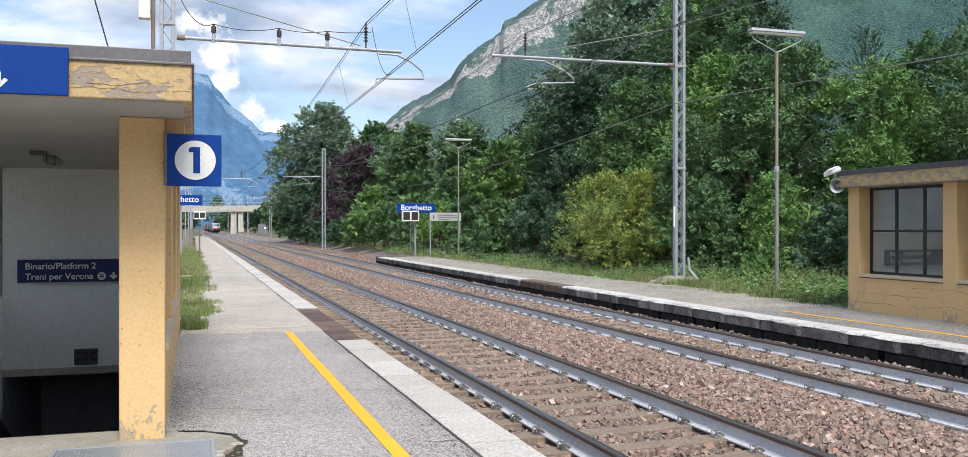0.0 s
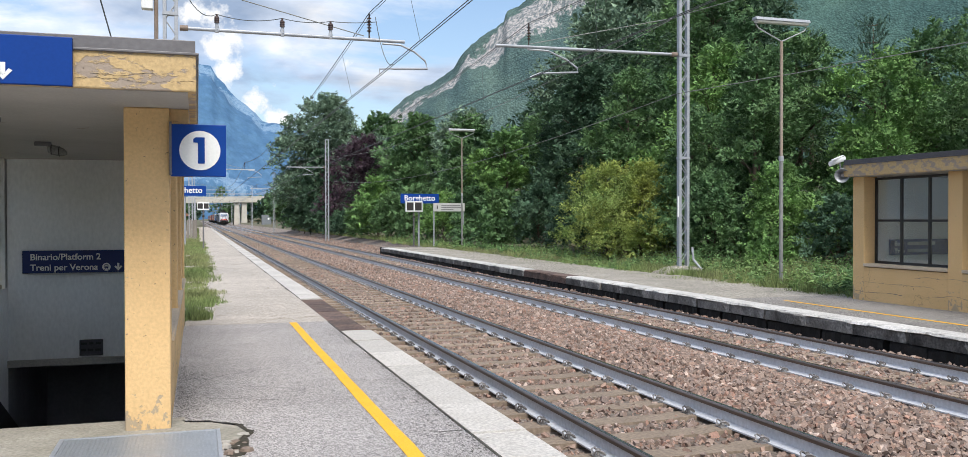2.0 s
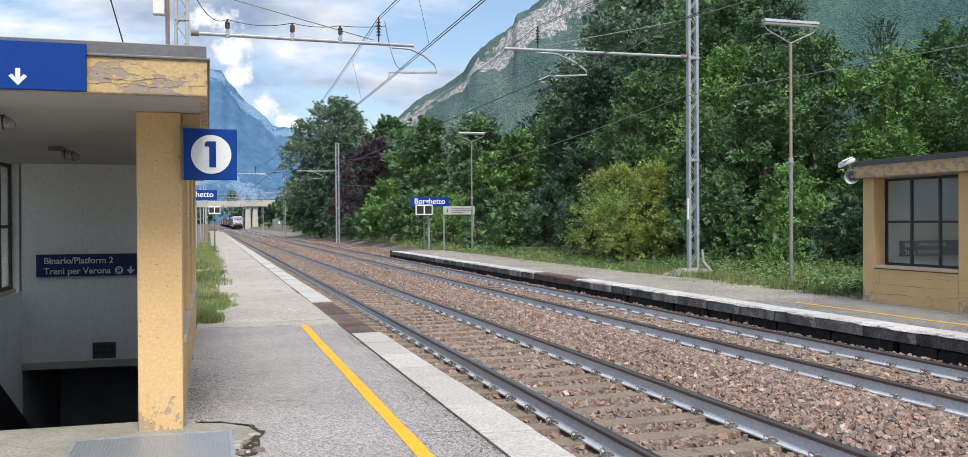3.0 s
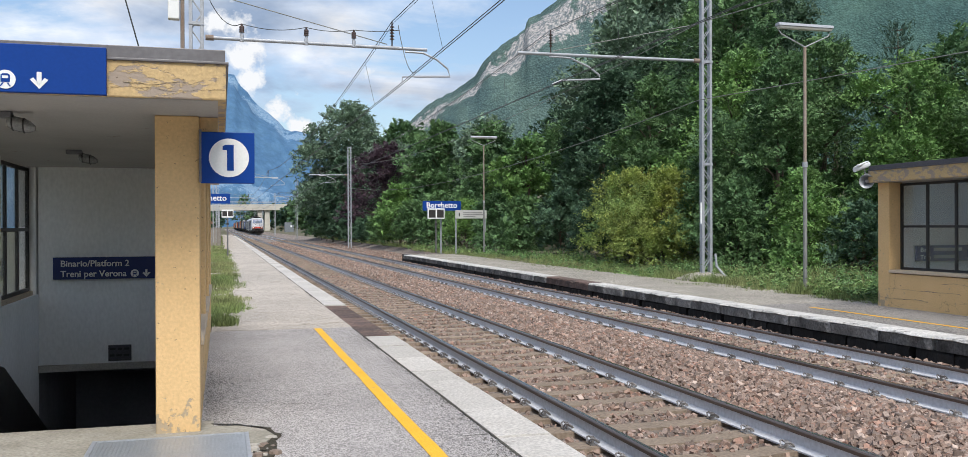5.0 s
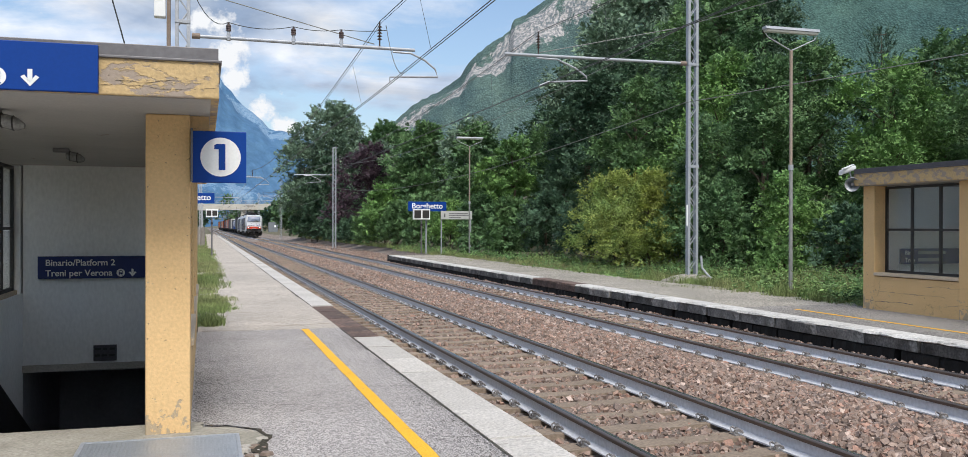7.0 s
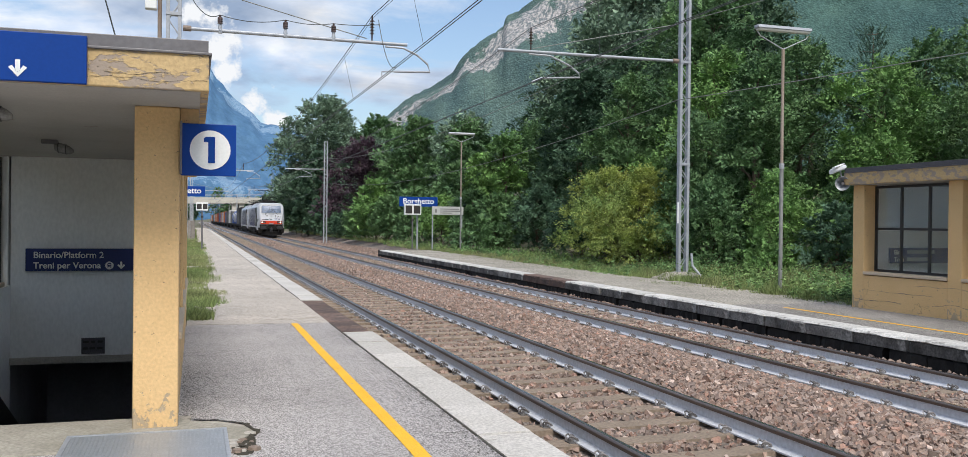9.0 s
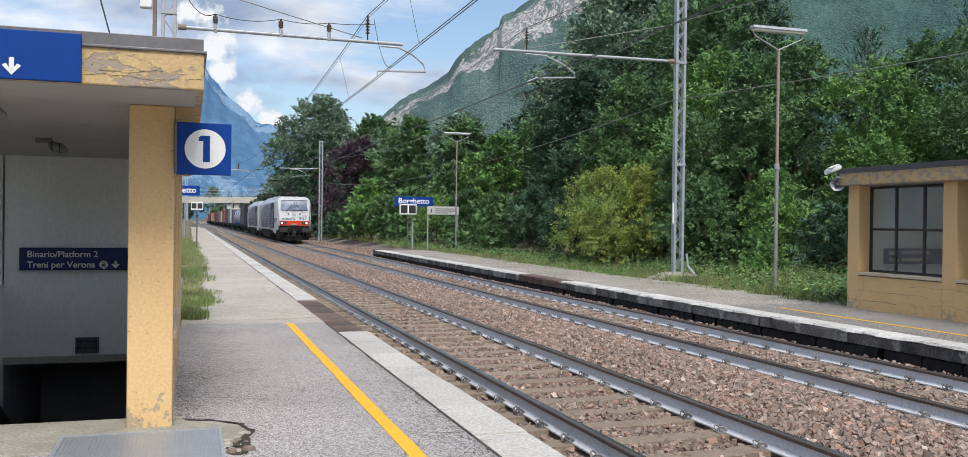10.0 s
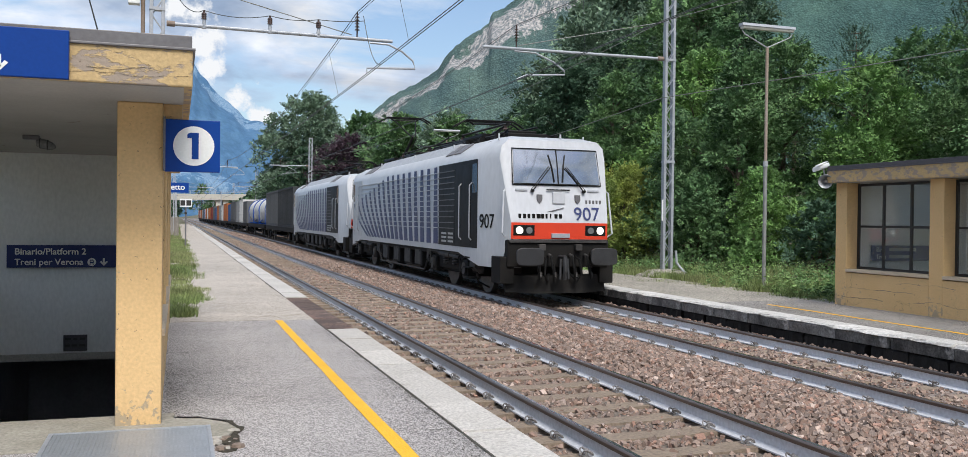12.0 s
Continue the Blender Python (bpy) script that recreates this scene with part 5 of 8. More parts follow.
def make_lamp(x, y, z, top, half):
    l = thing("platform_lamp", "tall grey post with a horizontal tube luminaire", "lamp post", "platform lamps")
    part("post", Build().rod((x, y, z), (x, y, z + 2.9), 0.044, k=12), OLDPOST, l, "weathered grey lower post", smooth=True)
    part("upper_post", Build().rod((x, y, z + 2.9), (x, y, top), 0.036, k=12), BROWNPOST, l, "rust-stained upper post", smooth=True)
    part("collar", Build().rod((x, y, z + 2.86), (x, y, z + 2.98), 0.058, k=12), GALV, l)
    part("fork", Build().path([(x - half * 0.95, y, top + 0.36), (x - half * 0.85, y, top + 0.27), (x, y, top)], 0.014).path([(x, y, top), (x + half * 0.85, y, top + 0.27), (x + half * 0.95, y, top + 0.36)], 0.014), GALV, l)
    part("luminaire", Build().prism([(y - 0.1, top + 0.44), (y - 0.08, top + 0.51), (y + 0.08, top + 0.51), (y + 0.1, top + 0.44)], "x", x - half, x + half), GALV, l, bevel=0.01)
    part("diffuser", Build().prism([(y - 0.085, top + 0.438), (y - 0.06, top + 0.385), (y + 0.06, top + 0.385), (y + 0.085, top + 0.438)], "x", x - half + 0.03, x + half - 0.03), LAMPGLASS, l, "opal tube cover", bevel=0.01)


make_lamp(8.76, 17.79, P2Z - 0.05, 5.72, 0.71)
make_lamp(9.76, 47.5, P2Z - 0.1, 6.05, 0.74)


def make_name_board(x0, x1, y, z0, z1, post_x, posts, foot, text_x, label):
    s = thing("station_name_board", label, "sign", "station name boards")
    part("panel", Build().box(x0, x1, y, y + 0.05, z0, z1), BLUE, s, bevel=0.006)
    words("lettering", "Borghetto", (z1 - z0) * 0.80, WHITEPAINT, s, flat(text_x, y - 0.003, z0 + (z1 - z0) * 0.30), bold=0.006, align="CENTER")
    for px in posts:
        part("post", Build().rod((px, y + 0.09, foot), (px, y + 0.09, z1 - 0.03), 0.055, k=10), GALV, s, smooth=True)


def make_display(x, y, z0, z1, foot, wide):
    d = thing("platform_display", "black two-panel departure display in a white frame on a post", "display", "departure displays")
    part("housing", Build().box(x - wide / 2, x + wide / 2, y, y + 0.22, z0, z1), WHITEPAINT, d, bevel=0.012)
    for s in (-1, 1):
        a = x + s * wide * 0.245
        part("screen", Build().box(a - wide * 0.2, a + wide * 0.2, y - 0.006, y + 0.002, z0 + 0.07, z1 - 0.07), BLACK, d, "dark screen")
    part("post", Build().rod((x, y + 0.11, foot), (x, y + 0.11, z0 + 0.02), 0.04, k=10), ZINC, d)
    part("clamp", Build().box(x - 0.06, x + 0.06, y + 0.05, y + 0.17, z0 - 0.35, z0 - 0.25), BLACK, d)


make_name_board(7.27, 9.54, 51.6, 2.60, 3.16, 0, (8.36,), 0.1, 8.40, "blue board with the white station name")
make_display(7.98, 51.2, 2.12, 2.72, 0.15, 0.98)


def make_info_board():
    s = thing("information_board", "long grey-white notice board on two posts", "notice board")
    part("panel", Build().box(8.55, 10.35, 49.0, 49.05, 2.12, 2.58), PALEGREY, s, bevel=0.006)
    part("pictogram", Build().box(8.74, 8.80, 48.993, 48.999, 2.24, 2.44), BLACK, s)
    for i, (a, b_) in enumerate(((9.0, 10.1), (9.0, 10.2), (9.0, 9.7))):
        part("text_line", Build().box(a, b_, 48.994, 48.999, 2.42 - i * 0.11, 2.46 - i * 0.11), ZINC, s)
    for px in (8.6, 10.28):
        part("post", Build().rod((px, 49.09, 0.1), (px, 49.09, 2.56), 0.04, k=10), GALV, s)


make_info_board()
make_name_board(-5.6, -3.42, 52, 2.98, 3.52, 0, (-4.53, -5.3), 0.2, -4.5, "blue board with the white station name on the near platform")
make_display(-3.60, 47, 2.16, 2.56, 0.22, 0.56)


# ---- fence, bridge, houses, cabinet ----
WOODGREY = mat("weathered_fence_board", (0.22, 0.20, 0.175), (0.15, 0.135, 0.12), rough=0.95, scale=3, fine=30, grain=0.25, random=0.2, stretch=(1, 1, 0.2))
HOUSEWALL = mat("cream_house_wall", (0.62, 0.58, 0.5), (0.52, 0.48, 0.41), rough=0.9, scale=0.5, fine=10)
TILE = mat("brown_roof_tiles", (0.26, 0.14, 0.09), (0.2, 0.11, 0.07), rough=0.9, scale=1, fine=12)
DARKGLASS = mat("dark_window", (0.03, 0.035, 0.04), rough=0.1, bump=0)
BRIDGECON = mat("bridge_concrete", (0.50, 0.48, 0.42), (0.38, 0.35, 0.30), rough=0.9, scale=0.4, fine=6, grain=0.15, stretch=(1, 1, 2))


def make_fence():
    f = thing("fence", "weathered grey board fence along the platform", "fence")
    for y in np.arange(68, 150, 2.4):
        part("post", Build().box(-4.12, -4.0, y - 0.06, y + 0.06, 0.0, 1.62), WOODGREY, f)
    board = Build().box(-0.02, 0.02, -0.075, 0.075, 0, 1.45).mesh("board")
    rng = random.Random(8)
    for x in np.arange(-11, -3.95, 0.18):
        part("board", board, WOODGREY, f, at=pose(x, 68, 0.2 + rng.uniform(-0.05, 0.05), 0, 0, 90 + rng.uniform(-4, 4)))
    for x in np.arange(-11, -3.9, 2.3):
        part("post", Build().box(x - 0.06, x + 0.06, 68.04, 68.16, 0.0, 1.6), WOODGREY, f)
    for i, y in enumerate(np.arange(68, 104, 0.18)):
        part("board", board, WOODGREY, f, at=pose(-3.98, y, 0.2 + rng.uniform(-0.04, 0.04), 0, 0, rng.uniform(-4, 4)))
    b = Build()
    for y in np.arange(104, 150, 0.18):
        b.box(-4.00, -3.96, y - 0.075, y + 0.075, 0.2, 1.65 + rng.uniform(-0.04, 0.04))
    tagged(part("board", b, WOODGREY, f), kind="stuff")


def make_bridge():
    b = thing("road_bridge", "pale concrete road bridge with railing across the tracks", "bridge")
    y0, y1 = 322, 331
    part("deck", Build().prism([(-60, 7.75), (60, 9.35), (60, 8.0), (-60, 6.4)], "y", y0, y1), BRIDGECON, b)
    part("parapet", Build().prism([(-60, 8.45), (60, 10.05), (60, 9.35), (-60, 7.75)], "y", y0, y0 + 0.3), BRIDGECON, b, "stained concrete parapet")
    for x in np.arange(-58, 60, 2.0):
        zz = 8.45 + (x + 60) * 1.6 / 120
        part("rail_post", Build().box(x - 0.05, x + 0.05, y0 + 0.1, y0 + 0.2, zz, zz + 1.0), GALV, b)
    for h in (0.5, 0.98):
        part("rail_bar", Build().prism([(-60, 8.45 + h), (60, 10.05 + h), (60, 10.15 + h), (-60, 8.55 + h)], "y", y0 + 0.12, y0 + 0.18), GALV, b)
    for x in (9.0, 11.4, -9.5, 26):
        part("pier", Build().prism([(x - 1.0, -0.6), (x + 1.0, -0.6), (x + 0.8, 6.4), (x + 1.2, 7.7), (x - 1.2, 7.6), (x - 0.8, 6.4)], "y", y0 + 0.8, y1 - 0.8), BRIDGECON, b, bevel=0.05)
    part("abutment", Build().prism([(13, -0.5), (30, -0.5), (30, 7.7), (24, 7)], "y", y0 + 1, y1 - 1), SOIL, b, "earth slope under the bridge")


def make_house(x, y, w, d, h, label):
    ho = thing("house", label, "house", "houses by the line", pose(x, y, 0.0, 0, 0, 6))
    part("wall", Build().box(-w / 2, w / 2, 0, d, -0.3, h), HOUSEWALL, ho)
    part("roof", Build().prism([(-w / 2 - 0.5, h - 0.15), (w / 2 + 0.5, h - 0.15), (w / 2 + 0.5, h + 0.05), (0, h + w * 0.26), (-w / 2 - 0.5, h + 0.05)], "y", -0.5, d + 0.5), TILE, ho, "brown tiled roof")
    for z in np.arange(1.0, h - 1.2, 2.8):
        for u in (-0.28, 0.05, 0.32):
            win = part("window", Build().box(w * u - 0.45, w * u + 0.45, -0.04, 0.1, z, z + 1.35), DARKGLASS, ho)
            part("frame", Build().box(w * u - 0.55, w * u + 0.55, -0.02, 0.05, z - 0.1, z + 1.45), WHITEPAINT, win)


make_fence()
make_bridge()
make_house(-15, 150, 11, 9, 5.6, "cream house with brown tiled roof behind the fence")
make_house(-7.4, 110, 4.2, 8, 2.2, "low white outbuilding with tiled roof behind the fence")
make_house(-14, 205, 9, 9, 6.5, "small pale house beside the line")


def make_cabinet():
    c = thing("signal_cabinet", "grey metal signalling cabinet beside the track", "cabinet")
    part("body", Build().box(11.3, 13.6, 232, 233.4, -0.5, 2.7), CABGREY, c, bevel=0.03)
    for x in (11.4, 12.5):
        part("door", Build().box(x, x + 1.0, 231.95, 232.0, -0.2, 2.5), CABGREY, c, bevel=0.01)
    part("plate", Build().box(12.7, 13.1, 231.9, 231.95, 1.5, 2.0), WHITEPAINT, c)


CABGREY = mat("grey_cabinet_paint", (0.17, 0.19, 0.21), (0.13, 0.145, 0.16), rough=0.6)
make_cabinet()


# ---- plants ----
def leaf_cloud(rng, centres, radii, count, size):
    """Many small leaves set along flat drooping sprays that grow outwards from a set of round lobes."""
    centres, radii = np.array(centres), np.array(radii)
    share = radii ** 2
    per = 22
    sprays = count // per
    up = np.array([0, 0, 1.0])

    def unit(q):
        return q / np.linalg.norm(q, axis=1)[:, None]

    pick = rng.choice(len(centres), sprays, p=share / share.sum())
    d = unit(rng.normal(size=(sprays, 3)) + up * 0.3)
    d[:, 2] = np.where(d[:, 2] < -0.45, -d[:, 2], d[:, 2])
    start = centres[pick] + d * (radii[pick] * rng.uniform(0.5, 0.92, sprays))[:, None]
    axis = unit(d * 0.8 + rng.normal(size=(sprays, 3)) * 0.32 + up * 0.22)
    n0 = up * 0.75 + d * 0.5 + rng.normal(size=(sprays, 3)) * 0.28
    n0 = unit(n0 - axis * (n0 * axis).sum(1)[:, None])
    side = np.cross(axis, n0)
    long = np.clip(radii[pick] * rng.uniform(0.35, 0.85, sprays), 4 * size, 1.5)
    w = np.repeat(np.arange(sprays), per)
    k = len(w)
    u, c = rng.random(k), rng.uniform(-1, 1, k)
    L = long[w]
    p = start[w] + axis[w] * (L * u)[:, None] + side[w] * (L * 0.42 * (1.1 - 0.8 * u) * c)[:, None]
    p += n0[w] * (L * 0.07 * rng.normal(size=k))[:, None]
    p[:, 2] -= L * 0.16 * (u ** 2 + 0.5 * c ** 2)
    n = unit(n0[w] + rng.normal(size=(k, 3)) * 0.33)
    a = axis[w] * 0.6 + side[w] * (np.sign(c) * 0.8)[:, None] + rng.normal(size=(k, 3)) * 0.35
    a = unit(a - n * (a * n).sum(1)[:, None])
    b = np.cross(n, a)
    s = (size * (0.6 + 0.8 * rng.random(k)))[:, None]
    v = np.stack([p - a * s * 0.7 + b * s * 0.5, p + a * s * 1.05 - n * s * 0.15, p - a * s * 0.7 - b * s * 0.5], 1).reshape(-1, 3)
    return v, np.arange(k * 3).reshape(-1, 3)


def make_tree(name, label, category, x, y, z, height, radius, leaf, count, size, seed, base=0.25, lobes=16, tall=1.0, group="trees behind the far platform"):
    """Trunk, limbs and a leafy crown of uneven lobes; base: share of the height that is bare."""
    rng = np.random.default_rng(seed)
    t = thing(name, label, category, group, pose(x, y, z))
    cb, ct = height * base, height
    centres, radii = [], []
    for i in range(lobes):
        u = (i + 0.5) / lobes
        zz = cb + (ct - cb) * (0.08 + 0.84 * u)
        w = math.sin(math.pi * min(1, (0.22 + 0.78 * u) ** tall)) ** 0.7
        a = i * 2.4 + rng.uniform(-0.5, 0.5)
        rr = radius * w * rng.uniform(0.3, 0.92)
        r = radius * rng.uniform(0.24, 0.46) * (0.75 + 0.25 * w)
        zz = min(zz, ct - r * 0.8)
        centres.append((rr * math.cos(a), rr * math.sin(a), zz))
        radii.append(r)
    centres.append((0, 0, (cb + ct) / 2))
    radii.append(radius * 0.46)
    centres.append((0.1 * radius, 0, ct - radius * 0.34))
    radii.append(radius * 0.36)
    trunk = Build()
    r0 = max(0.06, height * 0.018)
    pts = [(0, 0, -0.3), (rng.uniform(-0.1, 0.1), rng.uniform(-0.1, 0.1), cb), (rng.uniform(-0.3, 0.3), rng.uniform(-0.3, 0.3), (cb + ct) / 2), (0, 0, ct * 0.9)]
    for (p, q), a, b in zip(zip(pts, pts[1:]), (1.15, 0.85, 0.5), (0.85, 0.5, 0.12)):
        trunk.rod(p, q, r0 * a, r0 * b, 9)
    tr = part("trunk", trunk, BARK, t, smooth=True)
    limb = Build()
    for c, r in zip(centres[:lobes], radii):
        h = max(cb * 0.8, c[2] - 0.35 * math.hypot(c[0], c[1]) - 0.4)
        mid = (c[0] * 0.5, c[1] * 0.5, (h + c[2]) / 2 + 0.15)
        limb.rod((0, 0, h), mid, r0 * 0.4, r0 * 0.25, 4).rod(mid, c, r0 * 0.25, r0 * 0.07, 4)
    part("limb", limb, BARK, tr)
    v, f = leaf_cloud(rng, centres, radii, count, size)
    v[:, 2] = np.maximum(v[:, 2], 0.02)
    part("crown", fast_mesh("crown", v, f, LEAF[leaf]), LEAF[leaf], t)
    return t


def make_fir(x, y, z, height, radius, seed):
    """A pine: rings of limbs that turn upwards into brushes of needles."""
    rng = np.random.default_rng(seed)
    t = thing("conifer", "blue-green pine with upswept brushes of needles", "tree", "trees behind the far platform", pose(x, y, z))
    trunk = part("trunk", Build().rod((0, 0, -0.3), (0, 0, height * 0.97), 0.16, 0.02, 8), BARK, t)
    limbs, vs = Build(), []
    for i in range(34):
        u = 0.12 + 0.86 * i / 33
        for j in range(5):
            a = j * 1.257 + i * 0.5 + rng.uniform(-0.3, 0.3)
            L = radius * (1.04 - u) ** 0.75 * rng.uniform(0.7, 1.1) + 0.12
            out = np.array([math.cos(a), math.sin(a), 0])
            h = height * u
            if i % 3 == 0:
                limbs.rod((0, 0, h), tuple(out * L * 0.9 + np.array([0, 0, h + 0.12 * L])), 0.025, 0.008, 4)
            for q in (0.35, 0.6, 0.8, 1.0):
                foot = out * L * q + np.array([rng.normal() * 0.12, rng.normal() * 0.12, h + 0.14 * L * q * q])
                tip = np.array([0, 0, 1.0]) + out * 0.45 + rng.normal(size=3) * 0.22
                tip /= np.linalg.norm(tip)
                n = 24
                e = rng.random(n)
                p = foot + tip * (e * rng.uniform(0.3, 0.5))[:, None]
                d = tip * 0.75 + rng.normal(size=(n, 3)) * 0.55
                d *= (0.13 / np.linalg.norm(d, axis=1))[:, None]
                w = np.cross(d, rng.normal(size=(n, 3)))
                w *= (0.013 / np.linalg.norm(w, axis=1))[:, None]
                vs.append(np.stack([p - w, p + d, p + w], 1).reshape(-1, 3))
    part("limb", limbs, BARK, trunk)
    v = np.concatenate(vs)
    part("crown", fast_mesh("crown", v, np.arange(len(v)).reshape(-1, 3), LEAF["pine"]), LEAF["pine"], t)


BROAD = "broadleaved tree with a dense {} crown"
TREES = [
    # x, y, height, radius, leaves, leaf count, leaf size, bare share
    (12.6, 124, 17.6, 8.0, "grey", 36000, 0.25, 0.03), (20.0, 128, 15.5, 6.3, "mid", 13000, 0.34, 0.10), (25, 122, 14, 6, "mid", 6000, 0.34, 0.15),
    (12.6, 95, 10.0, 4.3, "purple", 15000, 0.17, 0.02), (9.9, 109, 9.5, 3.2, "dark", 11000, 0.2, 0.01),
    (16.6, 88, 11.7, 4.3, "mid", 13000, 0.24, 0.06), (20.5, 84, 11.0, 4.6, "grey", 10000, 0.26, 0.1),
    (16.0, 68, 9.3, 3.6, "mid", 12000, 0.19, 0.06), (21.5, 66, 10.0, 4.2, "dark", 10000, 0.22, 0.08),
    (14.0, 53, 7.0, 2.2, "bright", 9000, 0.16, 0.06), (18.6, 56, 8.6, 3.4, "mid", 11000, 0.18, 0.06),
    (15.6, 45, 9.6, 3.1, "dark", 17000, 0.145, 0.03), (20.0, 47, 11.5, 3.8, "dark", 14000, 0.17, 0.06),
    (24.5, 56, 19.5, 6.6, "grey", 27000, 0.27, 0.10), (30.4, 54, 19.0, 5.2, "grey", 14000, 0.21, 0.12), (19.0, 37.5, 12.5, 3.8, "mid", 18000, 0.145, 0.1),
    (13.2, 34.5, 7.6, 2.6, "mid", 17000, 0.115, 0.04), (15.4, 31.5, 8.3, 2.7, "bright", 16000, 0.115, 0.06), (23.0, 40, 12.8, 3.5, "dark", 16000, 0.15, 0.1),
    (14.2, 26.8, 7.2, 2.3, "mid", 17000, 0.10, 0.05), (17.0, 28.5, 7.9, 2.6, "mid", 16000, 0.11, 0.06), (17.4, 24.6, 6.5, 2.4, "bright", 16000, 0.10, 0.05),
    (20.5, 26.0, 7.8, 2.6, "mid", 16000, 0.11, 0.06), (19.6, 21.4, 7.4, 2.4, "mid", 15000, 0.10, 0.05), (22.5, 20.0, 9.0, 2.9, "dark", 14000, 0.11, 0.06), (27, 27.5, 10.6, 3.2, "mid", 14000, 0.14, 0.08),
    (31.5, 30, 14, 4.2, "dark", 9000, 0.16, 0.1), (24.5, 31.5, 7.4, 2.8, "mid", 14000, 0.14, 0.08), (37.5, 36, 16, 4.6, "mid", 8000, 0.18, 0.1),
    (17.5, 160, 14, 6, "mid", 7000, 0.4, 0.05), (20, 195, 13, 6, "dark", 6000, 0.45, 0.05), (19, 240, 12, 5.5, "mid", 5000, 0.45, 0.05), (24, 290, 12, 6, "mid", 5000, 0.5, 0.05),
    (14, 345, 9, 5, "dark", 4000, 0.5, 0.02), (8.8, 352, 7, 4, "mid", 3000, 0.5, 0.02), (22, 340, 10, 6, "mid", 4000, 0.5, 0.02), (-9, 350, 8, 4.5, "dark", 4000, 0.5, 0.02), (-17, 345, 9, 5, "mid", 4000, 0.5, 0.02), (-10, 260, 6, 3.5, "mid", 3000, 0.4, 0.02), (-13, 300, 7, 4, "dark", 3000, 0.4, 0.02), (14.5, 210, 7, 3.6, "mid", 4000, 0.35, 0.02), (15, 262, 8, 4, "dark", 4000, 0.4, 0.02),
    (-5.5, 372, 9, 4, "dark", 4000, 0.4, 0.1), (12.5, 700, 25, 9, "mid", 4000, 0.7, 0.1), (11, 470, 9, 5, "dark", 4000, 0.45, 0.02), (-7.5, 440, 9, 5, "dark", 4000, 0.45, 0.02), (9.5, 395, 6, 3.5, "mid", 3000, 0.4, 0.02), (-8.5, 335, 6, 3.5, "mid", 3000, 0.35, 0.02), (-14, 380, 12, 6, "mid", 4000, 0.5, 0.1), (-22, 170, 9, 4.5, "mid", 4000, 0.4, 0.1),
]
NAMES = {"grey": "grey-green", "mid": "green", "purple": "dark purple", "bright": "bright green", "dark": "dark green", "yellow": "yellowish"}
for i, (x, y, h, r, leaf, n, size, base) in enumerate(TREES):
    make_tree("tree", BROAD.format(NAMES[leaf]), "tree", x, y, 0.2 if x < 17 else 0.5, h, r, leaf, int(n * (2.1 if y < 60 and x < 26 else 1.5)), size * (0.64 if y < 60 else 0.74), 100 + i, base, 17 if h < 10 else 24)
make_fir(25.6, 34.6, 0.5, 10.2, 2.3, 5)
make_fir(23.2, 35.8, 0.6, 9.6, 2.4, 6)
make_fir(21.3, 36.6, 0.6, 8.8, 2.2, 7)
make_fir(29.0, 31.5, 0.6, 12.2, 2.4, 8)

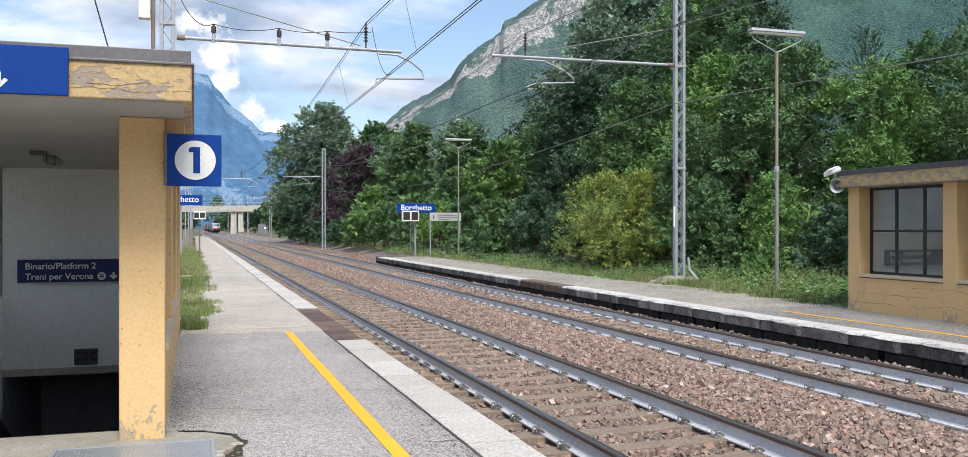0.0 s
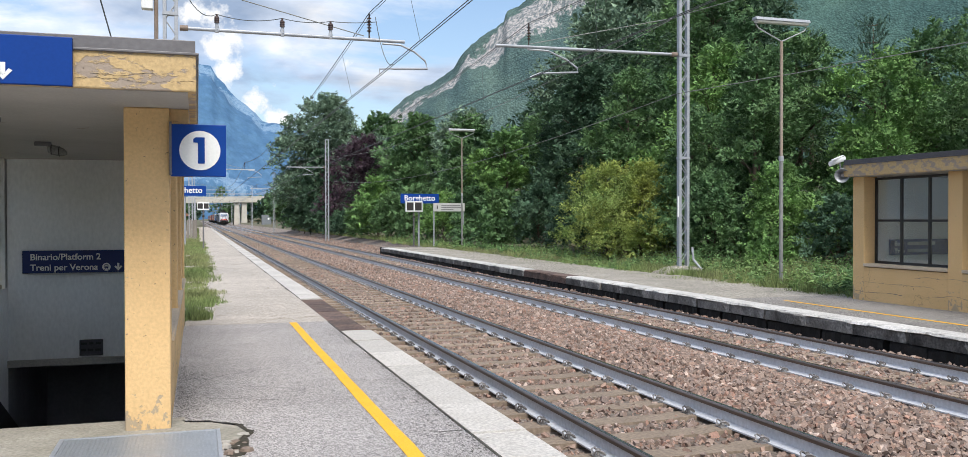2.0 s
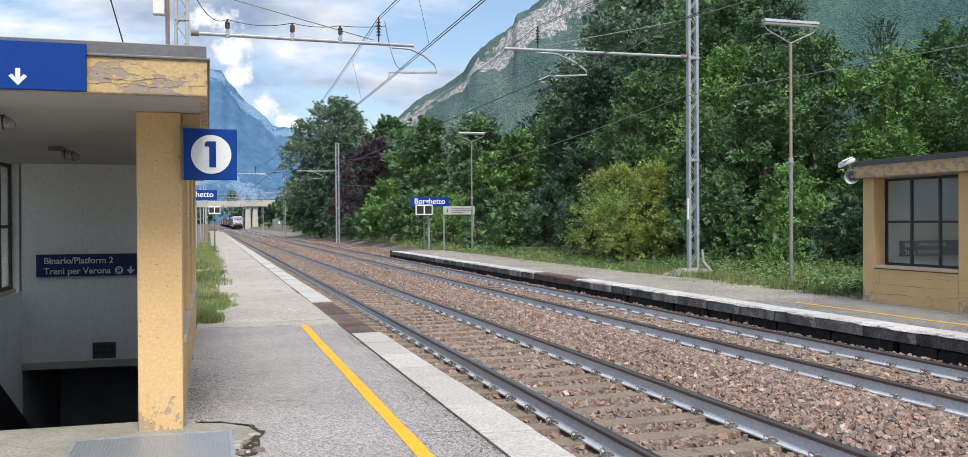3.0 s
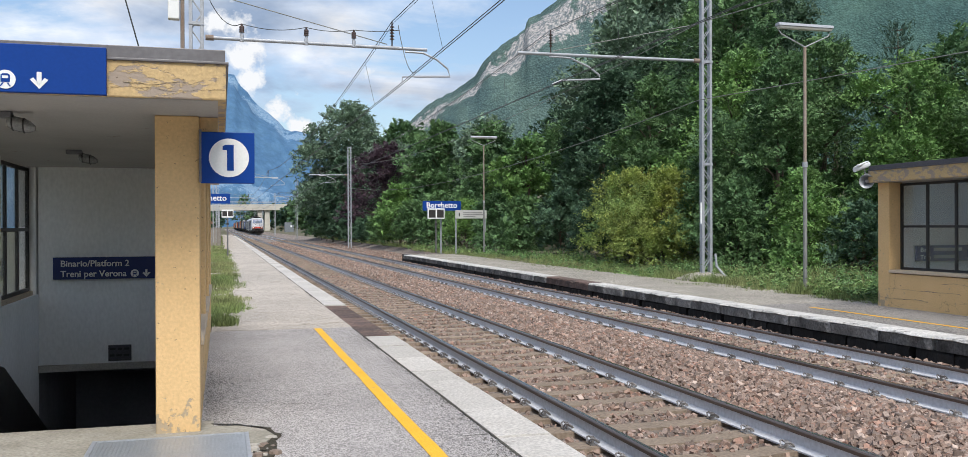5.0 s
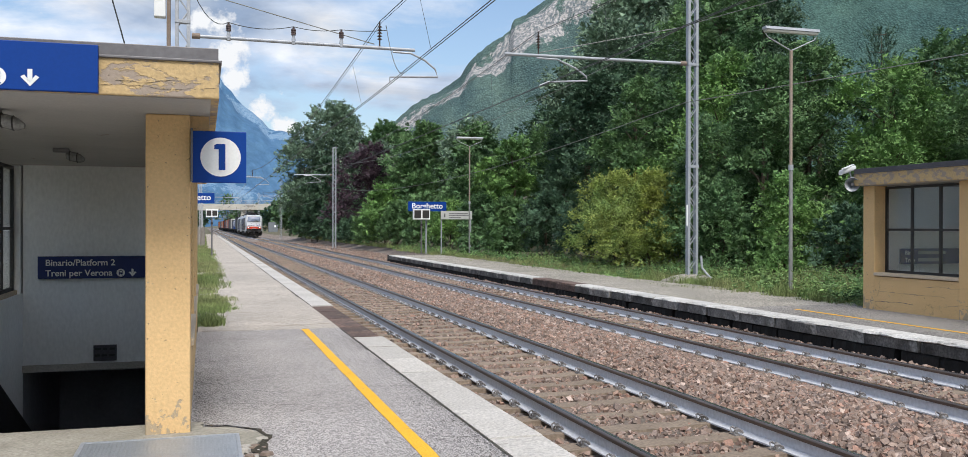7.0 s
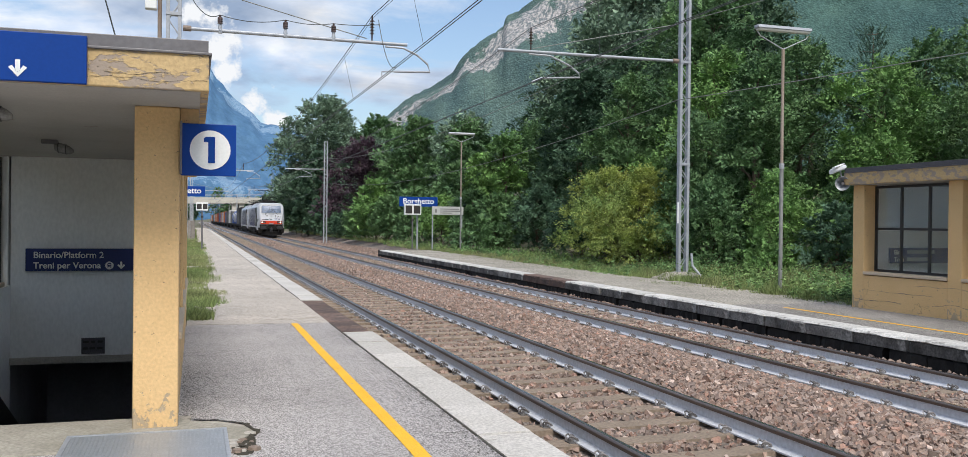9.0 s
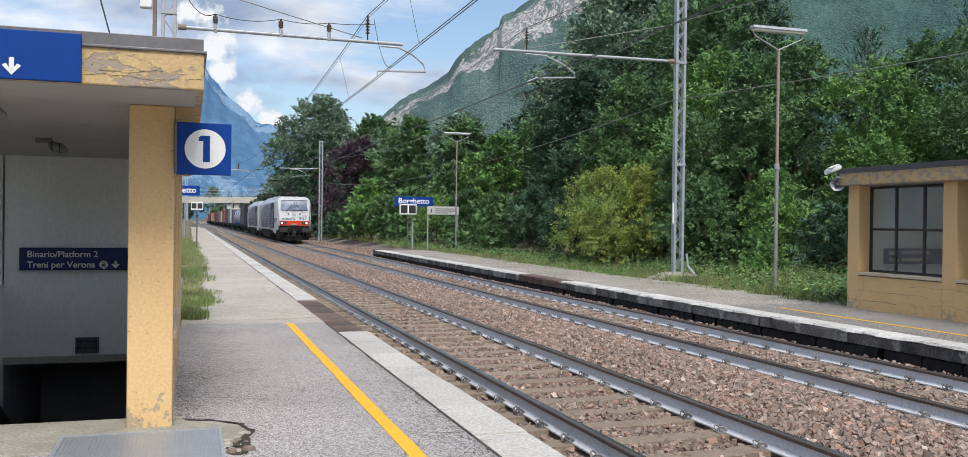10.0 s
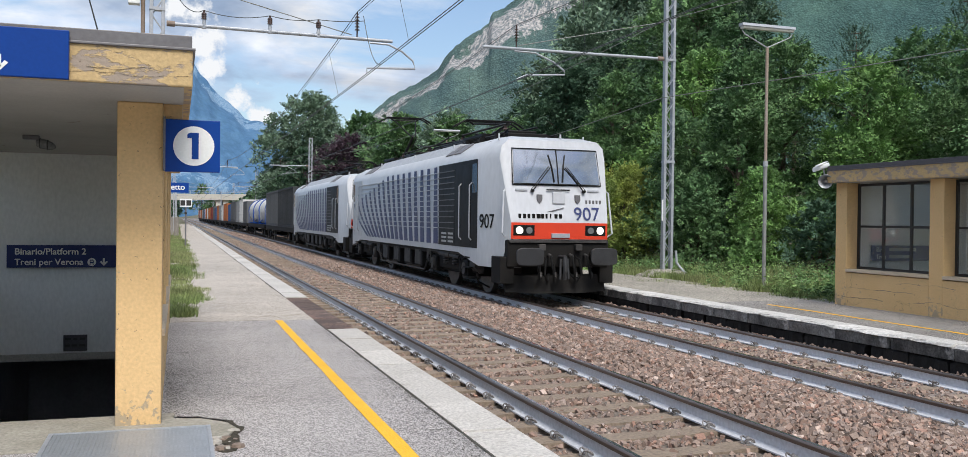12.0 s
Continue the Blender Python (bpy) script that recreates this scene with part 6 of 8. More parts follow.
BUSHES = [
    (11.35, 29.4, 3.6, 2.0, "yellow", 22000, 0.052), (11.25, 32.4, 3.6, 1.9, "yellow", 14000, 0.06), (12.0, 26.0, 3.0, 1.5, "mid", 9000, 0.075), (12.9, 23.6, 3.2, 1.5, "bright", 9000, 0.075),
    (12.2, 37.0, 3.4, 1.9, "dark", 9000, 0.09), (11.9, 41.5, 3.2, 1.7, "dark", 8000, 0.10), (12.0, 47.5, 3.0, 1.9, "mid", 8000, 0.15), (12.0, 52.5, 3.4, 1.8, "mid", 8000, 0.11),
    (11.2, 57, 3.3, 1.9, "bright", 8000, 0.09), (10.8, 63, 3.9, 2.1, "mid", 8000, 0.13), (10.3, 69, 3.3, 1.9, "mid", 7000, 0.14), (10.4, 75, 5.0, 2.3, "bright", 9000, 0.15), (9.9, 80, 2.8, 1.6, "mid", 7000, 0.15),
    (13.5, 61, 5.6, 2.4, "mid", 8000, 0.15), (12.6, 73, 6.0, 2.6, "mid", 8000, 0.17),
    (9.9, 86, 2.4, 1.5, "dark", 4500, 0.16), (9.7, 92, 2.2, 1.5, "dark", 4500, 0.17), (9.5, 98, 2.6, 1.6, "dark", 4500, 0.18), (9.1, 118, 3.2, 1.9, "mid", 4500, 0.2), (9.4, 127, 3.6, 2.1, "dark", 4500, 0.22), (9.8, 137, 3.6, 2.2, "mid", 4500, 0.24),
    (9.6, 103, 4.0, 2.2, "dark", 5000, 0.2), (9.2, 112, 4.5, 2.4, "dark", 5000, 0.22), (14.5, 105, 6, 3, "dark", 5000, 0.22),
    (14.6, 21.0, 2.6, 1.4, "bright", 8000, 0.075), (13.5, 19.0, 1.6, 1.1, "mid", 5000, 0.07), (15.9, 18.2, 3.4, 1.6, "mid", 8000, 0.08), (16.8, 15.6, 3.6, 1.7, "mid", 7000, 0.085), (13.4, 28.5, 3.6, 1.8, "dark", 8000, 0.085), (10.9, 30.6, 2.3, 1.3, "yellow", 7000, 0.055), (10.7, 28.5, 1.5, 1.1, "yellow", 4000, 0.07), (15.6, 24.2, 3.0, 1.6, "mid", 7000, 0.075), (13.5, 21.8, 2.2, 1.2, "dark", 6000, 0.07), (12.4, 25.0, 1.8, 1.2, "mid", 5000, 0.07), (12.4, 28.0, 4.2, 1.7, "mid", 9000, 0.075),
    (11.6, 22.3, 1.0, 0.9, "bright", 3500, 0.06), (10.9, 45.0, 1.5, 1.1, "mid", 3500, 0.09),
]
for i, (x, y, h, r, leaf, n, size) in enumerate(BUSHES):
    make_tree("bush", "dense {} bush at the edge of the verge".format(NAMES[leaf]), "bush", x, y, 0.12, h, r, leaf, int(n * 1.9), size * 0.68, 300 + i, 0.0, 22, 0.7, "bushes along the verge")


def make_grass(name, label, areas, seed, soil_z):
    """Blades of grass in tufts over some rectangles (x0, x1, y0, y1, blades, height)."""
    rng = np.random.default_rng(seed)
    vs = []
    for x0, x1, y0, y1, n, h in areas:
        c = np.stack([rng.uniform(x0, x1, n // 3 + 1), rng.uniform(y0, y1, n // 3 + 1)], 1)
        grow = np.array([noise.noise((q[0] * 1.1, q[1] * 0.8, seed)) for q in c])
        c = c[grow > np.quantile(grow, 0.3)]
        p = c[rng.integers(0, len(c), n)] + rng.normal(size=(n, 2)) * 0.07
        p[:, 0] = np.clip(p[:, 0], x0 - 0.08, x1 + 0.08)
        hh = h * rng.uniform(0.4, 1.2, n) * np.array([1.05 + 0.9 * noise.noise((q[0] * 0.9, q[1] * 0.7, seed + 5)) for q in p])
        hh = np.maximum(hh, 0.03)
        a = rng.uniform(0, 6.28, n)
        w = 0.006 + 0.03 * h * rng.random(n)
        d = np.stack([np.cos(a), np.sin(a)], 1)
        lean = rng.normal(size=(n, 2)) * 0.35 * hh[:, None]
        z = np.full(n, soil_z)
        b0 = np.column_stack([p - d * w[:, None], z])
        b1 = np.column_stack([p + d * w[:, None], z])
        t = np.column_stack([p + lean, z + hh])
        vs.append(np.stack([b0, b1, t], 1).reshape(-1, 3))
    v = np.concatenate(vs)
    tagged(part(name, fast_mesh(name, v, np.arange(len(v)).reshape(-1, 3), GRASS), GRASS), label, "grass", kind="stuff")


make_grass("verge_grass", "tufts of bright grass beside the shelter wall",
           [(-4.02, -3.76, 13.95, 15.5, 1100, 0.14), (-4.2, -3.62, 15.5, 19, 2600, 0.13), (-3.75, -3.4, 16.5, 19.5, 500, 0.09), (-4.4, -3.75, 19, 28, 4200, 0.14), (-4.5, -3.78, 28, 60, 8000, 0.16), (-3.75, -3.4, 22, 60, 2600, 0.1), (-4.6, -3.55, 24, 60, 9000, 0.15), (-4.6, -3.8, 60, 140, 7000, 0.2)], 21, 0.232)
make_grass("verge_grass", "long wild grass along the back of the far platform",
           [(8.3, 9.2, 14.6, 18, 4000, 0.14), (9.0, 12.5, 14.4, 19, 12000, 0.24), (8.5, 10.2, 18, 25, 8000, 0.24), (10.0, 12.5, 19, 27, 9000, 0.28), (8.1, 9.7, 24, 36, 6000, 0.2), (9.6, 11, 25, 40, 5000, 0.24), (7.3, 8.4, 18, 48, 1500, 0.1), (8.1, 11, 36, 60, 7000, 0.17), (8.9, 10.5, 60, 125, 5000, 0.3), (8.0, 9.6, 14.5, 20, 2500, 0.2), (7.7, 8.7, 14.6, 25, 1300, 0.08), (7.2, 8.3, 24, 40, 900, 0.08)], 22, 0.13)


def make_weeds(name, label, areas, seed, soil_z):
    """Leafy weeds: upright stalks set with small leaves."""
    rng = np.random.default_rng(seed)
    vs = []
    for x0, x1, y0, y1, n, h in areas:
        for i in range(n):
            x, y, hh = rng.uniform(x0, x1), rng.uniform(y0, y1), h * rng.uniform(0.4, 1.15)
            k = 26
            u = rng.random(k)
            lean = rng.normal(size=2) * 0.25
            p = np.column_stack([x + lean[0] * hh * u, y + lean[1] * hh * u, soil_z + hh * u])
            d = rng.normal(size=(k, 3)) * np.array([1, 1, 0.5])
            d /= np.linalg.norm(d, axis=1)[:, None]
            s = (0.035 + 0.05 * rng.random(k))[:, None] * (1.3 - u)[:, None] * (0.6 + h)
            w = np.cross(d, rng.normal(size=(k, 3)))
            w /= np.linalg.norm(w, axis=1)[:, None]
            vs.append(np.stack([p, p + d * s + w * s * 0.35, p + d * s * 2, p + d * s - w * s * 0.35], 1).reshape(-1, 3))
    v = np.concatenate(vs)
    tagged(part(name, fast_mesh(name, v, np.arange(len(v)).reshape(-1, 4), WEED), WEED), label, "weeds", kind="stuff")


make_weeds("verge_weeds", "leafy green weeds in the long grass", [(8.3, 12.4, 15, 19.5, 260, 0.55), (9.3, 12.6, 19.5, 27, 380, 0.6), (8.0, 9.4, 24.5, 34, 120, 0.35), (9.4, 11.4, 27, 44, 300, 0.5), (8.4, 10.8, 44, 62, 200, 0.5)], 23, 0.13)


# ---- train ----
LOCOWHITE = mat("white_loco_paint", (0.54, 0.555, 0.58), (0.45, 0.468, 0.50), rough=0.32, scale=1.2, fine=12, grain=0.05, bump=0.03, stretch=(1, 1, 0.4))
LOCOBLUE = mat("violet_blue_stripe", (0.026, 0.037, 0.135), (0.020, 0.029, 0.11), rough=0.4, bump=0.02, grain=0.06)
LOCOBLACK = mat("black_loco_panel", (0.009, 0.009, 0.009), (0.015, 0.0145, 0.014), spec=0.12, rough=0.45, bump=0.03)
LOCORED = mat("red_front_band", (0.62, 0.05, 0.018), (0.55, 0.04, 0.015), rough=0.35, bump=0.02, grain=0.04)
RUNGEAR = mat("sooty_running_gear", (0.009, 0.0085, 0.008), (0.018, 0.016, 0.0145), spec=0.2, rough=0.75, scale=3, grain=0.3)
ROOFGREY = mat("grey_loco_roof", (0.40, 0.42, 0.45), (0.33, 0.34, 0.37), rough=0.5, bump=0.03)
WINDSCREEN = mat("coated_windscreen_glass", (0.34, 0.37, 0.41), (0.31, 0.34, 0.38), rough=0.02, metal=0.85, spec=1.0, bump=0, grain=0.02)
HEADLIGHT = glowing("lit_headlamp", (1.0, 0.95, 0.84), 1.1)
LENS = mat("dim_lamp_lens", (0.16, 0.165, 0.17), rough=0.2, bump=0)
UNDERGREY = mat("dusty_underframe_grey", (0.050, 0.047, 0.044), (0.022, 0.020, 0.019), rough=0.7, scale=3, fine=20, grain=0.25, amount=0.9)
BUFFER = mat("greasy_buffer_plate", (0.045, 0.046, 0.049), (0.020, 0.0195, 0.0195), rough=0.5, metal=0.4)
STEEL = mat("wheel_steel", (0.20, 0.18, 0.165), (0.12, 0.105, 0.09), rough=0.5, metal=0.6)

LOCO_LEN = 18.75
HALF = 1.46


def side_x(y):
    """Half width of the body along its length: tapered at both cabs."""
    e = min(y, LOCO_LEN - y)
    return HALF if e > 1.35 else 1.16 + (HALF - 1.16) * max(0.0, e / 1.35) ** 0.8


def make_bogie(parent, y):
    b = part("bogie", Build().box(-1.18, 1.18, y - 1.9, y + 1.9, 0.42, 0.82).box(-1.3, -1.12, y - 2.1, y + 2.1, 0.5, 0.92).box(1.12, 1.3, y - 2.1, y + 2.1, 0.5, 0.92), RUNGEAR, parent, bevel=0.03)
    for dy in (-1.45, 1.45):
        w = part("wheelset", Build().rod((-0.82, y + dy, 0.6), (0.82, y + dy, 0.6), 0.09), RUNGEAR, b)
        for s in (-1, 1):
            part("wheel", Build().rod((s * 0.69, y + dy, 0.6), (s * 0.82, y + dy, 0.6), 0.6, k=28).rod((s * 0.82, y + dy, 0.6), (s * 0.86, y + dy, 0.6), 0.18, k=14), STEEL, w, smooth=True)
    for dy in (-1.45, 1.45):
        for s in (-1, 1):
            part("axle_box", Build().box(s * 1.3 - 0.1, s * 1.3 + 0.1, y + dy - 0.24, y + dy + 0.24, 0.4, 0.8), RUNGEAR, b, bevel=0.03)
            part("spring", Build().rod((s * 1.3, y + dy + 0.35, 0.5), (s * 1.3, y + dy + 0.35, 0.95), 0.1, k=10), RUNGEAR, b)
    return b


def make_cab_front(L, sign):
    """The sloping cab face with its fittings; sign 1: the end at y = 0, -1: the rear end."""
    def Y(y):
        return y if sign == 1 else LOCO_LEN - y
    # glazing follows the slope between z = 2.60 and z = 3.36
    def on(z):
        return max(0.0, z - 1.79) * 0.2435 - 0.005
    def bulge(x):
        return 0.075 * (1 - (x / 1.04) ** 2)

    rows = []
    for j in range(7):
        z = 2.61 + 0.75 * j / 6
        half = 1.04 - 0.04 * j / 6
        xs = [half * (-1 + i / 8) for i in range(17)]
        rows.append([(x, Y(on(z) - 0.012 - bulge(x) * (0.75 + 0.25 * math.sin(math.pi * j / 6))), z) for x in xs] + [(x, Y(on(z) + 0.02), z) for x in reversed(xs)])
    w = part("windscreen", Build().loft(rows), WINDSCREEN, L, "curved reflecting windscreen", smooth=True)
    seal = [(-1.07, 2.58), (1.07, 2.58), (1.03, 3.39), (-1.03, 3.39)]
    part("windscreen_seal", Build().path([(x, Y(on(z) - 0.008), z) for x, z in seal + seal[:1]], 0.014), LOCOBLACK, w)
    part("centre_post", Build().path([(0.0, Y(on(2.6) - 0.08), 2.6), (0.0, Y(on(2.98) - 0.095), 2.98), (0.0, Y(on(3.38) - 0.08), 3.38)], 0.013), LOCOBLACK, w)
    for s in (-1, 1):
        wiper = part("wiper", Build().path([(s * 0.62, Y(on(2.5) - 0.06), 2.44), (s * 0.17, Y(on(2.95) - 0.11), 2.98)], 0.011).path([(s * 0.67, Y(on(2.5) - 0.06), 2.45), (s * 0.21, Y(on(2.95) - 0.11), 3.0)], 0.008)
                     .rod((s * 0.62, Y(on(2.44)), 2.44), (s * 0.62, Y(on(2.44) - 0.07), 2.44), 0.035, k=10), LOCOBLACK, w)
        part("blade", Build().path([(s * 0.10, Y(on(2.64) - 0.10), 2.64), (s * 0.14, Y(on(3.0) - 0.115), 2.98), (s * 0.20, Y(on(3.3) - 0.10), 3.26)], 0.012), LOCOBLACK, wiper)
        part("mirror_recess", Build().box(s * 0.87 - 0.14, s * 0.87 + 0.14, Y(on(2.46)) - 0.02, Y(on(2.46)) + 0.02, 2.43, 2.49), ROOFGREY, L, bevel=0.015)
        part("hand_rail", Build().path([(s * 1.24, Y(0.18), 1.42), (s * 1.33, Y(0.10), 1.5), (s * 1.27, Y(0.20), 2.42), (s * 1.2, Y(0.26), 2.48)], 0.02), LOCOWHITE, L, "white handrail")
        part("badge", Build().prism([(s * 0.46 - 0.06, 2.36), (s * 0.46 + 0.06, 2.36), (s * 0.46 + 0.06, 2.24), (s * 0.46, 2.16), (s * 0.46 - 0.06, 2.24)], "y", Y(on(2.26) - 0.035), Y(on(2.26) + 0.02)), ZINC, L, "small grey shield badge")
    part("red_band", Build().prism([(-1.16, 1.37), (1.16, 1.37), (1.155, 1.735), (-1.155, 1.735)], "y", Y(-0.012), Y(0.03)), LOCORED, L, "red band with headlamps")
    for s in (-1, 1):
        lamp = part("lamp_panel", Build().box(s * 0.86 - 0.25, s * 0.86 + 0.25, min(Y(-0.02), Y(-0.006)), max(Y(-0.02), Y(-0.006)), 1.45, 1.68), LOCOBLACK, L, "black headlamp panel", bevel=0.01)
        lit = HEADLIGHT if sign == 1 else LENS
        part("headlamp", Build().rod((s * 0.97, Y(-0.018), 1.565), (s * 0.97, Y(-0.04), 1.565), 0.082, k=20), lit, lamp, "round headlamp")
        part("tail_lamp", Build().rod((s * 0.74, Y(-0.018), 1.565), (s * 0.74, Y(-0.035), 1.565), 0.075, k=18), LENS, lamp)
    part("socket", Build().box(-0.22, 0.22, min(Y(-0.06), Y(-0.008)), max(Y(-0.06), Y(-0.008)), 1.40, 1.50), GALV, L, "grey metal step", bevel=0.01)
    part("hatch", Build().box(-0.15, 0.15, min(Y(on(2.28) - 0.05), Y(on(2.28) + 0.03)), max(Y(on(2.28) - 0.05), Y(on(2.28) + 0.03)), 2.16, 2.42), LOCOWHITE, L, bevel=0.015)
    part("step_bar", Build().path([(-0.28, Y(on(2.5) - 0.04), 2.47), (0.28, Y(on(2.5) - 0.04), 2.47)], 0.016), LOCOBLACK, L)
    # underframe: beam, buffers, coupling, hoses, plough
    part("buffer_beam", Build().box(-1.22, 1.22, min(Y(0.05), Y(0.5)), max(Y(0.05), Y(0.5)), 0.75, 1.36), RUNGEAR, L, bevel=0.03)
    for s in (-1, 1):
        bf = part("buffer", Build().rod((s * 0.875, Y(0.1), 1.0), (s * 0.875, Y(-0.42), 1.0), 0.15, 0.12, 16), RUNGEAR, L)
        rim = [(s * 0.875 + 0.32 * (abs(math.cos(q)) ** 0.45) * math.copysign(1, math.cos(q)), 1.0 + 0.19 * (abs(math.sin(q)) ** 0.45) * math.copysign(1, math.sin(q))) for q in (2 * math.pi * (k + 0.5) / 24 for k in range(24))]
        part("buffer_plate", Build().prism(rim, "y", min(Y(-0.47), Y(-0.42)), max(Y(-0.47), Y(-0.42))), BUFFER, bf, "worn rectangular buffer plate", bevel=0.012)
        part("air_hose", Build().path([(s * 0.38, Y(0.0), 0.98), (s * 0.40, Y(-0.18), 0.93), (s * 0.44, Y(-0.22), 0.6), (s * 0.36, Y(-0.16), 0.45), (s * 0.26, Y(0.0), 0.6)], 0.027, 7), LOCOBLACK, L)
        part("step", Build().box(s * 1.2 - 0.17, s * 1.2 + 0.17, min(Y(0.1), Y(0.7)), max(Y(0.1), Y(0.7)), 0.38, 0.98), RUNGEAR, L, bevel=0.02)
    for x, sag_z in ((-0.62, 0.5), (-0.27, 0.42), (0.24, 0.44), (0.6, 0.52)):
        hose = part("brake_hose", Build().path([(x, Y(0.04), 1.02), (x, Y(-0.14), 1.0), (x + 0.03, Y(-0.2), 0.72), (x + 0.09, Y(-0.16), sag_z), (x + 0.16, Y(-0.02), 0.62), (x + 0.16, Y(0.06), 0.8)], 0.024, 7), LOCOBLACK, L)
        part("hose_coupling", Build().rod((x, Y(-0.03), 1.02), (x, Y(-0.15), 1.0), 0.04, k=10).rod((x + 0.12, Y(-0.12), 0.52), (x + 0.17, Y(-0.02), 0.62), 0.035, k=8), UNDERGREY, hose, "grey hose coupling")
    part("beam_rib", Build().box(-1.18, 1.18, min(Y(0.0), Y(0.05)), max(Y(0.0), Y(0.05)), 1.29, 1.345), UNDERGREY, L, bevel=0.008)
    part("cable_socket", Build().box(-0.52, -0.36, min(Y(-0.08), Y(0.05)), max(Y(-0.08), Y(0.05)), 1.12, 1.26).box(0.36, 0.52, min(Y(-0.08), Y(0.05)), max(Y(-0.08), Y(0.05)), 1.12, 1.26), UNDERGREY, L, bevel=0.012)
    part("drag_box", Build().box(-0.75, 0.75, min(Y(0.4), Y(1.5)), max(Y(0.4), Y(1.5)), 0.3, 0.95), RUNGEAR, L)
    part("coupling", Build().path([(0, Y(0.0), 0.98), (0, Y(-0.3), 0.98), (0.0, Y(-0.33), 0.68), (0, Y(-0.28), 0.5)], 0.05, 8).path([(-0.08, Y(-0.25), 0.95), (-0.1, Y(-0.28), 0.5)], 0.03).path([(0.08, Y(-0.25), 0.95), (0.1, Y(-0.28), 0.5)], 0.03), BUFFER, L, "screw coupling")
    part("plough", Build().loft([[(-1.2, Y(0.2), 0.2), (-0.6, Y(0.0), 0.17), (0.6, Y(0.0), 0.17), (1.2, Y(0.2), 0.2), (1.2, Y(0.3), 0.2), (-1.2, Y(0.3), 0.2)],
                                 [(-1.22, Y(0.25), 0.58), (-0.6, Y(0.1), 0.55), (0.6, Y(0.1), 0.55), (1.22, Y(0.25), 0.58), (1.22, Y(0.35), 0.58), (-1.22, Y(0.35), 0.58)]]), RUNGEAR, L, "dark rounded track plough")


def make_pantograph(L, y, way, raised=False):
    """A single-arm pantograph, folded on the roof or raised to the wire."""
    p = part("pantograph", Build().box(-0.7, -0.6, y - 0.85, y + 0.85, 3.92, 3.99).box(0.6, 0.7, y - 0.85, y + 0.85, 3.92, 3.99)
             .box(-0.6, 0.6, y + way * 0.62 - 0.06, y + way * 0.62 + 0.06, 3.93, 4.0).box(-0.6, 0.6, y - way * 0.7 - 0.05, y - way * 0.7 + 0.05, 3.93, 4.0),
             LOCOBLACK, L, "raised dark pantograph touching the wire" if raised else "folded dark pantograph")
    base, knee, head = (y + way * 0.7, 4.04), (y - way * 0.85, 4.78 if raised else 4.26), (y + way * (0.45 if raised else 0.75), 5.48 if raised else 4.40)
    part("lower_arm", Build().rod((0, *base), (0, *knee), 0.055, 0.045), LOCOBLACK, p)
    part("control_rod", Build().rod((0.12, base[0] - way * 0.25, base[1]), (0.1, knee[0] - way * 0.08, knee[1] - 0.07), 0.016, k=6), LOCOBLACK, p)
    for s in (-1, 1):
        part("upper_arm", Build().rod((s * 0.08, *knee), (s * 0.42, *head), 0.026, 0.02), LOCOBLACK, p)
        part("head_spring", Build().rod((s * 0.42, head[0], head[1] - 0.02), (s * 0.55, head[0], head[1] + 0.07), 0.03, k=6), LOCOBLACK, p)
    part("cross_tube", Build().rod((-0.42, *head), (0.42, *head), 0.022), LOCOBLACK, p)
    for d in (-0.16, 0.16):
        part("collector", Build().path([(-0.97, head[0] + d, head[1] - 0.10), (-0.86, head[0] + d, head[1] - 0.02), (-0.66, head[0] + d, head[1] + 0.08), (0.66, head[0] + d, head[1] + 0.08), (0.86, head[0] + d, head[1] - 0.02), (0.97, head[0] + d, head[1] - 0.10)], 0.026), LOCOBLACK, p, "collector strip with down-turned horns")
    for s in (-1, 1):
        for d in (-0.6, 0.6):
            ins = Build().rod((s * 0.6, y + d, 3.70), (s * 0.6, y + d, 3.94), 0.04, k=8)
            for k in range(3):
                ins.rod((s * 0.6, y + d, 3.74 + k * 0.06), (s * 0.6, y + d, 3.77 + k * 0.06), 0.085, 0.05, 10)
            part("insulator", ins, PORCELAIN, p)


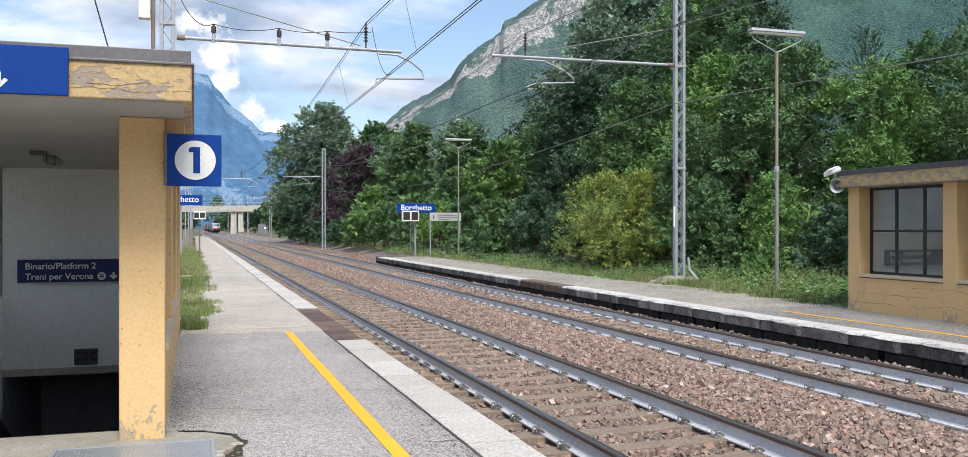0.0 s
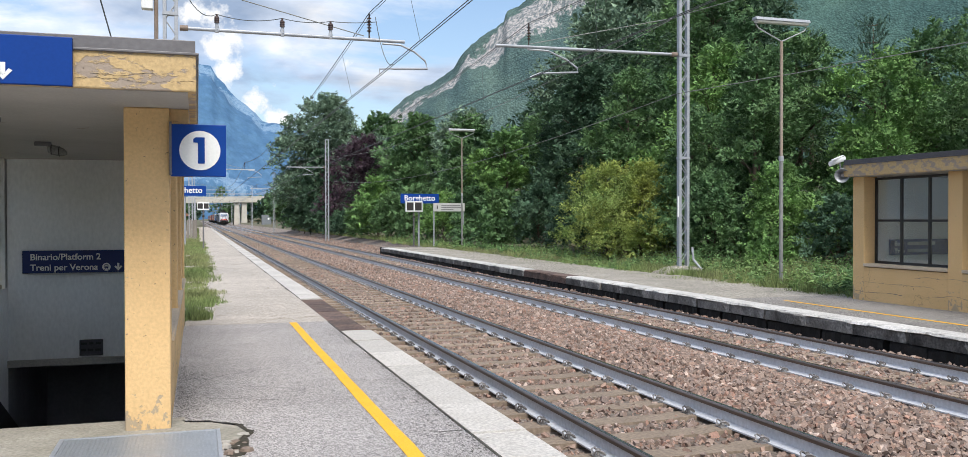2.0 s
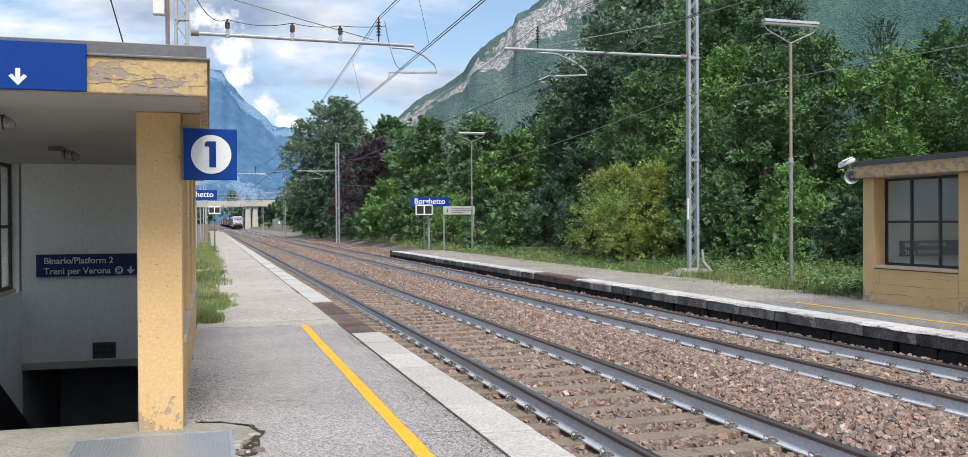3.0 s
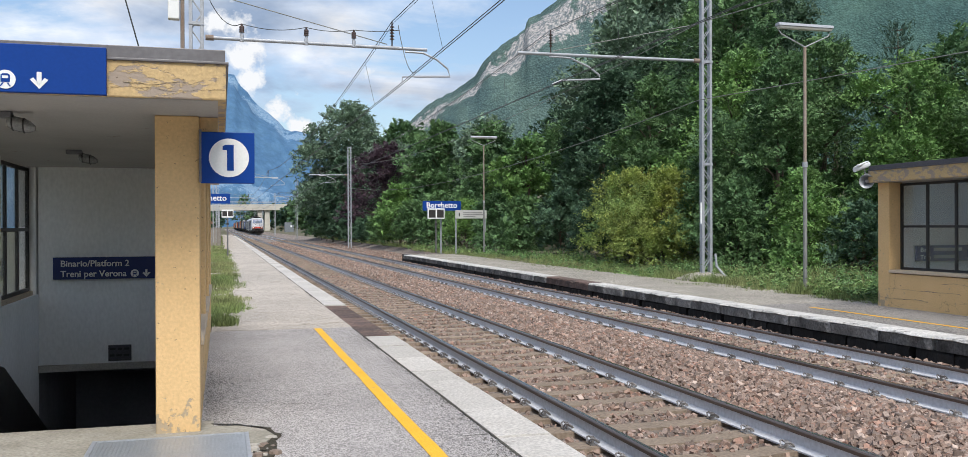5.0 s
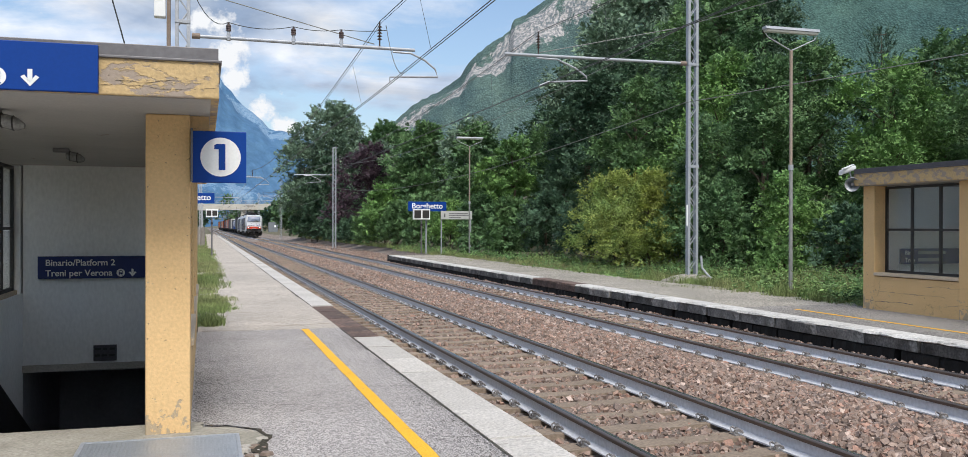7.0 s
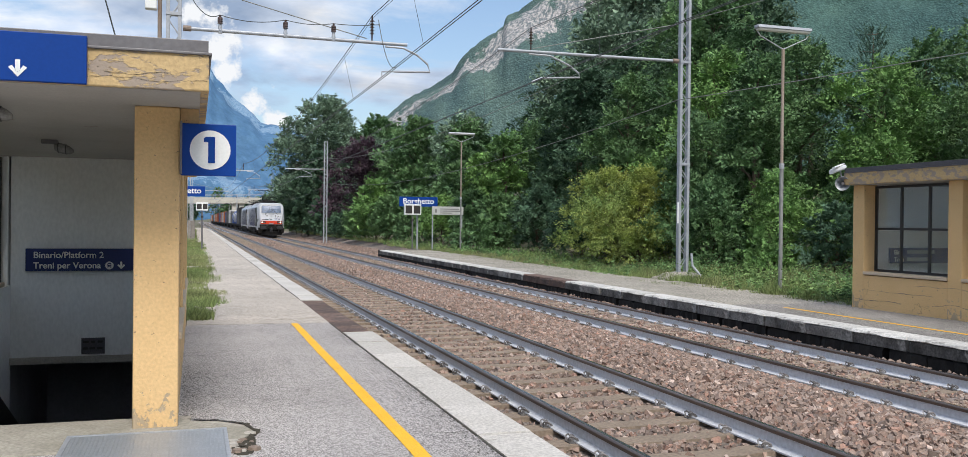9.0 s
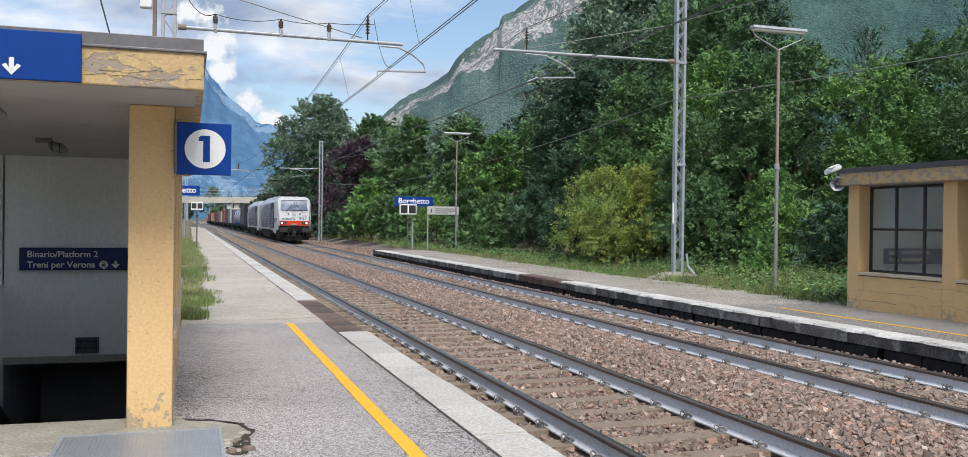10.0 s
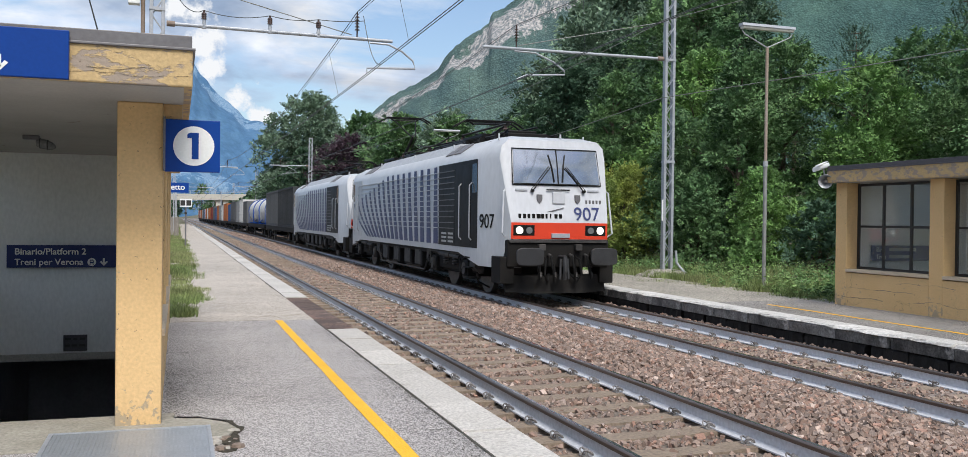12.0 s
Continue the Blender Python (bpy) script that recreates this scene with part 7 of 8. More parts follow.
def make_roof_gear(L):
    """High-voltage gear along the roof: side rails, cross frames, busbars on insulators, switches and cables."""
    for s in (-1, 1):
        part("roof_rail", Build().rod((s * 0.66, 1.9, 3.86), (s * 0.66, 16.8, 3.86), 0.03, k=6), LOCOBLACK, L)
    for y0, y1, x0, x1, z in ((2.0, 3.3, -0.55, 0.5, 3.98), (5.4, 8.2, -0.62, 0.1, 4.02), (8.5, 10.6, -0.3, 0.6, 3.96), (10.9, 13.2, -0.6, 0.2, 4.04), (15.4, 16.7, -0.5, 0.5, 3.94)):
        part("roof_trough", Build().box(x0, x1, y0, y1, 3.70, z - 0.08).box(x0 + 0.1, x1 - 0.2, y0 + 0.2, y1 - 0.3, z - 0.08, z), LOCOBLACK, L, bevel=0.025)
    rng = random.Random(3)
    for k in range(13):
        y = 2.1 + k * 1.2
        part("roof_frame", Build().box(-0.82, 0.82, y, y + 0.07, 3.74, 3.88), LOCOBLACK, L)
    for k in range(12):
        y = 2.6 + k * 1.2
        x = (-0.38, 0.1, 0.42)[k % 3]
        ins = Build().rod((x, y, 3.68), (x, y, 4.14), 0.045, k=8)
        for j in range(4):
            ins.rod((x, y, 3.80 + j * 0.075), (x, y, 3.84 + j * 0.075), 0.09, 0.055, 10)
        part("roof_insulator", ins, PORCELAIN, L, "ribbed brown insulator")
    part("roof_busbar", Build().path([(-0.38, 2.5, 4.16), (-0.38, 6.2, 4.18), (0.1, 7.4, 4.17), (0.1, 11.0, 4.17), (0.42, 12.2, 4.16), (0.42, 16.0, 4.16)], 0.03), LOCOBLACK, L)
    part("roof_busbar", Build().path([(0.42, 2.5, 4.10), (0.42, 5.0, 4.13), (0.1, 6.2, 4.16), (-0.38, 9.8, 4.12), (-0.38, 13.4, 4.12), (0.1, 15.0, 4.10)], 0.024), LOCOBLACK, L)
    for y, w, h in ((5.7, 0.5, 0.30), (7.0, 0.36, 0.24), (8.4, 0.55, 0.34), (10.1, 0.4, 0.26), (11.6, 0.5, 0.32), (12.9, 0.36, 0.26)):
        x = rng.uniform(-0.5, 0.2)
        part("roof_switch", Build().box(x, x + w, y, y + 0.55, 3.72, 3.74 + h).rod((x + w / 2, y + 0.1, 3.74 + h), (x + w / 2, y + 0.1, 3.92 + h), 0.05, k=8), LOCOBLACK, L, bevel=0.015)
    for x, y0, y1, z in ((-0.55, 1.9, 4.2, 3.98), (0.55, 4.6, 8.0, 4.08), (-0.5, 7.2, 11.4, 4.2), (0.5, 10.4, 14.0, 4.1), (-0.55, 13.0, 16.4, 4.0)):
        part("roof_cable", Build().path(sagging((x, y0, z), (x * 0.7, y1, z + 0.08), 0.14, 8), 0.026), LOCOBLACK, L)
    for s in (-1, 1):
        for y in (1.15, 4.75, 9.0, 13.9):
            part("lifting_lug", Build().rod((s * 1.06, y, 3.62), (s * 1.06, y, 3.78), 0.022, k=6), LOCOWHITE, L)


def make_loco(label, numbered):
    L = thing("locomotive", label, "locomotive", "train")
    # body: cross-sections along the length
    rings = []
    prof = [(0.0, 1.75, 0.0), (0.0, 3.4, 0.39), (0.35, 3.62, 0.5)]
    for y in (0.0, 0.02, 0.45, 0.9, 1.35, 3.0, 9.4, 15.75, 17.4, 17.85, 18.3, 18.73, 18.75):
        e = min(y, LOCO_LEN - y)
        h = side_x(y)
        low = 0.72 if 0.25 < e < 1.5 else (0.98 if e >= 1.5 else 1.36)
        roof = 3.70 if e > 0.7 else (1.76 + e / 0.235 * 1.0 if e < 0.42 else 3.58 + (e - 0.42) * 0.4)
        roof = min(roof, 3.70)
        sh = min(3.18, roof - 0.02)
        sh2 = min(3.45, roof - 0.01)
        i1, i2 = (0.05, 0.2) if e < 0.6 else (0.14, 0.5)
        ring = [(-h, y, low), (-h, y, sh), (-h + i1, y, sh2), (-h + i2, y, roof), (h - i2, y, roof), (h - i1, y, sh2), (h, y, sh), (h, y, low)]
        rings.append(ring)
    body = part("body", Build().loft(rings), LOCOWHITE, L, "white loco body", smooth=True, bevel=0.0)
    for sign in (1, -1):
        make_cab_front(L, sign)
    # side panels, grilles and the fan of stripes
    for s in (-1, 1):
        X = s * (HALF + 0.004)
        def plate(y0, y1, z0, z1, t=0.012):
            a, b = sorted((X, X + s * t))
            return Build().box(a, b, y0, y1, z0, z1)
        for e in (0, 1):
            def Y(y):
                return y if e == 0 else LOCO_LEN - y
            y0, y1 = sorted((Y(1.45), Y(3.25)))
            door = LOCOBLACK if e == 0 else LOCOWHITE
            dk = part("door_panel", plate(y0, y1, 1.12, 3.2, 0.006), door, L, "black panel with cab door" if e == 0 else "")
            a, b = sorted((Y(1.95), Y(2.6)))
            dr = part("cab_door", plate(a, b, 1.16, 3.1, 0.014), door, L, "cab door", bevel=0.004)
            for yy in (1.86, 2.7):
                part("grab_rail", Build().path([(X + s * 0.01, Y(yy), 1.3), (X + s * 0.07, Y(yy), 1.36), (X + s * 0.07, Y(yy), 2.6), (X + s * 0.01, Y(yy), 2.66)], 0.016), GALV, dr)
            a, b = sorted((Y(1.47), Y(1.82)))
            part("cab_window", plate(a, b, 2.42, 3.1, 0.012), DARKGLASS, L, "small dark cab side window")
            for k in range(3):
                a, b = sorted((Y(2.0), Y(2.55)))
                part("step", Build().box(min(X - s * 0.2, X), max(X - s * 0.2, X), a, b, 0.38 + k * 0.24, 0.42 + k * 0.24), RUNGEAR, L)
        gr = part("grille_panel", plate(3.26, 4.75, 1.12, 3.2, 0.006), LOCOBLACK, L, "black louvred panel")
        for k in range(11):
            z = 1.55 + k * 0.145
            part("louvre", Build().box(min(X, X + s * 0.03), max(X, X + s * 0.03), 4.75, 16.6, z, z + 0.018), LOCOWHITE, L, "thin pale louvre rib")
            part("louvre", Build().box(min(X, X + s * 0.03), max(X, X + s * 0.03), 3.3, 4.74, z, z + 0.022), ZINC, gr)
        # stripes fan out from upright at the front to leaning at the rear
        n = 17
        for k in range(n):
            u = k / (n - 1)
            top = 4.95 + u * 11.9
            w = 0.36 - 0.08 * u
            lean = 0.15 + 2.6 * u ** 1.8
            pts_l, pts_r = [], []
            for j in range(9):
                t = j / 8
                z = 3.18 - 2.05 * t
                if k > 8:
                    z = 3.18 - 0.055 * (k - 8) * 1.9 - (2.05 - 0.055 * (k - 8) * 1.9) * t
                yy = top - lean * t ** 1.6
                pts_l.append((yy, z))
                pts_r.append((yy + w * (0.8 + 0.45 * t), z))
            out = pts_l + pts_r[::-1]
            a, b = sorted((X + s * 0.003, X + s * 0.007))
            st = Build()
            for j in range(8):
                q = [pts_l[j], pts_l[j + 1], pts_r[j + 1], pts_r[j]]
                st.prism(q, "x", a, b)
            part("stripe", st, LOCOBLUE, L, "violet-blue slanting stripe")
        for k in range(6):
            part("small_text_bar", Build().box(min(X, X + s * 0.01), max(X, X + s * 0.01), 3.4 + (k % 2) * 0.6, 3.85 + (k % 2) * 0.6, 1.2 + (k // 2) * 0.1, 1.25 + (k // 2) * 0.1), PALEGREY, gr)
    # roof: side raised boxes and equipment
    for s in (-1, 1):
        a, b = sorted((s * 0.55, s * 1.28))
        part("roof_cowl", Build().prism([(s * 1.30, 3.44), (s * 0.98, 3.78), (s * 0.5, 3.80), (s * 0.5, 3.6)], "y", 4.4, 13.8), ROOFGREY, L, "pale roof cowl")
        for y in (3.2, 3.95, 14.2, 14.95):
            part("roof_grille", Build().prism([(s * 1.335, 3.46), (s * 0.995, 3.715), (s * 0.985, 3.70), (s * 1.325, 3.445)], "y", y, y + 0.65), ZINC, L)
    make_pantograph(L, 4.3, 1)
    make_pantograph(L, 14.4, 1, numbered)
    make_roof_gear(L)
    part("roof_cabinet", Build().box(-0.45, 0.45, 7.0, 9.0, 3.7, 3.98).box(-0.4, 0.4, 10.2, 11.6, 3.7, 3.95), LOCOBLACK, L, bevel=0.03)
    for y in (0.75, 1.6):
        part("antenna", Build().rod((0.3, y, 3.66), (0.3, y, 3.78), 0.03, 0.02, 8), ROOFGREY, L)
    for y in (4.0, 14.75):
        make_bogie(L, y)
    part("underframe", Build().box(-1.2, 1.2, 6.4, 12.4, 0.55, 1.02).box(-1.38, 1.38, 1.6, LOCO_LEN - 1.6, 0.86, 1.0), RUNGEAR, L, bevel=0.03)
    for k, y in enumerate((6.8, 8.1, 9.6, 11.2)):
        for s in (-1, 1):
            part("equipment_box", Build().box(s * 1.25 - 0.12, s * 1.25 + 0.12, y, y + 0.85, 0.42, 0.96), RUNGEAR, L, bevel=0.03)
    # pipes, sand boxes, dampers and brake gear along both sides
    for s in (-1, 1):
        for y in (2.0, 6.0, 12.75, 16.7):
            part("sand_box", Build().prism([(s * 1.16, 0.98), (s * 1.4, 0.98), (s * 1.4, 0.66), (s * 1.26, 0.5), (s * 1.16, 0.5)], "y", y - 0.22, y + 0.22), UNDERGREY, L, bevel=0.015)
            part("sand_pipe", Build().path([(s * 1.28, y, 0.52), (s * 1.2, y + 0.12, 0.3), (s * 0.85, y + 0.3, 0.14)], 0.022, 6), UNDERGREY, L)
        for y in (4.0, 14.75):
            part("damper", Build().rod((s * 1.38, y - 0.9, 0.84), (s * 1.38, y + 0.9, 0.90), 0.05, k=10).rod((s * 1.38, y - 0.1, 0.865), (s * 1.38, y + 0.9, 0.90), 0.068, k=10), UNDERGREY, L, "grey hydraulic damper")
            for d in (-0.42, 0.42):
                part("coil_spring", Build().path([(s * 1.3 + 0.1 * math.cos(q), y + d + 0.1 * math.sin(q), 0.62 + q * 0.011) for q in np.arange(0, 6 * math.pi, 0.6)], 0.024, 5), UNDERGREY, L)
            for d in (-1.45, 1.45):
                part("axle_cover", Build().rod((s * 1.4, y + d, 0.6), (s * 1.45, y + d, 0.6), 0.15, k=14), UNDERGREY, L, smooth=True)
                part("ground_cable", Build().path([(s * 1.43, y + d, 0.66), (s * 1.46, y + d + 0.2, 0.5), (s * 1.42, y + d + 0.42, 0.72), (s * 1.34, y + d + 0.46, 0.96)], 0.017, 5), LOCOBLACK, L)
        for k, y in enumerate((6.85, 8.15, 9.65, 11.25)):
            part("box_lid", Build().box(min(s * 1.372, s * 1.388), max(s * 1.372, s * 1.388), y + 0.08, y + 0.77, 0.48, 0.90), UNDERGREY, L, bevel=0.006)
            part("lid_latch", Build().rod((s * 1.38, y + 0.2, 0.86), (s * 1.405, y + 0.2, 0.86), 0.025, k=8), BUFFER, L)
        part("air_pipe", Build().path([(s * 1.36, 1.7, 0.93), (s * 1.4, 5.8, 0.93), (s * 1.4, 6.4, 0.36), (s * 1.4, 12.2, 0.36), (s * 1.4, 12.7, 0.93), (s * 1.36, 17.0, 0.93)], 0.024, 6), UNDERGREY, L)
        for y in (7.6, 10.6):
            part("air_tank", Build().rod((s * 1.05, y, 0.42), (s * 1.05, y + 1.3, 0.42), 0.17, k=14), UNDERGREY, L, smooth=True)
    # marks on the front and cab sides
    def on(z):
        return max(0.0, z - 1.79) * 0.2435 - 0.005
    if numbered:
        tilt = math.degrees(math.atan(1 / 0.2435))
        words("number", "907", 0.43, LOCOBLUE, L, pose(0.34, on(1.82) - 0.010, 1.80, tilt, 0, 0), bold=0.002)
        mark = Build()
        for k in range(5):
            mark.box(0.66 + k * 0.085, 0.70 + k * 0.085, on(2.22) - 0.006, on(2.22) + 0.02, 2.17, 2.25)
        part("mark_bar", mark, ZINC, L)
        for k, w in enumerate((0.07, 0.08, 0.07, 0.08, 0.11, 0.08, 0.05, 0.03, 0.08, 0.08)):
            x = -0.98 + k * 0.107
            part("operator_mark", Build().box(x, x + w * 0.82, on(1.86) - 0.004, on(1.86) + 0.02, 1.83, 1.93), LOCOBLACK, L, "dark bar of the operator name")
        part("operator_swoosh", Build().prism([(-0.30, 1.98), (0.12, 2.08), (-0.02, 2.03), (-0.16, 1.98)], "y", on(2.03) - 0.012, on(2.03) + 0.02), ZINC, L)
        for s in (-1, 1):
            rot = -90 if s < 0 else 90
            words("number", "907", 0.46, LOCOBLACK, L, pose(s * (side_x(1.30 if s < 0 else 0.5) + 0.016), 1.30 if s < 0 else 0.5, 1.60, 90, 0, rot + (11 if s < 0 else -11)), bold=0.004)
    return L


def make_wheels(parent, ys, r=0.46):
    for y in ys:
        w = part("wheelset", Build().rod((-0.82, y, r), (0.82, y, r), 0.08), RUNGEAR, parent)
        for s in (-1, 1):
            part("wheel", Build().rod((s * 0.69, y, r), (s * 0.82, y, r), r, k=24), STEEL, w, smooth=True)
            part("axle_box", Build().box(s * 1.02 - 0.12, s * 1.02 + 0.12, y - 0.28, y + 0.28, r - 0.18, r + 0.25), RUNGEAR, w, bevel=0.03)


def make_flat_wagon(length, label):
    w = thing("container_wagon", label, "wagon", "train")
    part("frame", Build().box(-1.2, 1.2, 0.4, length - 0.4, 1.0, 1.14).box(-0.5, 0.5, 0.4, length - 0.4, 0.72, 1.0).box(-1.25, -1.12, 0.5, length - 0.5, 0.84, 1.14).box(1.12, 1.25, 0.5, length - 0.5, 0.84, 1.14), RUNGEAR, w, bevel=0.02)
    for s in (-1, 1):
        for e in (0, 1):
            y = 0.4 if e == 0 else length - 0.4
            d = -0.42 if e == 0 else 0.42
            part("buffer", Build().rod((s * 0.875, y, 1.02), (s * 0.875, y + d, 1.02), 0.1, k=10).rod((s * 0.875, y + d, 1.02), (s * 0.875, y + d * 1.12, 1.02), 0.24, k=14), RUNGEAR, w)
        part("truss", Build().path([(s * 1.1, 3.4, 0.86), (s * 1.1, 5.0, 0.5), (s * 1.1, length - 5.0, 0.5), (s * 1.1, length - 3.4, 0.86)], 0.05), RUNGEAR, w)
    make_wheels(w, (1.5, 3.3, length - 3.3, length - 1.5))
    return w


def paint(name, c):
    return mat(name, c, tuple(q * 0.75 for q in c), rough=0.85, spec=0.15, scale=0.8, fine=14, grain=0.12, bump=0.03, stretch=(1, 1, 0.3))


def make_container(w, y0, length, high, material, label):
    c = part("container", Build().box(-1.2, 1.2, y0 + 0.03, y0 + length - 0.03, 1.17, 1.15 + high - 0.02), material, w, label)
    for s in (-1, 1):
        n = int(length / 0.28)
        b = Build()
        for i in range(n):
            y = y0 + 0.16 + i * (length - 0.32) / n
            a, d = sorted((s * 1.2, s * 1.232))
            b.box(a, d, y, y + 0.14, 1.32, 1.0 + high)
        tagged(part("corrugation", b, material, c), kind="stuff")
        for y in (y0 + 0.02, y0 + length - 0.14):
            a, d = sorted((s * 1.18, s * 1.245))
            part("corner_post", Build().box(a, d, y, y + 0.12, 1.15, 1.15 + high), material, c)
        for z in (1.15, 1.15 + high - 0.13):
            a, d = sorted((s * 1.19, s * 1.24))
            part("side_rail", Build().box(a, d, y0 + 0.14, y0 + length - 0.14, z, z + 0.13), material, c)
    return c


def make_tank(w, y0, material, frame):
    t = part("tank_container", Build().loft([[(r * math.cos(a), y, 2.35 + r * math.sin(a)) for a in (2 * math.pi * i / 24 for i in range(24))]
             for y, r in ((y0 + 0.2, 0.35), (y0 + 0.28, 0.85), (y0 + 0.45, 1.17), (y0 + 5.55, 1.17), (y0 + 5.72, 0.85), (y0 + 5.8, 0.35))]), material, w, "pale tank container in a blue frame", smooth=True)
    for y in (y0 + 0.05, y0 + 5.85):
        fr = Build()
        for s in (-1, 1):
            fr.box(s * 1.17 - 0.03, s * 1.17 + 0.03, y + 0.02, y + 0.1, 1.16, 2.35)
            fr.rod((s * 1.1, y + 0.06, 1.3), (s * 0.5, y + 0.06, 1.9), 0.025)
        fr.path([(1.19 * math.cos(q), y + 0.06, 2.35 + 1.19 * math.sin(q)) for q in np.linspace(0, math.pi, 15)], 0.035, 6)
        fr.box(-1.08, 1.08, y + 0.02, y + 0.1, 1.16, 1.28)
        part("end_frame", fr, frame, t, "blue end frame")
    part("band", Build().rod((0, y0 + 2.0, 2.35), (0, y0 + 2.06, 2.35), 1.185, k=24).rod((0, y0 + 3.9, 2.35), (0, y0 + 3.96, 2.35), 1.185, k=24), GALV, t)
    part("walkway", Build().box(-0.3, 0.3, y0 + 0.4, y0 + 5.6, 3.53, 3.58), GALV, t)


C_DARK = paint("charcoal_container", (0.058, 0.062, 0.066))
C_SLATE = paint("slate_grey_container", (0.13, 0.135, 0.14))
C_GREY = paint("grey_container", (0.30, 0.31, 0.31))
C_PALE = paint("pale_container", (0.66, 0.66, 0.64))
C_ORANGE = paint("orange_container", (0.42, 0.15, 0.06))
C_BLUE = paint("blue_container", (0.06, 0.12, 0.27))
C_RED = paint("red_brown_container", (0.27, 0.06, 0.045))
C_TANKBLUE = paint("blue_tank_frame", (0.02, 0.08, 0.33))
TRAIN = []


def make_train():
    first = make_loco("white electric locomotive with blue slanting stripes and red band", True)
    second = make_loco("second white striped electric locomotive coupled behind", False)
    TRAIN.extend([(first, 0.0), (second, 19.45)])
    at = 38.6
    plan = [
        (19.6, [("box", 0.7, 9.1, 2.6, C_DARK, "charcoal curtain-sided swap body"), ("box", 9.9, 9.1, 2.6, C_SLATE, "dark grey curtain-sided swap body")]),
        (19.6, [("tank", 0.6, C_PALE), ("tank", 6.8, C_PALE), ("tank", 13.0, C_PALE)]),
        (19.6, [("box", 0.8, 6.05, 2.3, C_SLATE, "slate grey container"), ("box", 7.6, 5.6, 2.6, C_PALE, "pale container"), ("box", 13.3, 5.6, 2.5, C_GREY, "grey container")]),
        (19.6, [("box", 0.8, 11.5, 2.55, C_SLATE, "grey container"), ("box", 13.1, 6.0, 2.35, C_BLUE, "blue container")]),
        (19.6, [("box", 0.8, 12.1, 2.6, C_ORANGE, "orange container"), ("box", 13.1, 6.0, 2.5, C_PALE, "pale container")]),
        (19.6, [("box", 0.8, 9.1, 2.5, C_GREY, "grey container"), ("box", 10.0, 9.1, 2.6, C_ORANGE, "orange container")]),
        (19.6, [("box", 0.8, 9.1, 2.3, C_BLUE, "blue container"), ("box", 10.6, 8.5, 2.7, C_SLATE, "grey container")]),
        (19.6, [("box", 0.8, 12.1, 2.6, C_RED, "red-brown container"), ("box", 13.1, 6.0, 2.6, C_ORANGE, "orange container")]),
        (19.6, [("box", 0.8, 9.1, 2.6, C_ORANGE, "orange container"), ("box", 10.0, 9.1, 2.6, C_PALE, "pale container")]),
    ]
    order = [0, 1, 2, 3, 4, 5, 6, 7, 8, 4, 6, 5, 8, 7]
    made = {}
    for k in order:
        length, loads = plan[k]
        if k in made:
            w = copy_thing(made[k], pose(0, 0, 0))
        else:
            w = made[k] = make_flat_wagon(length, "low container wagon loaded with " + ("pale tanks in blue frames" if k == 1 else loads[0][5] + "s"))
            for q in loads:
                if q[0] == "tank":
                    make_tank(w, q[1], q[2], C_TANKBLUE)
                else:
                    make_container(w, *q[1:])
        TRAIN.append((w, at))
        at += length + 0.35


make_train()


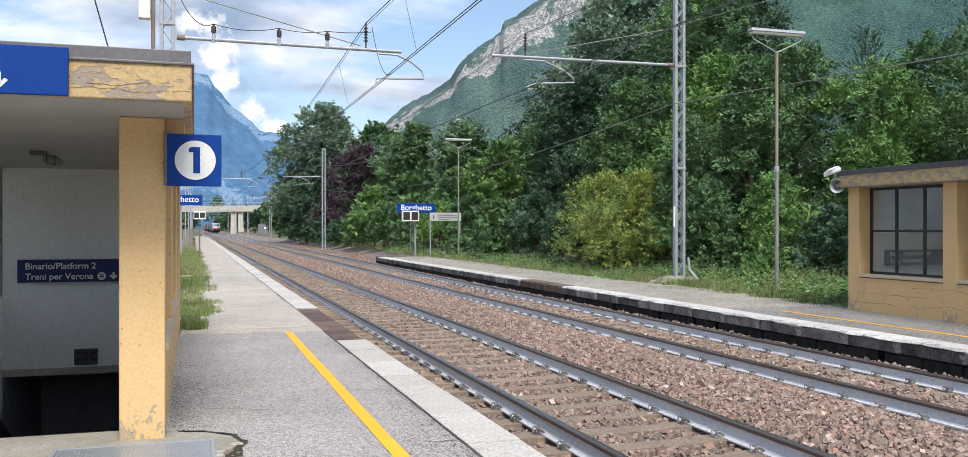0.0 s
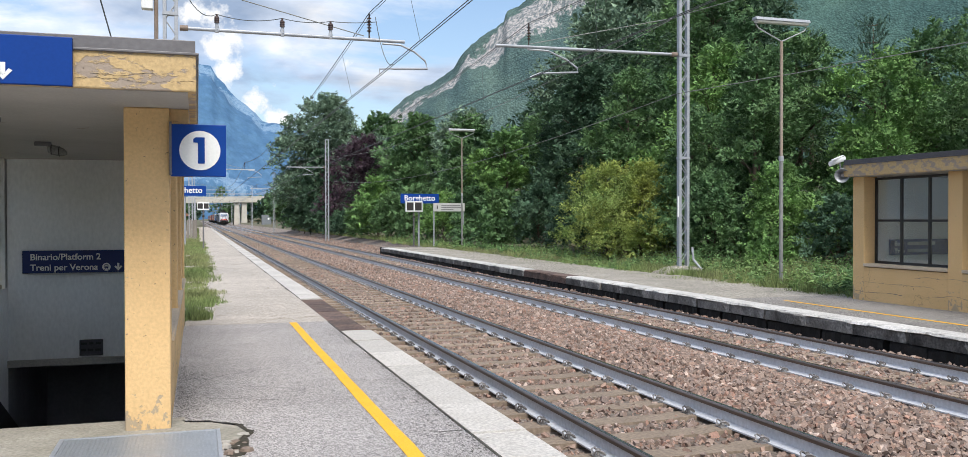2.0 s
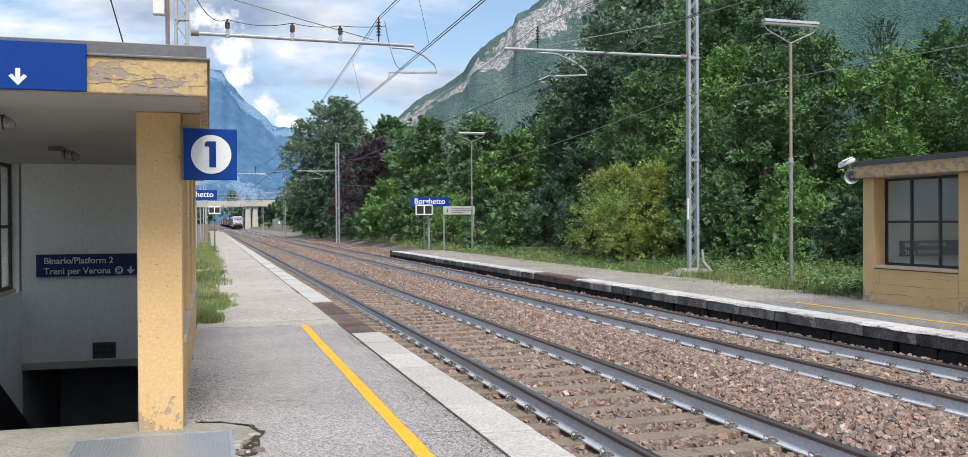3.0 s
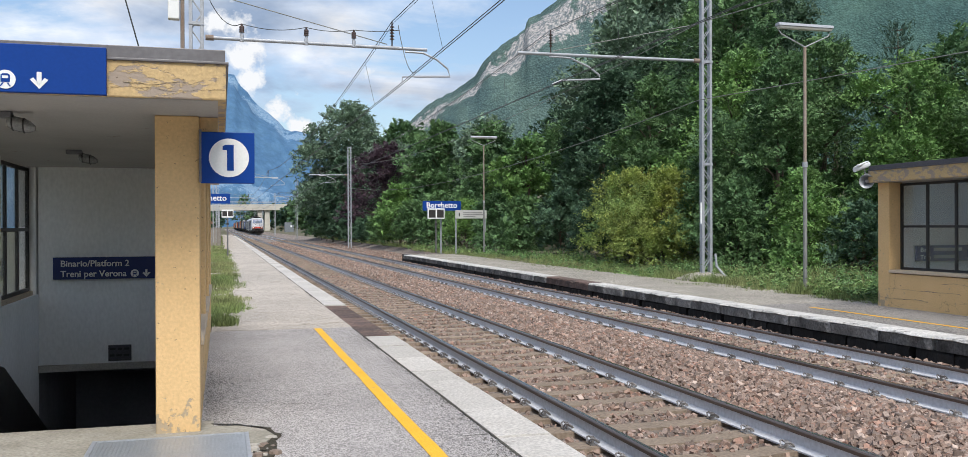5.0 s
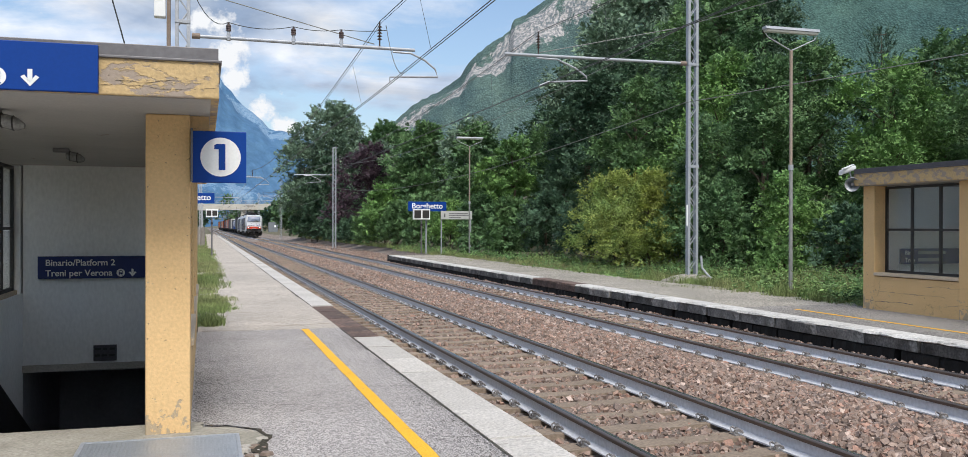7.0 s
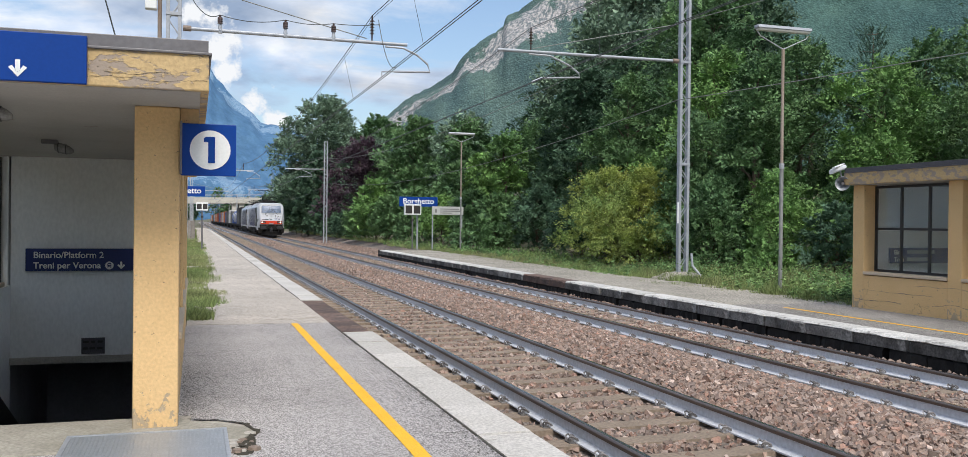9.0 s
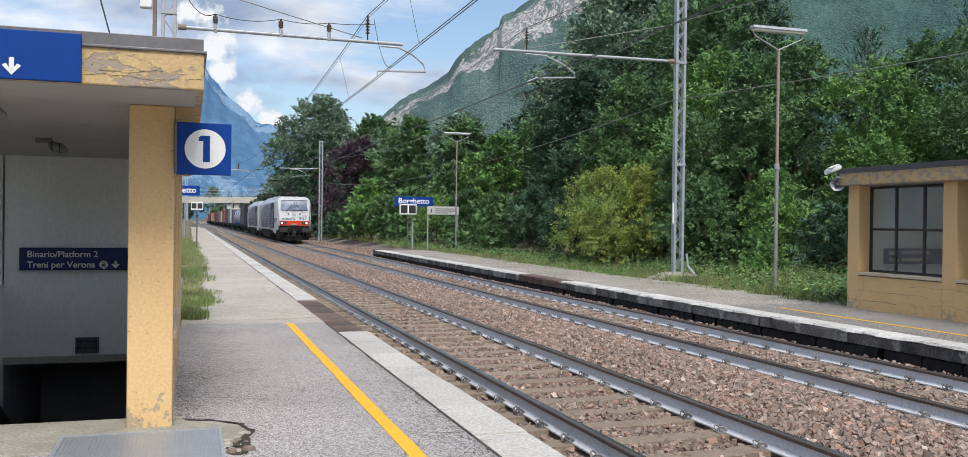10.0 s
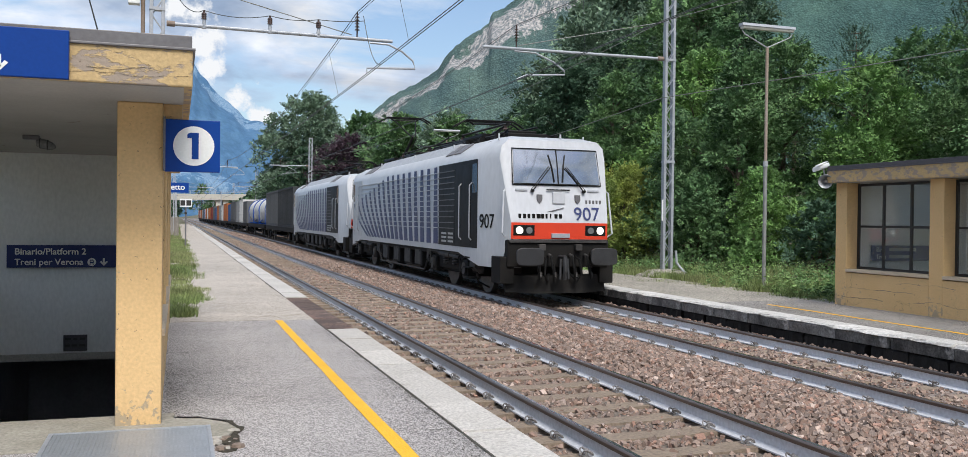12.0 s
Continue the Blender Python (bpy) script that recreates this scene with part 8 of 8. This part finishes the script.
# ---- loose stones and small pieces ----
def scatter_stones(name, label, areas, seed):
    """Angular crushed stones resting on the bed over rectangles (x0, x1, y0, y1, stones, size)."""
    rng = np.random.default_rng(seed)
    base = np.array([[-1, -1, -1], [1, -1, -1], [1, 1, -1], [-1, 1, -1], [-1, -1, 1], [1, -1, 1], [1, 1, 1], [-1, 1, 1]], float)
    quad = np.array([[3, 2, 1, 0], [4, 5, 6, 7], [0, 1, 5, 4], [1, 2, 6, 5], [2, 3, 7, 6], [3, 0, 4, 7]])
    vs, grid = [], np.linspace(-2, 8, 400)
    hs = np.array([bed_height(g) for g in grid])
    for x0, x1, y0, y1, n, size in areas:
        p = np.stack([rng.uniform(x0, x1, n), rng.uniform(y0, y1, n)], 1)
        for c, zt in ((0.0, 0.0), (T2X, T2Z)):
            for s in (-0.7535, 0.7535):
                p = p[np.abs(p[:, 0] - c - s) > 0.10]
        if x1 < 0.9:
            # fewer lie on top of the sleepers of the first track
            off = np.abs((p[:, 1] - 7.26 + 0.3028) % 0.6056 - 0.3028)
            p = p[(off > 0.13) | (rng.random(len(p)) < 0.15)]
        n = len(p)
        s = size * (0.5 + 0.95 * rng.random(n) ** 1.6)
        # split blocks: one face shrunk and skewed, the rest nearly flat
        shape = base[None] * rng.uniform(0.72, 1.1, (n, 8, 3)) * rng.uniform(0.4, 1.2, (n, 1, 3))
        shape[:, 4:, :2] = shape[:, 4:, :2] * rng.uniform(0.4, 0.95, (n, 1, 2)) + rng.uniform(-0.3, 0.3, (n, 1, 2))
        q = rng.normal(size=(n, 4))
        q /= np.linalg.norm(q, axis=1)[:, None]
        w, x, y, z = q.T
        R = np.stack([1 - 2 * (y * y + z * z), 2 * (x * y - z * w), 2 * (x * z + y * w), 2 * (x * y + z * w), 1 - 2 * (x * x + z * z), 2 * (y * z - x * w), 2 * (x * z - y * w), 2 * (y * z + x * w), 1 - 2 * (x * x + y * y)], 1).reshape(n, 3, 3)
        v = np.einsum("nij,nkj->nki", R, shape) * s[:, None, None] * 0.5
        ground = np.interp(p[:, 0], grid, hs)
        v += np.column_stack([p, ground + s * rng.uniform(-0.05, 0.3, n)])[:, None, :]
        vs.append(v.reshape(-1, 3))
    v = np.concatenate(vs)
    k = len(v) // 8
    f = (np.arange(k)[:, None, None] * 8 + quad[None]).reshape(-1, 4)
    me = fast_mesh(name, v, f, BALLAST)
    me.shade_flat()
    tagged(part(name, me, BALLAST), label, "ballast", kind="stuff")


scatter_stones("ballast", "reddish-brown crushed stone between the tracks", [
    (0.9, 3.3, 3.0, 9.0, 13500, 0.053), (0.9, 3.3, 9.0, 16.0, 13500, 0.053), (0.9, 3.3, 16, 30, 11500, 0.058), (0.9, 3.3, 30, 60, 8000, 0.064),
    (3.3, 4.95, 5.5, 16.0, 5000, 0.05), (3.3, 4.95, 16, 40, 3500, 0.06), (4.95, 5.35, 5.5, 48, 5000, 0.055),
    (-0.68, 0.66, 3.0, 14.0, 5600, 0.05), (-0.68, 0.66, 14, 35, 4200, 0.058), (-1.68, -0.87, 3.5, 14, 2200, 0.046), (-1.68, -0.87, 14, 40, 1800, 0.052),
    (5.3, 8.9, 48.5, 75, 3000, 0.07), (-0.68, 0.66, 35, 75, 1500, 0.07), (3.3, 4.95, 40, 75, 1500, 0.07), (0.9, 3.3, 60, 110, 2600, 0.085), (5.3, 9.3, 75, 110, 1500, 0.09)], 31)


def make_sleepers():
    body = Build().prism([(-1.2, -0.30), (1.2, -0.30), (1.2, -0.195), (1.15, -0.172), (0.5, -0.172), (0.4, -0.185), (-0.4, -0.185), (-0.5, -0.172), (-1.15, -0.172), (-1.2, -0.195)], "y", -0.12, 0.12).mesh("sleeper")
    body.materials.append(SLEEPER)
    clip = Build()
    for e in (-1, 1):
        clip.path([(-0.055, e * 0.012, -0.100), (-0.02, e * 0.028, -0.135), (0.004, e * 0.062, -0.150), (-0.028, e * 0.096, -0.118), (-0.075, e * 0.098, -0.092), (-0.112, e * 0.066, -0.098), (-0.118, e * 0.03, -0.14), (-0.085, e * 0.018, -0.155)], 0.0115, 4)
    clip.rod((-0.06, 0, -0.165), (-0.06, 0, -0.083), 0.017, k=6).rod((-0.06, 0, -0.108), (-0.06, 0, -0.094), 0.03, k=6)
    clip.box(-0.115, -0.02, -0.085, 0.085, -0.176, -0.160)
    clip.v = [(-0.04 + (x + 0.04) * 0.74, y * 0.62, -0.17 + (z + 0.17) * 0.8) for x, y, z in clip.v]
    clip = clip.mesh("rail_clip")
    clip.materials.append(CLIP)
    rng = random.Random(5)
    for tr, first in ((TRACK1, 7.26 % 0.6056), (TRACK2, 0.30)):
        rest = Build()
        y = first - 40 * 0.6056
        while y < 260:
            if y < 150:
                part("sleeper", body, SLEEPER, tr, at=pose(0, y + rng.uniform(-0.012, 0.012), rng.uniform(-0.004, 0.004), 0, 0, rng.uniform(-0.4, 0.4)))
            if 3 < y < 48:
                for s in (-0.7535, 0.7535):
                    for turn in (0, 180):
                        part("rail_clip", clip, CLIP, tr, at=pose(s + (-0.04 if turn == 0 else 0.04), y, 0, 0, 0, turn))
            elif 48 <= y < 130:
                for s in (-0.7535, 0.7535):
                    rest.box(s - 0.16, s - 0.06, y - 0.09, y + 0.09, -0.165, -0.10)
            y += 0.6056
        rest = part("far_clips", rest, CLIP, tr)
        rest["kind"] = "stuff"


def make_edge_stones():
    rng = random.Random(6)
    def slab(length, x0, x1, z0, z1, chip):
        b = Build()
        k = chip
        b.prism([(x0, z0), (x1 - 0.01, z0), (x1, z0 + 0.02), (x1, z1 - 0.016), (x1 - 0.016, z1), (x0, z1)], "y", 0.006 + k, length - 0.006)
        return b
    kinds = [slab(L, -2.085, -1.68, 0.05, P1Z + 0.004, c).mesh("edge_stone") for L, c in ((1.0, 0.0), (1.0, 0.006))]
    for me in kinds:
        me.materials.append(SLAB)
    y = -40.0
    while y < 150:
        if not 12.25 < y + 0.5 < 17.3:
            part("edge_stone", rng.choice(kinds), SLAB, PLAT1, at=pose(rng.uniform(-0.006, 0.006), y, rng.uniform(-0.006, 0.006), 0, 0, rng.uniform(-0.25, 0.25)))
        y += 1.0
    panel = Build().box(-2.085, -1.70, 0.01, 1.24, 0.05, P1Z - 0.012).mesh("crossing_panel", 0.008)
    panel.materials.append(PLANK)
    for k in range(4):
        part("crossing_panel", panel, PLANK, PLAT1, "worn red-brown crossing panel" if k == 0 else "", at=pose(0, 12.22 + k * 1.26, 0, 0, 0, rng.uniform(-0.4, 0.4)))
    # the far platform: blackened coping stones above a sooty course, sky light on their tops painted as paler caps
    def rough_stone(name, x, z0, z1, y0, y1, seed, wob, chip):
        """A hewn stone: its face and upper edge uneven along its length."""
        rings = []
        for i in range(7):
            y = y0 + (y1 - y0) * i / 6
            q = [wob * noise.noise((i * 1.7, k * 3.1, seed)) for k in range(4)]
            end = chip if i in (0, 6) else 0.0
            rings.append([(x + 0.01 + q[0], y, z0), (5.78, y, z0), (5.78, y, z1), (x + 0.02 + chip + q[1] + end, y, z1), (x + q[2] + end * 0.6, y, z1 - 0.012 - chip * 0.5 - abs(q[3]) - end)])
        return Build().loft(rings).mesh(name)

    upper = [rough_stone("coping_stone", 5.36, P2Z - 0.2, P2Z - 0.026, 0.008, 1.092, s * 5.3, 0.03, 0.01) for s in range(4)]
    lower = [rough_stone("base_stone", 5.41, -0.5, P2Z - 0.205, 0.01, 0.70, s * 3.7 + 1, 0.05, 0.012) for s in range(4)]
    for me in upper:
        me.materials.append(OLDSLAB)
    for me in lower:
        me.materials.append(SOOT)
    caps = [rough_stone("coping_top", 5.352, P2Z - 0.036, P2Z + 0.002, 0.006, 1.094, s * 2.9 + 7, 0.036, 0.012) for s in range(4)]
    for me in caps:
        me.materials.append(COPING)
    cap = caps[0]
    brown = upper[0].copy()
    brown.materials[0] = PLANK
    brown_cap = cap.copy()
    brown_cap.materials[0] = PLANK
    y = -22.8
    while y < 47.2:
        me = brown if 21.5 < y < 25.2 else rng.choice(upper)
        part("coping_stone", me, OLDSLAB, PLAT2, at=pose(rng.uniform(-0.018, 0.018), y, 0, 0, 0, rng.uniform(-0.6, 0.6)))
        part("coping_top", brown_cap if me is brown else rng.choice(caps), COPING, PLAT2, at=pose(rng.uniform(-0.012, 0.012), y, rng.uniform(-0.003, 0.003), 0, 0, rng.uniform(-0.3, 0.3)))
        y += 1.1
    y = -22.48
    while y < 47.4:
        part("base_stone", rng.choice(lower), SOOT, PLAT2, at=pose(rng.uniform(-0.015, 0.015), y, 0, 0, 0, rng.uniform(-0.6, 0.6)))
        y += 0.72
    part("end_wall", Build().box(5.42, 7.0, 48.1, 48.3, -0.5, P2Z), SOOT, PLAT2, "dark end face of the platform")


make_sleepers()
make_edge_stones()


# ---- the train passes ----
def motions():
    for ob, back in TRAIN:
        walk(ob, [(t, pose(T2X, 18.75 + 28.0 * (12 - t) + back, T2Z)) for t in (0, 4, 8, 12)])


motions()
